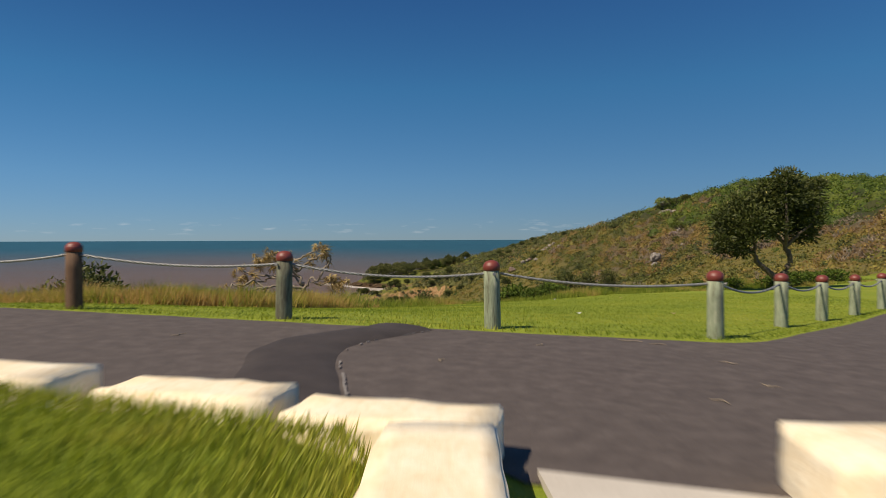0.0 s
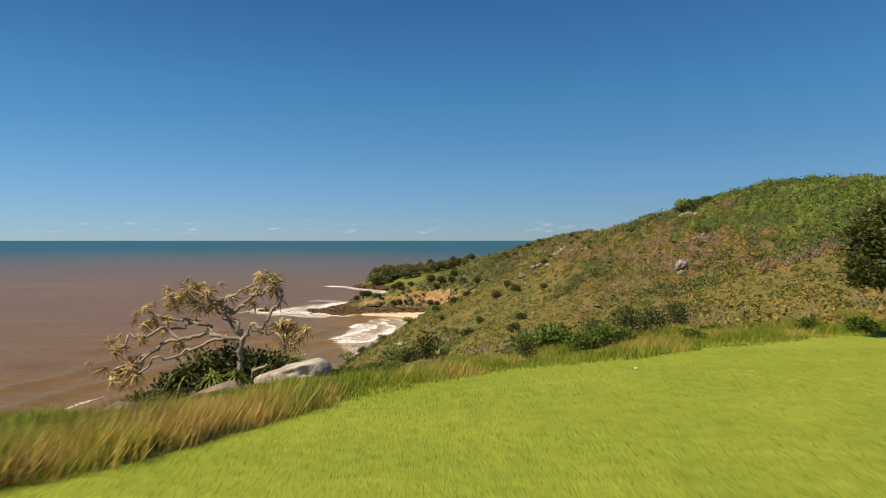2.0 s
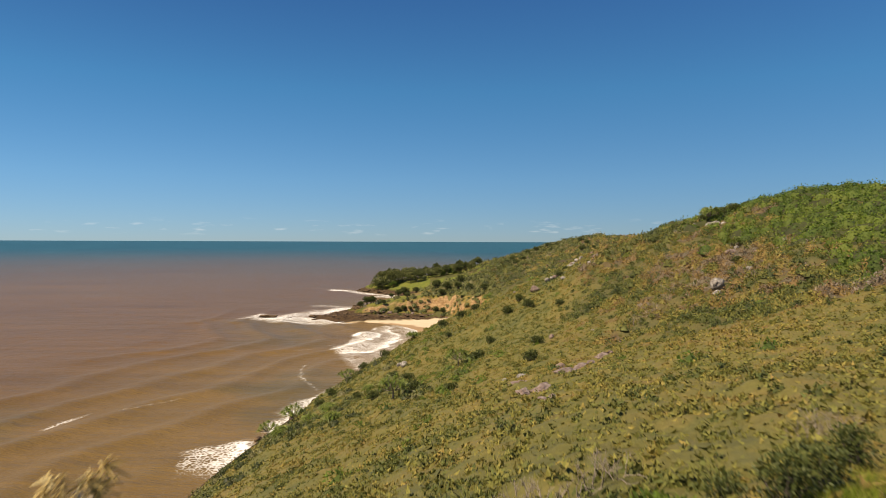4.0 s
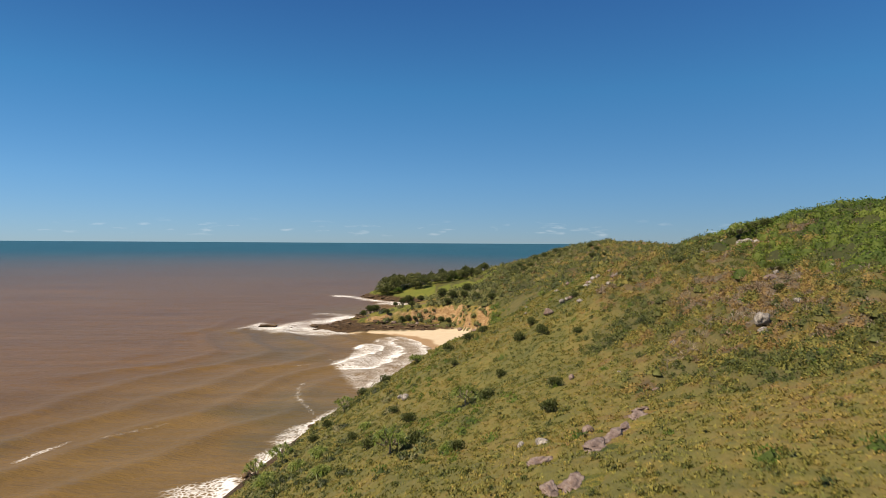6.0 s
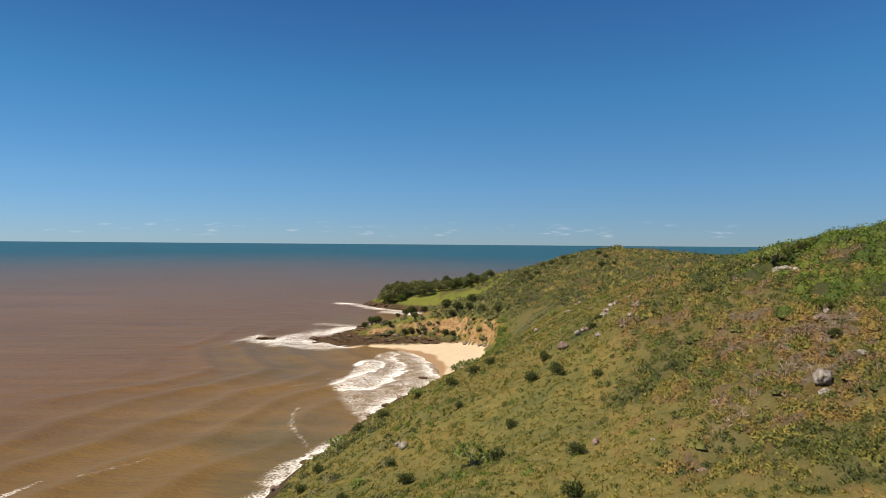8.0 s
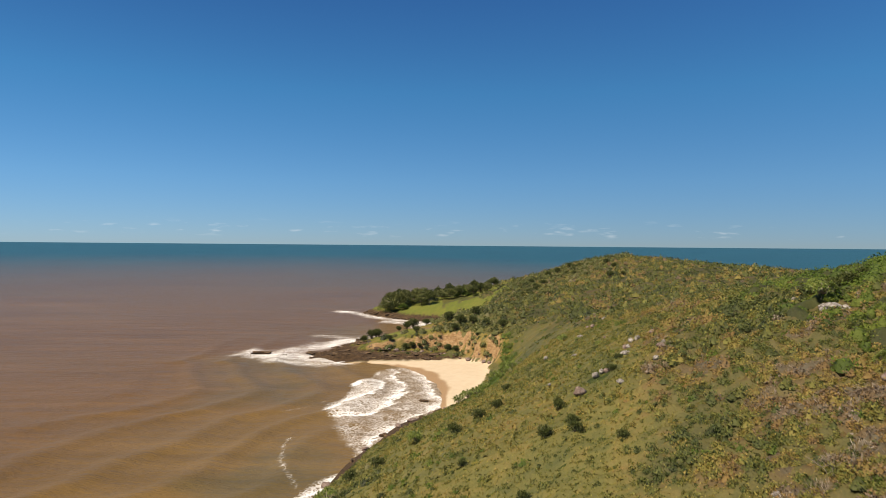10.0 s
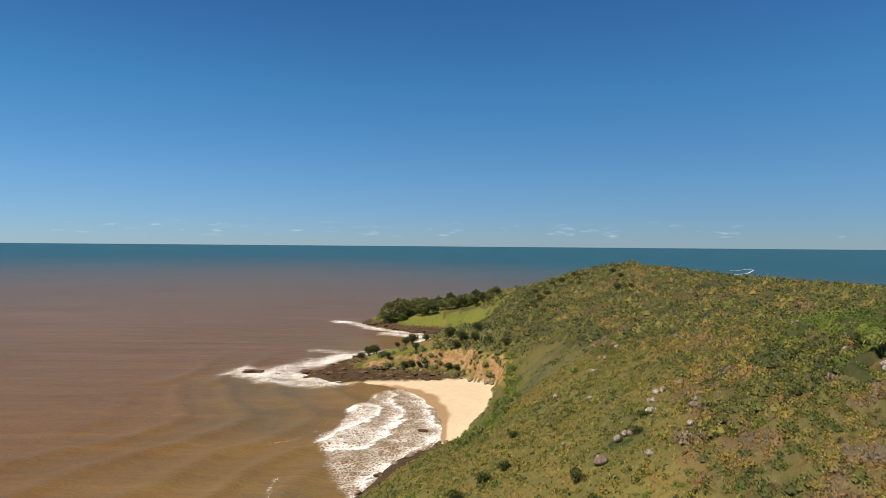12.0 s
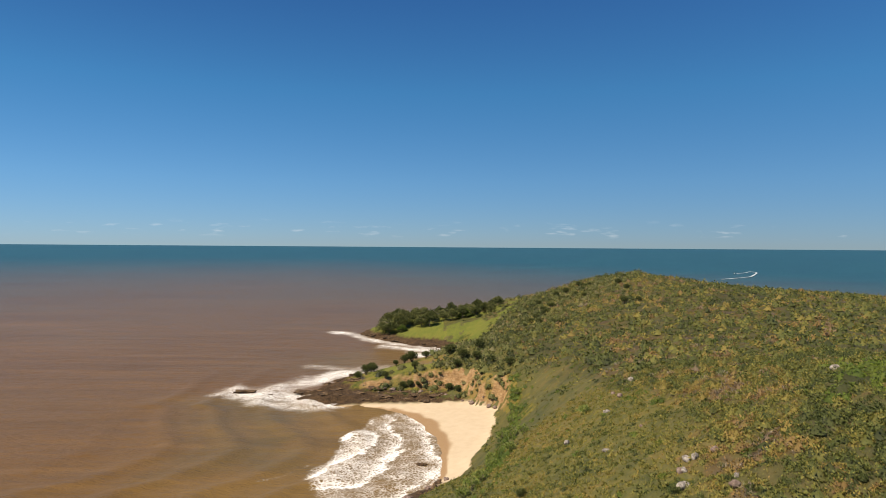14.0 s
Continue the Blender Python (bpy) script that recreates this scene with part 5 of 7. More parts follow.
# green tangle along the back of the beach and above the near shore
x, y, rng = scatter(1500, 6, 40, 236, 348, 20, lambda x, y, g: np.abs(x - np.interp(y, [236, 250, 272, 298, 322, 345], [14, 18, 21, 27, 31, 32])) < 3.6 * g.random(len(x)) + 0.5)
sz = 0.7 + 1.4 * rng.random(len(x)) ** 2
shrubs("beach_scrub", x, y, sz, sz, 50, 0.42, 0.1 + 0.8 * rng.random(len(x)), L_CANOPY, 30, "fresh green scrub along the back of the beach", "scrub", spiky=0.7, slim=0.3)
x, y, rng = scatter(900, -34, 2, 92, 190, 22, lambda x, y, g: (fbm(x / 6 + 17, y / 6, 3) > 0.52) & (x < np.interp(y, [92, 130, 190], [2, -4, -12])))
sz = 0.5 + 0.8 * rng.random(len(x)) ** 1.5
shrubs("shore_scrub", x, y, sz, sz * 0.85, 64, 0.30, 0.95 * rng.random(len(x)), L_SCRUB, 31, "mixed scrub on the steep slope above the shore", "scrub", spiky=0.5)
# dead grey shrubs
x, y, rng = scatter(9000, 0, 120, 24, 330, 9, lambda x, y, g: (canopy(x, y)[1] > 0.84) & (shrubby(x, y) > 0.4) & (lush(x, y) < 0.5) & clear_of_rocks(x, y))
sz = 0.6 + 0.9 * rng.random(len(x)) ** 1.5
shrubs("dead_shrubs", x, y, sz, sz * 0.85, 56, 0.6, 0.2 + 0.6 * rng.random(len(x)), L_GREY, 17, "leafless grey-brown dead shrubs scattered through the heath", "dead shrubs", 0.7, 0.09, core=False, billow=False)


# ---------------------------------------------------------------- grass
def grass(name, x, y, tall, tint, mat, seed, label, bend=0.5, wide=0.012, two=True):
    rng = np.random.default_rng(seed)
    z = ground_z(x, y) - 0.02
    n = len(x)
    a = rng.uniform(0, 2 * math.pi, n)
    lean = np.stack([np.cos(a), np.sin(a), 0 * a], -1) * (bend * (0.3 + rng.random(n)))[:, None] + np.array([0.12, 0.05, 0])
    side = np.stack([-np.sin(a + 0.7), np.cos(a + 0.7), 0 * a], -1) * (wide * (0.7 + 0.6 * rng.random(n)))[:, None]
    P = np.stack([x, y, z], -1)
    up = np.stack([0 * a, 0 * a, tall], -1)
    if two:
        M = P + up * 0.55 + lean * (tall * 0.22)[:, None]
        T = P + up + lean * (tall * 0.75)[:, None]
        V = np.stack([P - side, P + side, M + side * 0.8, M - side * 0.8, T], 1)
        q = np.arange(n)[:, None] * 5 + np.array([[0, 1, 2, 3]])
        t = np.arange(n)[:, None] * 5 + np.array([[3, 2, 4]])
        faces, k = [q, t], 5
    else:
        T = P + up + lean * (tall * 0.6)[:, None]
        V = np.stack([P - side, P + side, T], 1)
        faces, k = [np.arange(n * 3).reshape(n, 3)], 3
    ob = np_mesh(name, V, faces, mat, attrs={"tint": np.repeat(np.clip(tint, 0, 1), k)})
    return tagged(ob, label, "grass", kind="stuff")


rng = np.random.default_rng(21)
n, k = 6800, 20                                   # tussocks and blades in each
x = rng.uniform(-17, 28, n)
s = rng.random(n)
y = lawn_edge(x) + (fbm(x / 1.1, x * 0 + 2, 3) - 0.5) * 1.0 + 7.0 * s ** 0.85
clump = smooth01(fbm(x / 1.5 + 5, y / 1.5, 3), 0.32, 0.70)
rank = (1 - smooth01(x, -3.6, -1.8)) * (1 - smooth01(s, 0.25, 0.42))           # tall dry stand at the corner of the lawn
tall = (0.10 + 0.32 * clump * (1 - 0.5 * (1 - smooth01(x, -5, 0))) + 0.08 * rng.random(n)) * (0.6 + 0.4 * smooth01(s, 0.0, 0.12)) + rank * (0.22 + 0.36 * fbm(x / 0.6, y / 0.6, 2))
dry = np.clip(0.24 + rank * ((fbm(x / 0.7 + 3, y / 0.7, 3) - 0.5) * 2.6 + 0.12) + 0.75 * (smooth01(fbm(x / 2.2, y / 2.2, 3), 0.52, 0.66)) * 0.6 + (rng.random(n) - 0.5) * 0.35, 0, 1)
x, y = np.repeat(x, k) + rng.normal(0, 0.15, n * k), np.repeat(y, k) + rng.normal(0, 0.15, n * k)
tall = np.repeat(tall, k) * (0.6 + 0.5 * rng.random(n * k))
ok = y > lawn_edge(x) - 0.25
grass("long_grass", x[ok], y[ok], tall[ok], np.repeat(dry, k)[ok] + (rng.random(n * k)[ok] - 0.5) * 0.2, L_GRASS, 31, "uncut long green and straw-coloured grass along the lawn edge", 0.95, 0.013, False)
# the tall dry stand at the lawn's corner
n, k = 2600, 22
x = rng.uniform(-18, -2.6, n)
s = rng.random(n) ** 0.9
y = lawn_edge(x) + 0.15 + (fbm(x / 1.1, x * 0 + 2, 3) - 0.5) * 0.8 + 2.4 * s
tall = (0.34 + 0.34 * fbm(x / 0.7, y / 0.7, 2)) * (0.7 + 0.3 * smooth01(s, 0, 0.2)) * (1 - 0.55 * smooth01(x, -4.6, -2.6))
dry = np.clip(0.80 + (fbm(x / 1.0 + 3, y / 1.0, 3) - 0.5) * 1.6, 0.15, 1)
x, y = np.repeat(x, k) + rng.normal(0, 0.13, n * k), np.repeat(y, k) + rng.normal(0, 0.13, n * k)
grass("long_grass", x, y, np.repeat(tall, k) * (0.6 + 0.5 * rng.random(n * k)), np.repeat(dry, k) + (rng.random(n * k) - 0.5) * 0.3, L_GRASS, 37, "tall dry golden-brown grass at the corner of the lawn", 0.8, 0.011, False)
# grassy tussocks over the near slope
x, y, rng = scatter(15000, -18, 60, 20, 128, 8, lambda x, y, g: (g.random(len(x)) > shrubby(x, y)) & (g.random(len(x)) < 1.2 - 0.7 * smooth01(y, 50, 110)) & clear_of_rocks(x, y))
k = 9
x, y = np.repeat(x, k) + rng.normal(0, 0.22, len(x) * k), np.repeat(y, k) + rng.normal(0, 0.22, len(y) * k)
grass("slope_grass", x, y, 0.16 + 0.24 * rng.random(len(x)), 0.42 + (fbm(x / 5, y / 5, 3) - 0.5) * 1.1 + (rng.random(len(x)) - 0.5) * 0.25, L_SLOPE, 32, "tussocky olive and straw grass over the near slope", 0.9, 0.022, False)
# mown lawn
rng = np.random.default_rng(23)
n = 150000
x, y = rng.uniform(-9, 15, n), rng.uniform(-0.6, 20, n) ** 1.0
ok = (y > road_edge(x) + 0.04) & (y < lawn_edge(x) + 0.2) & (rng.random(n) < np.clip(1.25 - y / 26, 0.2, 1))
x, y = x[ok], y[ok]
grass("lawn_grass", x, y, 0.03 + 0.03 * rng.random(len(x)) + 0.05 * np.exp(-((y - road_edge(x)) / 0.25) ** 2), fbm(x / 2.2, y / 2.2, 3) * 1.3 - 0.2 + (rng.random(len(x)) - 0.5) * 0.5, L_LAWN, 33, "short mown bright green lawn beyond the bollards", 0.9, 0.010, False)
n = 46000
x, y = rng.uniform(-6.5, -1.25, n), rng.uniform(-9.4, -5.0, n)
ok = (y < kerb_line(x) - 0.42) & ~((np.abs(x + 1.08) < 0.26) & (y > -7.55))
x, y = x[ok], y[ok]
grass("lawn_grass", x, y, 0.05 + 0.07 * rng.random(len(x)), fbm(x / 0.8, y / 0.8, 3) * 1.4 - 0.25 + (rng.random(len(x)) - 0.5) * 0.4, L_LAWN, 34, "mown grass verge behind the sandstone kerb blocks", 0.9, 0.007, False)
n = 9000
x, y = rng.uniform(0.95, 4.5, n), rng.uniform(-9.4, -6.9, n)
ok = y < kerb_line(x) - 0.62
x, y = x[ok], y[ok]
grass("lawn_grass", x, y, 0.05 + 0.07 * rng.random(len(x)), fbm(x / 0.8, y / 0.8, 3) * 1.4 - 0.25 + (rng.random(len(x)) - 0.5) * 0.4, L_LAWN, 35, "mown grass verge beside the concrete path", 0.9, 0.007, False)


# ---------------------------------------------------------------- rocks
M_PALEROCK = plain("pale_boulder", [(0.36, (0.12, 0.092, 0.072)), (0.47, (0.27, 0.225, 0.185)), (0.62, (0.43, 0.38, 0.325))], 2.2, 0.95, 0, 0.8, 0.05, fine=14)
def boulder(x, y, size, turn, mat, seed, label, sink=0.3, category="boulder", group="", z=None, rough=0.28, name="boulder", tip=0, table=0):
    bm = bmesh.new()
    bmesh.ops.create_icosphere(bm, subdivisions=4 if y < 120 and max(size) > 0.9 else 3, radius=1.0)
    off = Vector((seed * 3.7, seed * 1.9, seed * 5.3))
    for v in bm.verts:
        d = v.co.copy()
        flat = noise.cell(d * 1.2 + off) * 0.10 + (noise.cell(d * 2.6 + off) * 0.3 if name == "reef_rock" else 0)
        v.co = d * (1 + rough * noise.noise(d * 1.1 + off) + rough * 0.5 * noise.noise(d * 2.7 + off) + rough * 0.16 * noise.noise(d * 8 + off) + flat)
        if table:
            v.co.z = min(v.co.z, table + (v.co.z - table) * 0.22)
        v.co = Vector((v.co.x * size[0], v.co.y * size[1], v.co.z * size[2]))
    ob = part(name, bm, mat, smooth=name != "reef_rock")
    ob.matrix_world = pose(x, y, (height(x, y) if z is None else z) + size[2] * (1 - 2 * sink), 0, tip, turn)
    return tagged(ob, label, category, group)


boulder(-4.47, 19.6, (0.98, 0.55, 0.47), 4, M_PALEROCK, 1, "long flat-topped pale grey boulder at the lawn's edge", 0.5, z=-1.83, rough=0.3, tip=-15, table=0.5)
boulder(-6.65, 19.4, (0.76, 0.5, 0.48), 4, M_PINKROCK, 2, "low pinkish grey boulder beside the dead pandanus", 0.5, z=-2.44, rough=0.3, tip=-20, table=0.6)
boulder(-8.6, 18.2, (0.6, 0.45, 0.3), -20, M_PINKROCK, 3, "low pinkish grey boulder in long grass", 0.25, rough=0.18)
boulder(43.4, 108.4, (1.0, 0.9, 0.95), 30, M_GREYROCK, 4, "big round grey boulder standing out of the heath", 0.12)
boulder(42.6, 106.6, (0.75, 0.55, 0.5), 10, M_GREYROCK, 5, "pale grey boulder below the big round one", 0.3)
for i, (x, y, s) in enumerate([(24.7, 158.4, 1.25), (28.3, 162.8, 0.95), (29.6, 164.0, 0.8), (30.2, 163.0, 0.7), (29.8, 153.2, 0.8), (34.6, 167.8, 1.0), (36.2, 172.6, 0.9), (38.0, 175.0, 0.9), (36.4, 156.0, 0.85), (39.2, 162.0, 0.9), (40.3, 164.0, 0.6), (53.8, 256, 1.3), (45.5, 236.8, 1.0), (40.2, 228.6, 0.8),
                               (29.4, 219.8, 1.0), (19.4, 112.8, 0.7), (36.6, 172.3, 0.8), (35.3, 168.0, 0.7), (41.6, 173.7, 1.1), (39.0, 174.4, 0.9), (75.5, 201, 1.5), (77.3, 201.8, 0.9), (-4.3, 143.0, 1.15), (-5.2, 145.5, 0.7), (15.1, 86.0, 0.9), (10.7, 85.8, 0.8), (8.9, 87.6, 0.6), (54.5, 127.5, 1.2), (56.2, 129, 0.8), (50, 112, 0.6),
                               (57.5, 124.5, 0.7), (33, 112, 0.55), (24.5, 108, 0.5), (46, 245, 0.8), (49, 247, 0.7), (33.5, 203, 0.7), (41, 206, 0.6), (22, 172, 0.55), (64, 166, 0.7), (26.5, 99.4, 0.5)]):
    boulder(x, y, (s * (0.80 + 0.25 * math.sin(i * 3.1)), s * 0.55, s * 0.60), i * 41, M_GREYROCK if i % 3 else M_PINKROCK, 10 + i, "weathered pale grey rock outcrop among the heath" if i % 3 else "weathered pinkish rock outcrop among the heath", 0.12, "rock", "rock outcrops on the slope", name="rock")
for i, (dx, dy, s) in enumerate([(-0.6, 1.2, 0.9), (0.4, 0.2, 1.2), (1.6, -0.8, 0.8), (-1.4, 0.0, 0.7), (0.7, 2.0, 0.7), (2.6, 0.3, 0.6)]):
    boulder(63.3 + dx, 153.5 + dy, (s, s * 0.8, s * 0.6), i * 67, M_GREYROCK, 60 + i, "pale tumbled rock below the skyline pandanus", 0.25, "rock", "rock pile below the pandanus", name="rock")
for i, (x, y, s, t) in enumerate([(22.0, 90.9, 1.5, 50), (20.4, 87.6, 1.7, 58), (18.2, 84.4, 2.1, 60), (16.2, 81.2, 1.9, 62), (13.8, 77.5, 2.2, 55), (12.2, 73.5, 1.4, 70), (9.7, 67.4, 2.0, 60), (8.9, 76.6, 1.5, 40), (8.2, 57.4, 1.6, 75), (7.9, 67.0, 1.4, 80)]):
    boulder(x, y, (s * 0.9, s * 0.36, 0.26), t, M_PINKROCK, 70 + i, "flat bare pinkish rock slab breaking through the grass", 0.42, "rock slab", "rock slabs down the slope", rough=0.95, name="rock_slab")
# reef: dark blocks on the rock platforms
rng = np.random.default_rng(41)
spots = [(-59, 380), (-56, 392), (-52, 399), (-49, 372), (-46, 404), (-44, 380), (-42, 368), (-39, 402), (-37, 390), (-34, 372), (-30, 364), (-27, 376), (-22, 366), (-17, 372), (-12, 362), (-8, 367), (-3, 361), (-66, 379), (-69, 384), (2, 366),
         (-52, 574), (-48, 566), (-44, 560), (-40, 551), (-34, 547), (-28, 538), (-22, 533), (-15, 527), (-8, 523), (0, 519)]
for i, (x, y) in enumerate(spots):
    s = 0.9 + 1.5 * rng.random()
    boulder(x, y, (s * 1.5, s * 0.8, s * 0.4), rng.uniform(-35, 20), M_REEF, 90 + i, "dark brown wet reef rock at the tideline", 0.42, "rock", "reef rocks at the tideline", rough=0.75, name="reef_rock")
boulder(-87, 381.5, (4.6, 1.8, 1.1), 8, M_REEF, 140, "lone dark rock awash off the point", 0.3, "rock", z=SEA, rough=0.4, name="reef_rock")
boulder(-74, 376.5, (1.6, 0.9, 0.6), 8, M_REEF, 141, "lone dark rock awash off the point", 0.3, "rock", z=SEA, rough=0.4, name="reef_rock")
boulder(-3, 285, (1.4, 0.9, 0.6), 8, M_REEF, 142, "brown rock in the wash off the beach", 0.3, "rock", z=SEA, rough=0.4, name="reef_rock")
for i, (x, y, s) in enumerate([(-0.5, 262, 1.6), (2.0, 266, 1.9), (4.5, 269, 1.5), (-3, 258, 1.5), (-6, 255, 1.8), (1, 259, 1.7), (-10, 250, 1.7), (-14, 243, 1.8), (-18, 230, 1.7), (-20, 218, 1.5), (-24, 203, 1.8), (-29, 190, 1.7), (-32, 172, 1.6), (-36, 155, 1.8)]):
    boulder(x, y, (s * 0.7, s * 0.5, s * 0.4), i * 50, M_REEF if i % 2 else M_PINKROCK, 150 + i, "brown shore boulder at the foot of the slope", 0.35, "boulder", "shore boulders", rough=0.6)
# talus under the cliff
for i in range(26):
    t = i / 25
    x = np.interp(t, [0, 0.5, 1], [-24, 6, 25]) + rng.normal(0, 1.0)
    y = np.interp(x, [-24, 2, 12, 20, 26], [376, 374, 363, 355, 347]) - rng.uniform(0, 4)
    s = 0.5 + 0.9 * rng.random() ** 2
    boulder(x, y, (s, s * 0.8, s * 0.6), i * 77, M_PINKROCK, 200 + i, "tan fallen block at the foot of the cliff", 0.3, "rock", "fallen blocks below the cliff", name="rock")

# ---------------------------------------------------------------- single trees and shrubs
def crown_arrays(lobes, n, leaf, rng, slim=0.45, up=0.3, fill=0.55):
    """Leaves spread through lobes, each (x, y, z, rx, rz), thicker towards the skin."""
    vol = np.array([l[3] ** 2 * l[4] for l in lobes]) ** 0.75
    pick = rng.choice(len(lobes), n, p=vol / vol.sum())
    lo = np.array(lobes, float)[pick]
    d = unit(rng.normal(size=(n, 3)))
    rad = (fill + (1 - fill) * rng.random(n)) * (0.85 + 0.3 * rng.random(n))
    P = lo[:, :3] + d * rad[:, None] * lo[:, [3, 3, 4]]
    D = unit(d * 0.8 + rng.normal(size=d.shape) * 0.7 + np.array([0, 0, up]))
    size = leaf * (0.6 + 0.8 * rng.random(n))
    V, F = blades(P, D, size, size * slim, rng)
    # light from above put into the tint: lobe tops lighter, undersides darker
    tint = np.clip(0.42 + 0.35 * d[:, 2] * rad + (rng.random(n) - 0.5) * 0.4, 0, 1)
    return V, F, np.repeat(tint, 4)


def limb(*pts, r0=0.1, r1=0.04, bow=0.0, seed=0):
    """A bent branch through the points, tapering from r0 to r1."""
    p = np.array(pts, float)
    t = np.linspace(0, len(p) - 1, 4 * len(p))
    c = np.stack([np.interp(t, range(len(p)), p[:, i]) for i in range(3)], -1)
    for _ in range(2):
        c[1:-1] = (c[:-2] + 2 * c[1:-1] + c[2:]) / 4
    c[1:-1] += np.random.default_rng(seed).normal(0, r0 * 0.22, c[1:-1].shape)
    return c, np.linspace(r0, r1, len(c))


def banksia():
    gx0, gy0 = 17.2, 22.3
    g = height(gx0, gy0)
    root = new("banksia_tree")
    root.location = (gx0, gy0, g)
    r = np.random.default_rng(51)
    paths = [limb((0, 0, -0.3), (-0.03, 0, 0.25), (-0.05, 0, 0.6), r0=0.27, r1=0.19, seed=1),
             limb((-0.05, 0, 0.5), (-0.55, 0.1, 0.95), (-1.1, 0.2, 1.35), (-1.28, 0.1, 1.9), (-1.25, 0, 2.5), (-1.9, -0.1, 3.1), r0=0.16, r1=0.05, seed=2),
             limb((-0.05, 0, 0.5), (0.25, -0.1, 1.0), (0.5, -0.1, 1.5), (0.35, 0, 2.2), (-0.2, 0, 2.7), (-0.5, 0.2, 3.4), r0=0.17, r1=0.05, seed=3),
             limb((0.45, -0.1, 1.6), (0.35, 0.3, 2.3), (0.6, 0.4, 3.1), (1.0, 0.4, 4.3), r0=0.11, r1=0.035, seed=4),
             limb((0.35, 0, 2.2), (0.8, -0.3, 2.8), (1.5, -0.4, 3.4), (1.9, -0.3, 4.6), r0=0.09, r1=0.03, seed=5),
             limb((-1.28, 0.1, 1.9), (-1.9, 0.4, 2.2), (-2.7, 0.5, 2.5), r0=0.08, r1=0.03, seed=6),
             limb((0.3, 0, 2.2), (0.0, -0.6, 3.2), (-0.1, -0.7, 4.6), (0.0, -0.6, 5.6), r0=0.09, r1=0.03, seed=7),
             limb((0.6, 0.4, 2.4), (1.2, 0.6, 2.5), (1.7, 0.7, 2.7), r0=0.06, r1=0.02, seed=8)]
    v, f = tubes(paths, 9)
    np_mesh("trunk", v, f, M_BARK, root, "crooked forked grey-brown trunk", smooth=True)
    lobes = [(-2.5, 0, 2.6, 1.0, 0.9), (-2.7, 0.2, 3.5, 0.85, 0.8), (-1.6, -0.3, 3.3, 1.1, 1.0), (-1.9, 0.3, 4.2, 0.9, 0.7), (-0.7, 0.2, 4.1, 1.15, 0.9), (0.2, -0.2, 4.6, 1.1, 0.9), (0.0, -0.4, 5.5, 0.75, 0.6), (0.8, 0.3, 5.3, 0.8, 0.65),
             (1.3, 0.0, 4.4, 1.0, 0.8), (1.75, -0.2, 5.2, 0.55, 0.4), (1.3, 0.2, 3.5, 1.0, 0.8), (1.5, 0.4, 2.75, 0.75, 0.5), (0.3, 0.3, 3.6, 0.9, 0.7), (-0.5, -0.3, 3.2, 0.8, 0.6), (-3.1, 0.0, 2.2, 0.5, 0.5), (-2.0, 0.1, 2.0, 0.6, 0.4), (-0.8, 0, 5.0, 0.6, 0.5), (2.1, 0.0, 5.35, 0.3, 0.25)]
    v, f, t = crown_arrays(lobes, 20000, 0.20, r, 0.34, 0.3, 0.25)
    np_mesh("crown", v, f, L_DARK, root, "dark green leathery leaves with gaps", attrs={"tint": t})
    bm = turned([(0.016, 0.0), (0.028, 0.02), (0.03, 0.09), (0.02, 0.125), (0.005, 0.13)], 9)
    spike = part("flower_spike", bm, M_FLOWER, root, "pale yellow upright flower spike", smooth=True)
    lo = np.array(lobes)
    for k in range(30):
        c = lo[r.integers(len(lo))]
        d = unit(r.normal(size=3))
        d[1] = -abs(d[1])
        p = c[:3] + d * c[[3, 3, 4]] * 0.95
        ob = spike if k == 0 else new("flower_spike", spike.data)
        ob.parent = root
        ob.location = p
        ob.rotation_euler = (r.normal(0, 0.3), r.normal(0, 0.3), 0)
    return tagged(root, "wind-bent banksia tree with dark leaves and yellow flower spikes", "tree")


M_FLOWER = plain("flower", [(0.3, (0.28, 0.23, 0.05)), (0.7, (0.44, 0.39, 0.13))], 20, 0.8)
banksia()


def strap_head(n, length, width, droop, seed, spread=1.0):
    """A tuft of long arching leaves round one point."""
    r = np.random.default_rng(seed)
    az = np.arange(n) * 2.399 + r.normal(0, 0.2, n)
    el = np.linspace(1.35, -0.25 * spread, n) + r.normal(0, 0.12, n)
    L = length * (0.75 + 0.4 * r.random(n))
    out = np.stack([np.cos(az), np.sin(az), 0 * az], -1)
    side = np.stack([-np.sin(az), np.cos(az), 0 * az], -1)
    V, q = [], []
    for k, (t, w) in enumerate(((0.0, 0.7), (0.35, 1.0), (0.7, 0.75), (1.0, 0.08))):
        c = out * (L * t * np.cos(el))[:, None]
        c[:, 2] = L * t * np.sin(el) - droop * L * t ** 2.2 * (0.6 + 0.5 * r.random(n))
        V += [c - side * width * w * 0.5, c + side * width * w * 0.5]
    V = np.stack(V, 1)
    b = np.arange(n)[:, None] * 8
    F = np.concatenate([b + np.array([[k, k + 1, k + 3, k + 2]]) for k in (0, 2, 4)])
    return V, F, np.repeat(np.clip(0.35 + 0.3 * np.sin(el) + (r.random(n) - 0.5) * 0.5, 0, 1), 8)


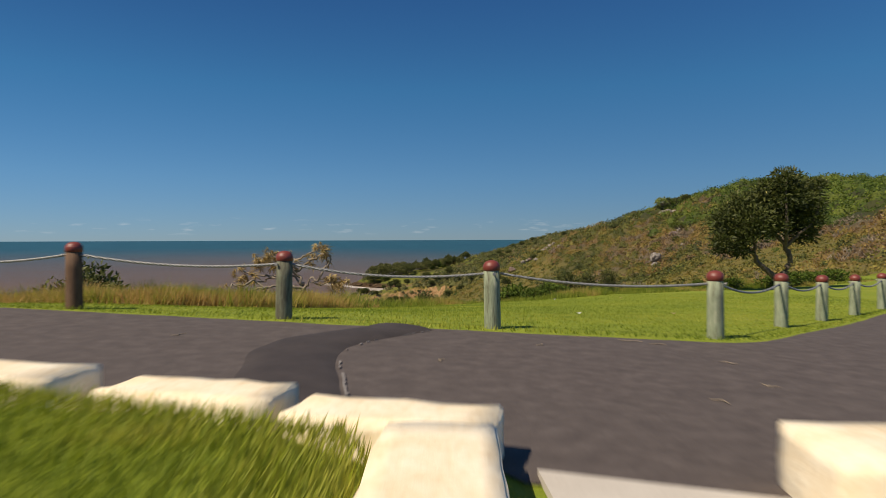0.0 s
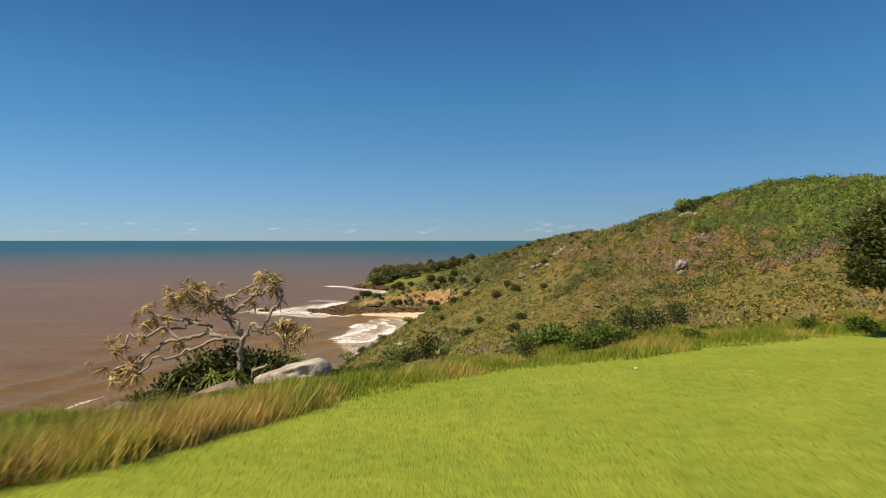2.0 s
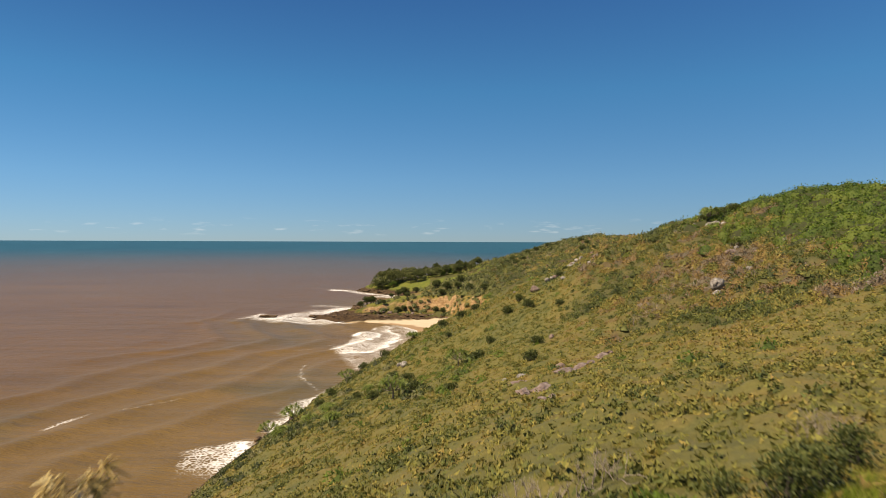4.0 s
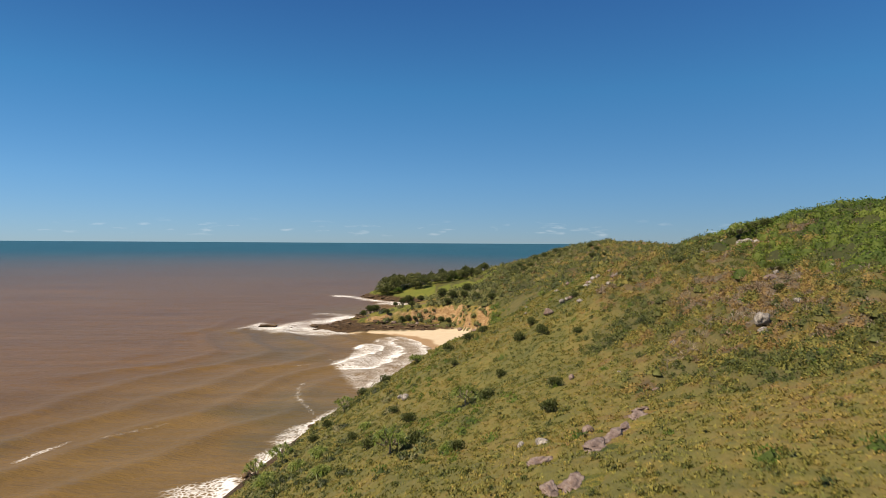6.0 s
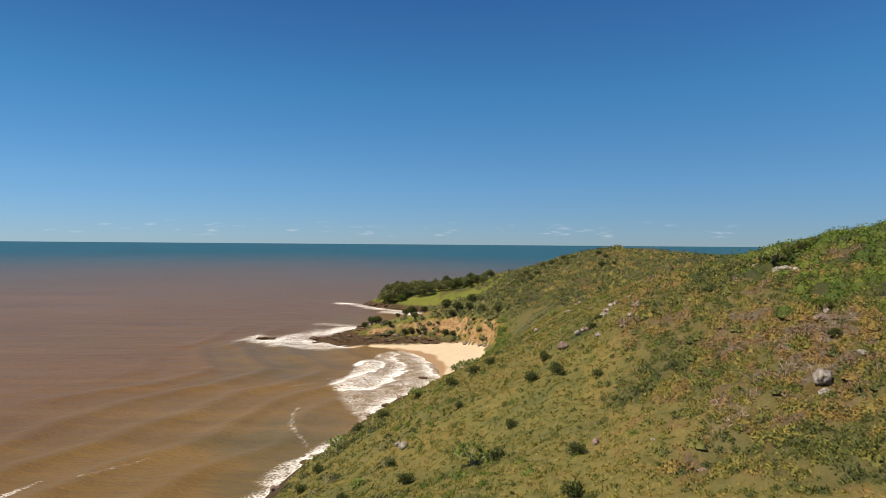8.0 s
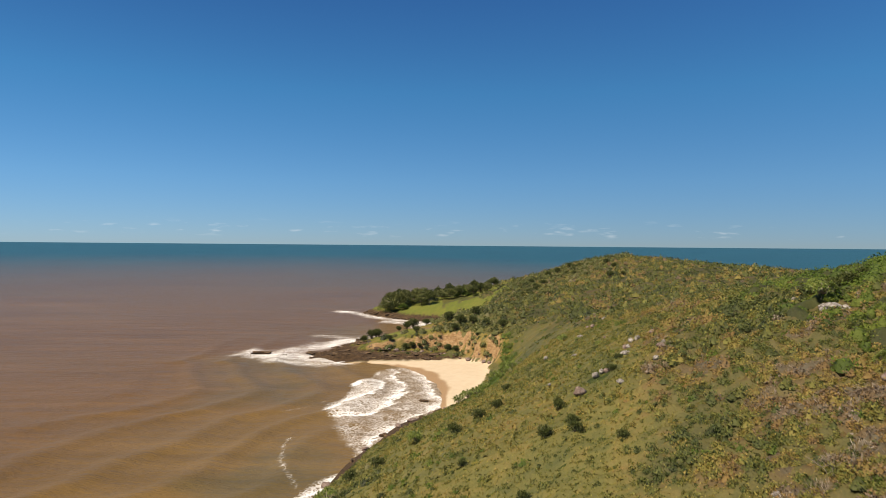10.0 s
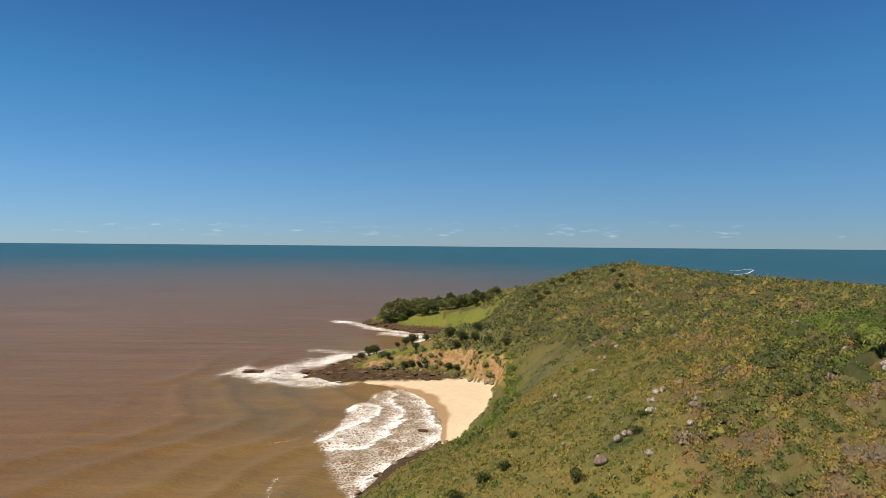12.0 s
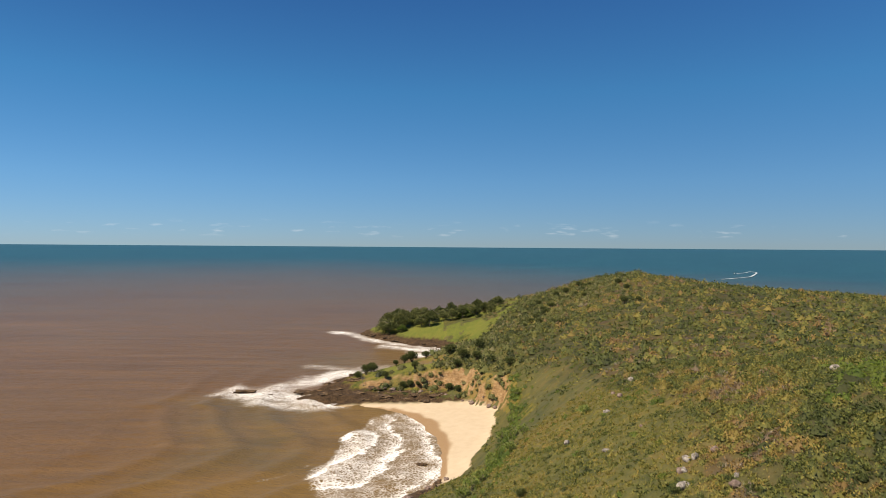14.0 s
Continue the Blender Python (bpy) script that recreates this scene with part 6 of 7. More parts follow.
HEADS, DEAD_HEADS, LIMP_HEADS = [], [], []
for k in range(3):
    for store, mat, (n, ln, wd, dr) in ((HEADS, L_STRAP, (34, 0.85, 0.095, 0.6)), (DEAD_HEADS, L_DEADSTRAP, (22, 0.34, 0.040, 0.9)), (LIMP_HEADS, L_STRAP, (34, 1.15, 0.09, 0.9))):
        v, f, t = strap_head(n, ln, wd, dr, 300 + k, 3.2 if store is DEAD_HEADS else 1.0)
        ob = np_mesh("leaf_head", v, f, mat, attrs={"tint": t})
        store.append(ob.data)
        bpy.data.objects.remove(ob)


def head(parent, p, store, k, size, tilt=(0, 0)):
    ob = new("leaf_head", store[k % 3])
    ob.parent = parent
    ob.matrix_local = pose(*p, tilt[0], tilt[1], k * 73) @ Matrix.Scale(size, 4)
    return ob


def dead_pandanus():
    x0, y0 = -6.1, 20.4
    g = height(x0, y0)
    root = new("dead_pandanus")
    root.location = (x0, y0, g)
    up = lambda z: z - g

    def P(x, z, dy=0.0):
        return (x - x0, dy, up(z))

    fork, crown = P(-6.1, -0.95), P(-6.45, -0.15, 0.1)
    paths = [limb((0, 0, -0.3), P(-6.15, -1.9), fork, r0=0.115, r1=0.085, seed=1),
             limb(fork, P(-6.2, -0.6), crown, P(-6.75, 0.18, 0.2), r0=0.08, r1=0.05, seed=2),
             limb(crown, P(-6.1, 0.1, 0.3), P(-5.85, 0.38, 0.4), P(-5.45, 0.52, 0.4), P(-5.2, 0.8, 0.3), r0=0.06, r1=0.035, seed=3),
             limb(crown, P(-6.3, 0.25, -0.3), P(-5.95, 0.62, -0.4), P(-5.55, 0.75, -0.4), r0=0.055, r1=0.03, seed=9),
             limb(fork, P(-5.75, -0.65, -0.1), P(-5.3, -0.3, -0.2), P(-4.95, 0.1, -0.2), P(-4.85, 0.45, -0.2), P(-5.15, 0.95, -0.2), r0=0.065, r1=0.035, seed=4),
             limb(P(-5.3, -0.3, -0.2), P(-4.95, -0.75, -0.3), P(-4.6, -1.0, -0.3), P(-4.3, -0.8, -0.3), r0=0.05, r1=0.03, seed=5),
             limb(fork, P(-6.8, -0.75, -0.2), P(-7.6, -0.8, -0.3), P(-8.3, -0.95, -0.4), P(-9.1, -1.5, -0.5), P(-9.6, -1.7, -0.5), r0=0.065, r1=0.035, seed=6),
             limb(P(-6.8, -0.75, -0.2), P(-7.3, -0.35, 0.1), P(-8.1, -0.3, 0.2), P(-8.9, -0.1, 0.2), r0=0.06, r1=0.03, seed=7),
             limb(P(-7.6, -0.8, -0.3), P(-8.3, -0.6, -0.5), P(-9.0, -0.7, -0.6), P(-9.5, -1.05, -0.6), r0=0.05, r1=0.03, seed=8),
             limb(P(-6.6, 0.0, 0.1), P(-7.1, 0.2, 0.3), P(-7.6, 0.15, 0.4), P(-8.2, 0.25, 0.4), r0=0.055, r1=0.03, seed=10),
             limb(P(-6.75, 0.18, 0.2), P(-7.1, 0.45, -0.2), P(-7.5, 0.5, -0.3), r0=0.045, r1=0.03, seed=11),
             limb(P(-8.3, -0.95, -0.4), P(-8.7, -1.5, -0.6), P(-9.2, -2.0, -0.7), r0=0.045, r1=0.03, seed=12),
             limb(P(-6.5, -0.78, -0.1), P(-7.0, -1.0, -0.5), P(-7.7, -1.15, -0.6), P(-8.3, -1.4, -0.7), P(-8.8, -1.75, -0.8), r0=0.05, r1=0.028, seed=14),
             limb(P(-7.3, -0.35, 0.1), P(-7.7, -0.55, 0.3), P(-8.3, -0.75, 0.4), P(-8.9, -0.5, 0.4), r0=0.045, r1=0.025, seed=15),
             limb(P(-5.75, -0.65, -0.1), P(-5.3, -0.75, 0.2), P(-4.95, -0.6, 0.3), P(-4.55, -0.7, 0.3), r0=0.045, r1=0.025, seed=16),
             limb(fork, P(-6.5, -0.5, 0.3), P(-7.0, -0.05, 0.5), P(-7.4, 0.0, 0.5), r0=0.05, r1=0.03, seed=17),
             limb((0.1, -0.2, 0.05), P(-5.6, -1.75, -0.5), P(-5.2, -1.55, -0.6), r0=0.05, r1=0.03, seed=13)]
    wig = np.random.default_rng(6)
    for i, p in enumerate(paths):
        if i:
            bend = wig.normal(0, 0.055, p[0][1:-1].shape)
            p[0][1:-1] += bend + np.roll(bend, 1, 0) * 0.6
        v, f = tubes([p], 8)
        np_mesh("branch" if i else "trunk", v, f, M_PALEBARK, root, "" if i else "bare pale grey ringed trunk", smooth=True)
    r = np.random.default_rng(9)
    k = 0
    for x, z, dy, n in [(-5.2, 0.82, 0.3, 4), (-5.15, 0.98, -0.2, 4), (-5.5, 0.78, -0.4, 3), (-4.3, -0.8, -0.3, 4), (-4.6, -1.0, -0.2, 2), (-9.6, -1.72, -0.5, 4), (-9.2, -1.5, -0.4, 3), (-8.9, -0.1, 0.2, 5), (-9.5, -1.05, -0.6, 4), (-9.0, -0.7, -0.5, 3), (-8.2, 0.25, 0.4, 5), (-7.8, 0.2, 0.3, 3),
                       (-7.5, 0.5, -0.3, 5), (-7.1, 0.4, 0.0, 4), (-6.8, 0.28, 0.2, 3), (-9.2, -2.0, -0.7, 4), (-7.7, 0.62, 0.3, 3), (-8.1, 0.5, 0.1, 3), (-5.4, 0.25, -0.2, 2), (-4.8, -0.5, -0.2, 2), (-7.7, -1.1, -0.3, 2), (-8.4, -0.4, 0.2, 2), (-5.0, -0.75, -0.2, 2), (-8.8, -1.75, -0.8, 3), (-8.9, -0.5, 0.4, 3), (-4.55, -0.7, 0.3, 2), (-7.4, 0.0, 0.5, 2)]:
        for _ in range(n + 2):
            p = np.array([x - x0, dy, up(z)]) + r.normal(0, 0.17, 3)
            head(root, tuple(p), DEAD_HEADS, k, r.uniform(0.55, 1.0), (r.normal(0, 38), r.normal(0, 38)))
            k += 1
    tagged(root, "dead pandanus with bare grey branches and hanging tan leaves", "tree")


dead_pandanus()


def pandanus(x, y, tall, heads, seed, label, store=None, spread=0.55, size=1.0, tint=None):
    r = np.random.default_rng(seed)
    root = new("pandanus")
    root.location = (x, y, height(x, y) - 0.1)
    root.rotation_euler = (0, 0, r.uniform(0, 6))
    fork = np.array([r.normal(0, 0.1), r.normal(0, 0.1), tall * 0.42])
    paths, tips = [limb((0, 0, -0.4), tuple(fork * 0.5), tuple(fork), r0=0.05 * tall ** 0.7 + 0.04, r1=0.03 * tall ** 0.7 + 0.03, seed=seed)], []
    for k in range(heads):
        a, d = k * 2.399, spread * tall * (0.35 + 0.65 * math.sqrt((k + 0.5) / heads))
        tip = np.array([math.cos(a) * d, math.sin(a) * d, tall * (0.98 - 0.38 * (d / (spread * tall)) ** 2) + r.normal(0, 0.06 * tall)])
        mid = fork + (tip - fork) * 0.5 + np.array([0, 0, -0.05 * tall])
        paths.append(limb(tuple(fork), tuple(mid), tuple(tip), r0=0.028 * tall ** 0.7 + 0.02, r1=0.022 * tall ** 0.7 + 0.012, seed=seed + k))
        tips.append(tip)
    for k in range(3):
        a = k * 2.1 + 0.4
        paths.append(limb((0, 0, 0.25 * tall * 0.6), (math.cos(a) * 0.07 * tall, math.sin(a) * 0.07 * tall, 0.05 * tall), (math.cos(a) * 0.11 * tall, math.sin(a) * 0.11 * tall, -0.3), r0=0.03, r1=0.025, seed=k))
    if store is None or tall > 3:
        v, f = tubes(paths, 6)
        np_mesh("trunk", v, f, M_PALEBARK, root, "pale forked trunk on prop roots", smooth=True)
    else:
        for i, p in enumerate(paths):
            v, f = tubes([p], 6)
            np_mesh("branch" if i else "trunk", v, f, M_PALEBARK, root, smooth=True)
    for k, tip in enumerate(tips):
        head(root, tuple(tip), store or HEADS, k + seed, size * r.uniform(0.85, 1.15), (r.normal(0, 14), r.normal(0, 14)))
    return tagged(root, label, "pandanus", "pandanus on the slope")


for i, (x, y, tall, n, size) in enumerate([(64.5, 158.2, 4.2, 26, 1.2), (5.6, 124.4, 3.4, 15, 1.05), (-4.6, 101, 3.4, 18, 1.1), (-24.5, 134, 3.6, 15, 1.1), (-30.5, 140, 3.4, 14, 1.0), (-18.4, 167, 3.6, 14, 1.0), (56.5, 130.5, 2.4, 14, 1.0), (37.0, 237, 2.2, 12, 1.1), (-3.0, 176, 2.4, 12, 1.1), 
                                            (9.5, 225, 3.0, 14, 1.2), (12, 232, 2.8, 12, 1.2), (7.0, 219, 2.6, 12, 1.2), (15.6, 247, 2.8, 12, 1.2), (21, 254, 2.8, 14, 1.2), (26, 266, 3.0, 14, 1.2), (24, 275, 3.0, 14, 1.2), (22, 285, 2.8, 12, 1.2), (27, 300, 3.0, 12, 1.2), (16.5, 258, 2.6, 12, 1.2), (30, 316, 3.0, 12, 1.3), (32, 330, 2.8, 12, 1.3)]):
    pandanus(x, y, tall, n, 400 + i * 7, "green screw pandanus with arching strap leaves among the heath" if i < 9 else "green screw pandanus with arching strap leaves above the beach", size=size)
for i, (x, y, tall, n) in enumerate([(-22.5, 114, 1.5, 14), (-16.5, 122.5, 1.5, 16), (-18.8, 118.5, 1.4, 12), (8.5, 122, 1.3, 10), (-13.5, 106, 1.3, 12), (2.2, 96, 1.0, 8), (-24, 122, 1.5, 12), (-10.5, 133, 1.3, 10), (-6.8, 21.2, 1.8, 14), (-5.4, 21.4, 1.6, 12)]):
    pandanus(x, y, tall, n, 600 + i * 5, "low leafy pandanus clump spilling down the slope" if i < 8 else "low leafy pandanus clump behind the pale boulder", LIMP_HEADS, 0.75, 0.95 if i < 8 else 0.6)


def leafy_shrub(proto_seed, wide, tall, mat, leaf, n, name="shrub"):
    """A bush of stems and a lobed crown, at the origin."""
    r = np.random.default_rng(proto_seed)
    root = new(name)
    lobes, paths = [], []
    for k in range(7):
        a, d = k * 2.399, wide * 0.62 * math.sqrt(k / 7)
        z = tall * (0.62 + 0.2 * r.random()) - 0.25 * d
        lobes.append((math.cos(a) * d, math.sin(a) * d, z, wide * 0.42 * r.uniform(0.8, 1.2), tall * 0.33 * r.uniform(0.8, 1.2)))
        paths.append(limb((math.cos(a) * 0.1, math.sin(a) * 0.1, -0.3), (math.cos(a) * d * 0.5, math.sin(a) * d * 0.5, z * 0.5), (math.cos(a) * d, math.sin(a) * d, z), r0=0.035 * tall, r1=0.015 * tall, seed=k))
    for p in paths:
        v, f = tubes([p], 5)
        np_mesh("stem", v, f, M_BARK, root, smooth=True)
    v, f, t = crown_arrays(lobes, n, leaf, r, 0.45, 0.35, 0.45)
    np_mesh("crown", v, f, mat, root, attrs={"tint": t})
    return root


def plant(proto, spots, label, category, group):
    """Set the first plant and copies of it at (x, y, scale)."""
    tagged(proto, label, category, group)
    for k, (x, y, s) in enumerate(spots):
        m = pose(x, y, height(x, y) - 0.05 * s, 0, 0, k * 77) @ Matrix.Diagonal((s, s, s * (0.9 + 0.2 * ((k * 13) % 7) / 7), 1))
        if k == 0:
            proto.matrix_world = m
            base = proto
        else:
            ob = copy_thing(base, Matrix.Identity(4))
            ob.matrix_basis = m


rng = np.random.default_rng(77)
HILL_TREES = [(float(x), float(y), float(s)) for x, y, s in zip(rng.uniform(35, 125, 44), rng.uniform(420, 575, 44), rng.uniform(0.7, 1.5, 44)) if height(x, y) > -22 and x > 0.35 * (y - 330)]
plant(leafy_shrub(71, 1.3, 1.7, L_DARK, 0.26, 900), [(16.8, 110.8, 1.0), (13.9, 99.5, 0.95), (17.2, 148, 1.1), (21.6, 149, 0.9), (21.2, 158.5, 0.85), (-3.2, 125, 1.1), (8.6, 121.5, 1.2), (30.9, 162, 0.8), (21.0, 157, 0.9), (21.2, 145.2, 1.0), (17.1, 200, 1.0), (-15.4, 178, 1.2), (-9.8, 175, 1.2), (4.3, 168.5, 1.2), (9, 171, 1.2), (12.3, 172, 1.0), (-1.8, 103, 1.0), (-8, 111, 0.9), (-12, 128, 0.9), (3, 95, 0.8), (-6, 137, 0.8), (33.5, 167, 0.7), (12, 133, 0.8), (-20.5, 158, 1.1), (-22, 149, 1.0), (5, 150, 0.7), (26, 138, 0.8)],
      "rounded dark green shrub standing out of the heath", "shrub", "dark shrubs on the slope")
plant(leafy_shrub(72, 1.7, 2.6, L_DARK, 0.34, 1300, "small_tree"), [(-36.0, 391.5, 1.45), (-32.5, 396, 1.6), (-29.0, 398.5, 1.35), (69.5, 163.5, 1.25), (66.0, 165.5, 0.85), (73.2, 164.8, 1.2), (78, 168, 1.0), (52.5, 121, 0.6), (-31, 405, 1.6), (-14.5, 404, 1.5), (-11.0, 407, 1.9), (-18.5, 401, 1.0), (-4.0, 409, 1.4), (-9, 388, 1.3), (-14, 377.5, 1.3), (-10.5, 377, 1.1), (-7, 377, 0.8), (7, 371.5, 1.3), (10.5, 368, 1.0), (14, 388, 1.8), (20, 380, 1.6), (26, 372, 1.5), (8, 402, 1.8), (22, 398, 1.8), (33, 362, 1.4), (11, 381, 1.4), (-22, 381, 1.0), (60, 470, 1.5), (75, 500, 1.6), (92, 540, 1.6), (105, 560, 1.5), (85, 520, 1.4), (110, 545, 1.3), (68, 485, 1.4), (55, 450, 1.4), (97, 505, 1.3)] + HILL_TREES,
      "dense dark green wind-pruned small tree", "tree", "small dark trees on the headland")
plant(leafy_shrub(73, 0.85, 0.75, L_CANOPY, 0.14, 900), [(4.4, 25.0, 1.5), (3.6, 25.6, 1.1), (5.8, 23.4, 1.0), (4.9, 23.0, 0.8), (6.6, 24.2, 0.8), (8.9, 23.4, 0.6), (16.0, 24.8, 0.9), (18.5, 25.5, 1.0), (20.2, 26.4, 1.1), (14.6, 25.8, 0.7), (22.4, 28, 1.1), (11.2, 26.6, 0.7), (25, 30, 1.2), (16.9, 22.6, 0.35), (-3.0, 21.0, 0.9), (-2.4, 21.6, 0.7), (-1.6, 22.6, 0.7)],
      "fresh green leafy shrub at the edge of the lawn", "shrub", "green shrubs at the lawn edge")
plant(leafy_shrub(74, 1.1, 1.9, L_DARK, 0.16, 1100), [(-12.5, 13.6, 1.5), (-12.0, 13.2, 1.25), (-13.2, 14.0, 1.3), (-8.2, 20.6, 0.8), (-7.3, 20.8, 1.0), (-9.2, 20.6, 0.7), (-6.4, 21.0, 1.05), (-5.4, 21.0, 0.9), (-7.8, 19.9, 0.4), (-9.9, 20.2, 0.45), (-0.4, 26.0, 0.75), (-1.2, 26.6, 0.6), (7.4, 26.2, 0.75), (8.6, 26.8, 0.7), (6.2, 26.4, 0.6), (2.7, 21.6, 0.4), (10.4, 28.4, 0.7)], "scrubby dark coastal bush in the long grass", "shrub", "scrubby bushes by the grass")


def bare_shrub(x, y, tall, seed, label, mat=None):
    r = np.random.default_rng(seed)
    paths = []

    def grow(p, d, length, rad, depth):
        q = p + d * length
        mid = (p + q) / 2 + r.normal(0, 0.06 * length, 3)
        paths.append(limb(tuple(p), tuple(mid), tuple(q), r0=rad, r1=rad * 0.62, seed=int(r.integers(999))))
        if depth:
            for _ in range(2 + int(r.random() > 0.5)):
                grow(q, unit(d + r.normal(0, 0.55, 3) + np.array([0, 0, 0.12])), length * r.uniform(0.6, 0.85), rad * 0.6, depth - 1)

    for k in range(3):
        a = k * 2.1 + seed
        grow(np.array([0, 0, -0.1]), unit(np.array([math.cos(a) * 0.6, math.sin(a) * 0.6, 1.0])), tall * 0.33, 0.018 * tall + 0.008, 3)
    v, f = tubes(paths, 3)
    ob = np_mesh("dead_shrub", v, f, mat or M_PALEBARK, smooth=True)
    ob.location = (x, y, height(x, y))
    return tagged(ob, label, "dead shrub", "bare shrubs")


for i, (x, y, tall) in enumerate([(-15.0, 13.0, 3.6), (-15.6, 14.5, 2.6), (2.6, 29.5, 1.5), (3.4, 30.0, 1.6), (4.2, 30.5, 1.6), (5.0, 30.8, 1.4), (1.6, 29, 1.3), (0.8, 28.6, 1.1), (2.2, 30.6, 1.3), (3.0, 28.6, 1.0), (12.0, 33, 1.3), (13.0, 33.8, 1.4), (14.0, 34.2, 1.2), (12.8, 28.2, 1.1), (11.9, 27.6, 1.0), (22, 33, 1.3), (38.2, 112.6, 3.0), (39.6, 113.0, 2.8), (54.6, 126.2, 3.2), (29.5, 104, 2.2), (30.8, 105, 2.1)]):
    bare_shrub(x, y, tall, 500 + i, "bare pale grey dead shrub with tangled twigs")


def grove_tree(seed, tall, wide, mat, name="grove_tree"):
    r = np.random.default_rng(seed)
    root = new(name)
    paths = [limb((0, 0, -0.4), (0.1, 0.1, tall * 0.3), (0.0, 0.2, tall * 0.6), r0=0.2, r1=0.1, seed=seed)]
    lobes = []
    for k in range(14):
        a, d = k * 2.399, wide * 0.45 * math.sqrt(k / 11)
        z = tall * (0.80 - 0.55 * (d / (wide * 0.5)) ** 2 * r.uniform(0.4, 1.1)) + r.normal(0, 0.03 * tall)
        lobes.append((math.cos(a) * d, math.sin(a) * d, z, wide * 0.19 * r.uniform(0.8, 1.3), tall * 0.15 * r.uniform(0.8, 1.2)))
        paths.append(limb((0, 0.1, tall * 0.35), (math.cos(a) * d * 0.5, math.sin(a) * d * 0.5, z * 0.72), (math.cos(a) * d, math.sin(a) * d, z), r0=0.09, r1=0.03, seed=k))
    v, f = tubes(paths, 6)
    np_mesh("trunk", v, f, M_BARK, root, smooth=True)
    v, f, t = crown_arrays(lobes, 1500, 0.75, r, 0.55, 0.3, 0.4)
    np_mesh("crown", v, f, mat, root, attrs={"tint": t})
    return root


GROVE = [(-38, 560), (-33, 556), (-27, 560), (-31, 567), (-22, 563), (-17, 570), (-12, 566), (-24, 572), (-8, 575), (-3, 570), (-14, 578), (3, 578), (-35, 570), (-28, 578), (8, 572), (14, 575), (20, 579), (12, 582), (26, 577), (32, 580), (38, 578), (24, 586), (33, 587), (43, 582), (48, 580), (18, 567), (28, 568), (36, 571), (5, 563), (-2, 562), (12, 556), (20, 558), (28, 560), (36, 563), (42, 570), (30, 553), (-10, 556), (-4, 553), (40, 560), (47, 571)]
plant(grove_tree(81, 8.5, 9.0, L_SCRUB), [(x, y, (0.85 + 0.3 * ((i * 29) % 10) / 10) * float(np.interp(x, [-38, 10, 48], [1.45, 1.0, 0.80]))) for i, (x, y) in enumerate(GROVE[0::2])], "dark green broad-crowned tree in the far grove", "tree", "grove on the far point")
plant(grove_tree(82, 9.5, 7.0, L_DARK), [(x, y, (0.85 + 0.3 * ((i * 31) % 10) / 10) * float(np.interp(x, [-38, 10, 48], [1.30, 0.95, 0.78]))) for i, (x, y) in enumerate(GROVE[1::2])], "dark green upright tree in the far grove", "tree", "grove on the far point")
plant(grove_tree(83, 6.5, 8.0, L_CANOPY), [(22, 562, 1.25), (15, 560, 0.9), (-24, 554, 0.8)], "bright green spreading tree in the far grove", "tree", "grove on the far point")

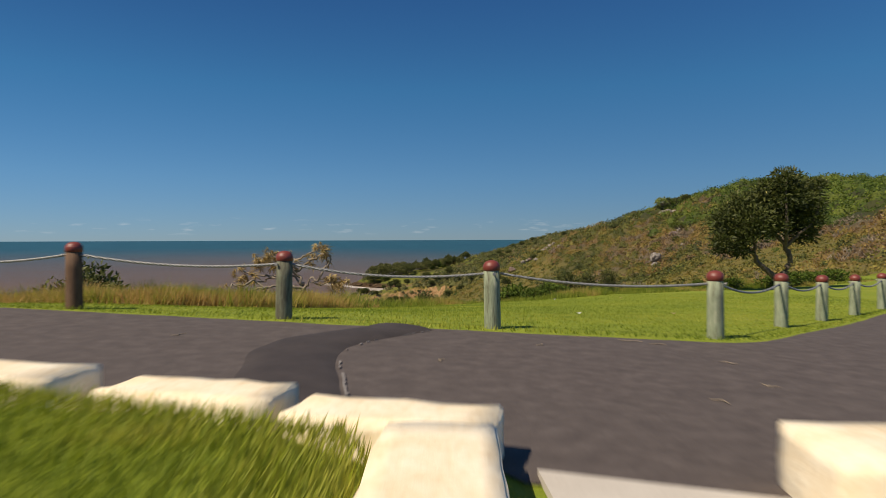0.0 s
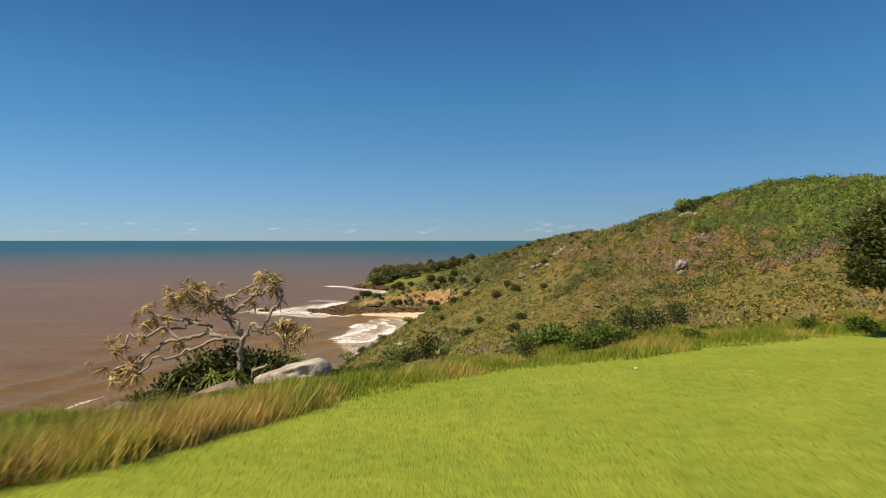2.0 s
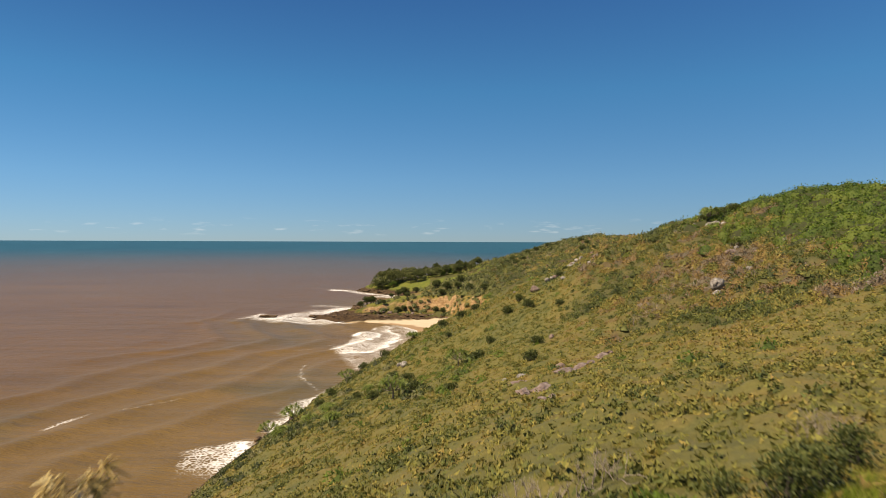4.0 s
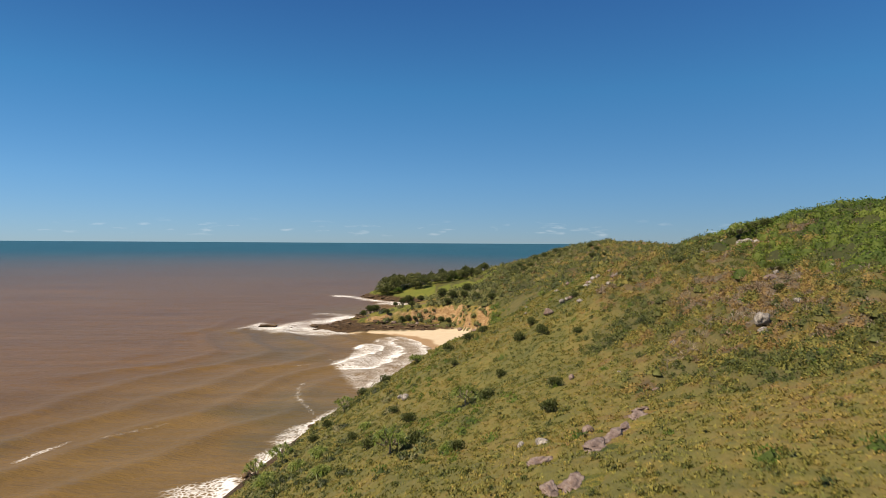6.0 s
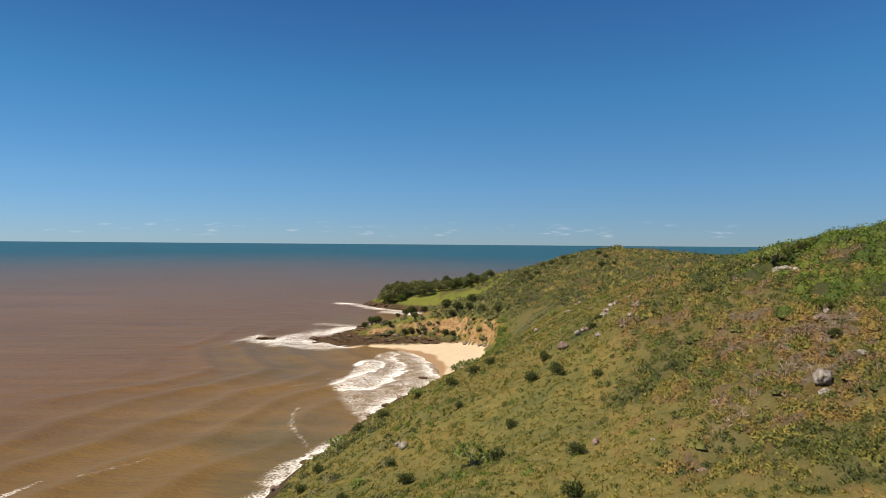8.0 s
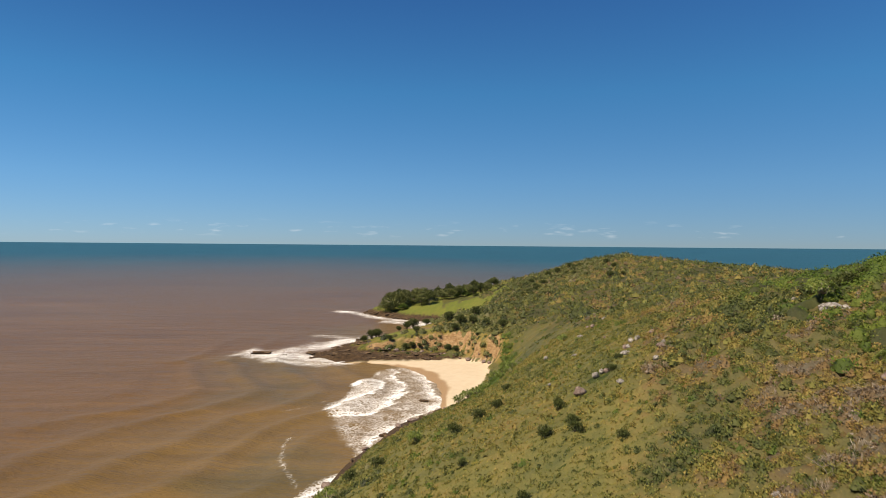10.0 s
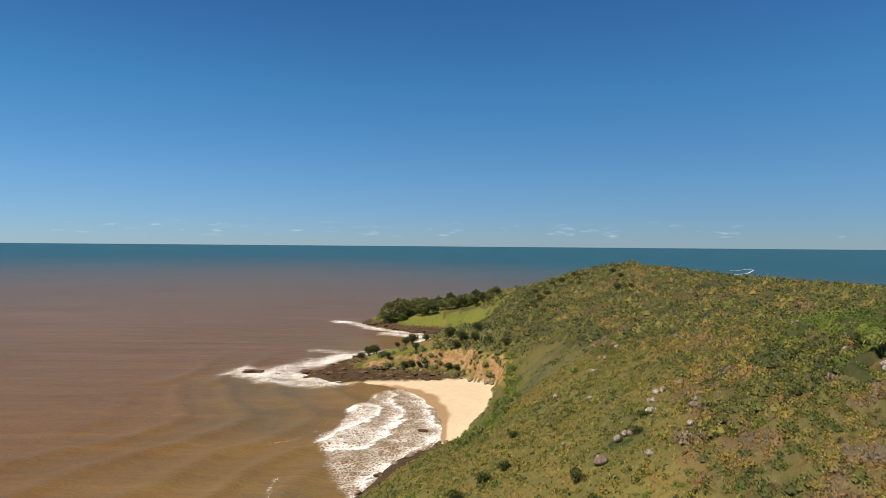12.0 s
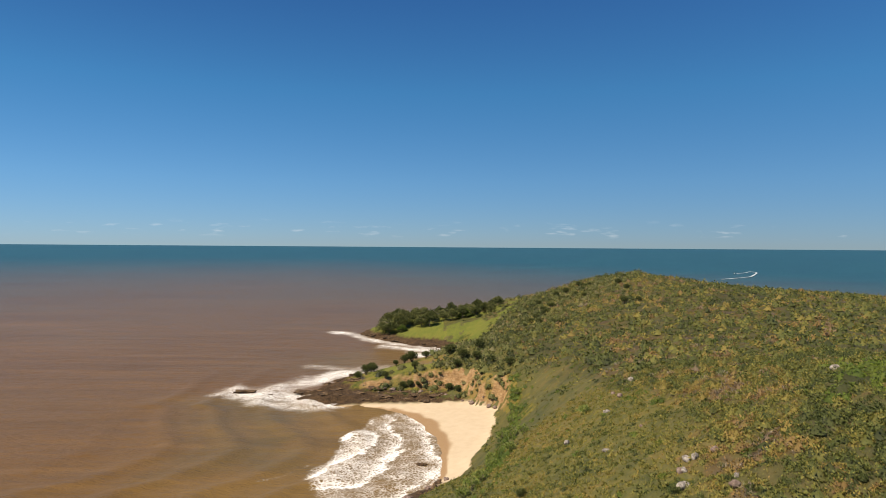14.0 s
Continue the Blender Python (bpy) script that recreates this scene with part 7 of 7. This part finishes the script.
# ---------------------------------------------------------------- the boat far out and its wake
def boat():
    root = new("motor_boat")
    bm = bmesh.new()
    rows = []
    for t in np.linspace(0, 1, 9):
        w = 1.6 * (1 - t ** 3) + 0.03
        zt = 1.1 + 0.7 * t ** 2
        rows.append([bm.verts.new((t * 11 - 5.5, y * w, z)) for y, z in ((-1, zt), (-0.8, 0.1), (0, -0.5 + 0.5 * t ** 3), (0.8, 0.1), (1, zt))])
    for a, b in zip(rows[:-1], rows[1:]):
        for k in range(4):
            bm.faces.new((a[k], b[k], b[k + 1], a[k + 1]))
        bm.faces.new((a[0], a[4], b[4], b[0]))
    bm.faces.new(rows[0])
    part("hull", bm, M_PAPER, root)
    bm = bmesh.new()
    bmesh.ops.create_cube(bm, size=1.0)
    bmesh.ops.transform(bm, matrix=Matrix.Translation((-0.8, 0, 1.9)) @ Matrix.Diagonal((3.6, 2.0, 1.6, 1)), verts=bm.verts[:])
    bmesh.ops.bevel(bm, geom=bm.edges[:], offset=0.2, segments=2, affect="EDGES")
    part("cabin", bm, M_PAPER, root)
    root.matrix_world = pose(684, 1583, SEA + 0.9, 0, 0, 230)
    tagged(root, "small white motor boat under way far out at sea", "boat")
    pts = np.array([(690, 1590), (735, 1640), (775, 1700), (770, 1650), (668, 1470), (610, 1410), (557, 1365)], float)
    t = np.linspace(0, len(pts) - 1, 60)
    c = np.stack([np.interp(t, range(len(pts)), pts[:, i]) for i in (0, 1)], -1)
    for _ in range(4):
        c[1:-1] = (c[:-2] + 2 * c[1:-1] + c[2:]) / 4
    tan = unit(np.gradient(c, axis=0))
    nrm = np.stack([-tan[:, 1], tan[:, 0]], -1)
    wide = (1.0 + 1.2 * np.linspace(0, 1, 60)) * (0.5 + fbm(t * 2, t * 0, 2))
    zc = SEA + 0.55 + smooth01(np.hypot(c[:, 0], c[:, 1] - 40), 1400, 4900) * 31
    V = np.stack([np.column_stack([c - nrm * wide[:, None], zc]), np.column_stack([c, zc + 0.4]), np.column_stack([c + nrm * wide[:, None], zc])], 1)
    i = np.arange(180).reshape(60, 3)
    F = np.concatenate([np.stack([i[:-1, k], i[1:, k], i[1:, k + 1], i[:-1, k + 1]], -1) for k in (0, 1)])
    tagged(np_mesh("boat_wake", V, F, M_FOAM), "curving white wake behind the boat", "wake", kind="stuff")


M_FOAM = plain("foam", [(0.3, (0.22, 0.28, 0.30)), (0.7, (0.6, 0.62, 0.62))], 0.05, 0.9)
boat()


# ---------------------------------------------------------------- steps down to the rocks at the point
def timber_stairs():
    root = new("timber_stairs")
    top, foot, n = Vector((-33.6, 390.5, height(-33.6, 390.5) + 0.5)), Vector((-31.6, 379.5, height(-31.6, 379.5) + 0.1)), 14
    root.location = foot
    run = top - foot
    across = Vector((run.y, -run.x, 0)).normalized()

    def beam(name, a, b, w, h):
        bm = bmesh.new()
        bmesh.ops.create_cube(bm, size=1.0)
        d = b - a
        m = Matrix.Translation((a + b) / 2) @ d.to_track_quat("X", "Z").to_matrix().to_4x4() @ Matrix.Diagonal((d.length, w, h, 1))
        bmesh.ops.transform(bm, matrix=m, verts=bm.verts[:])
        return part(name, bm, M_BARK, root)

    for s in (-0.6, 0.6):
        beam("stringer", across * s, run + across * s, 0.12, 0.35)
        beam("handrail", across * s + Vector((0, 0, 1.0)), run + across * s + Vector((0, 0, 1.0)), 0.1, 0.1)
        for k in range(5):
            p = run * (k / 4) + across * s
            beam("post", p + Vector((0, 0, -0.3)), p + Vector((0, 0, 1.0)), 0.12, 0.12)
    for k in range(n):
        p = run * ((k + 0.5) / n) + Vector((0, 0, 0.15))
        beam("tread", p - across * 0.6, p + across * 0.6, 0.5, 0.06)
    tagged(root, "weathered timber stairs with handrails going down to the rocks", "stairs")


timber_stairs()
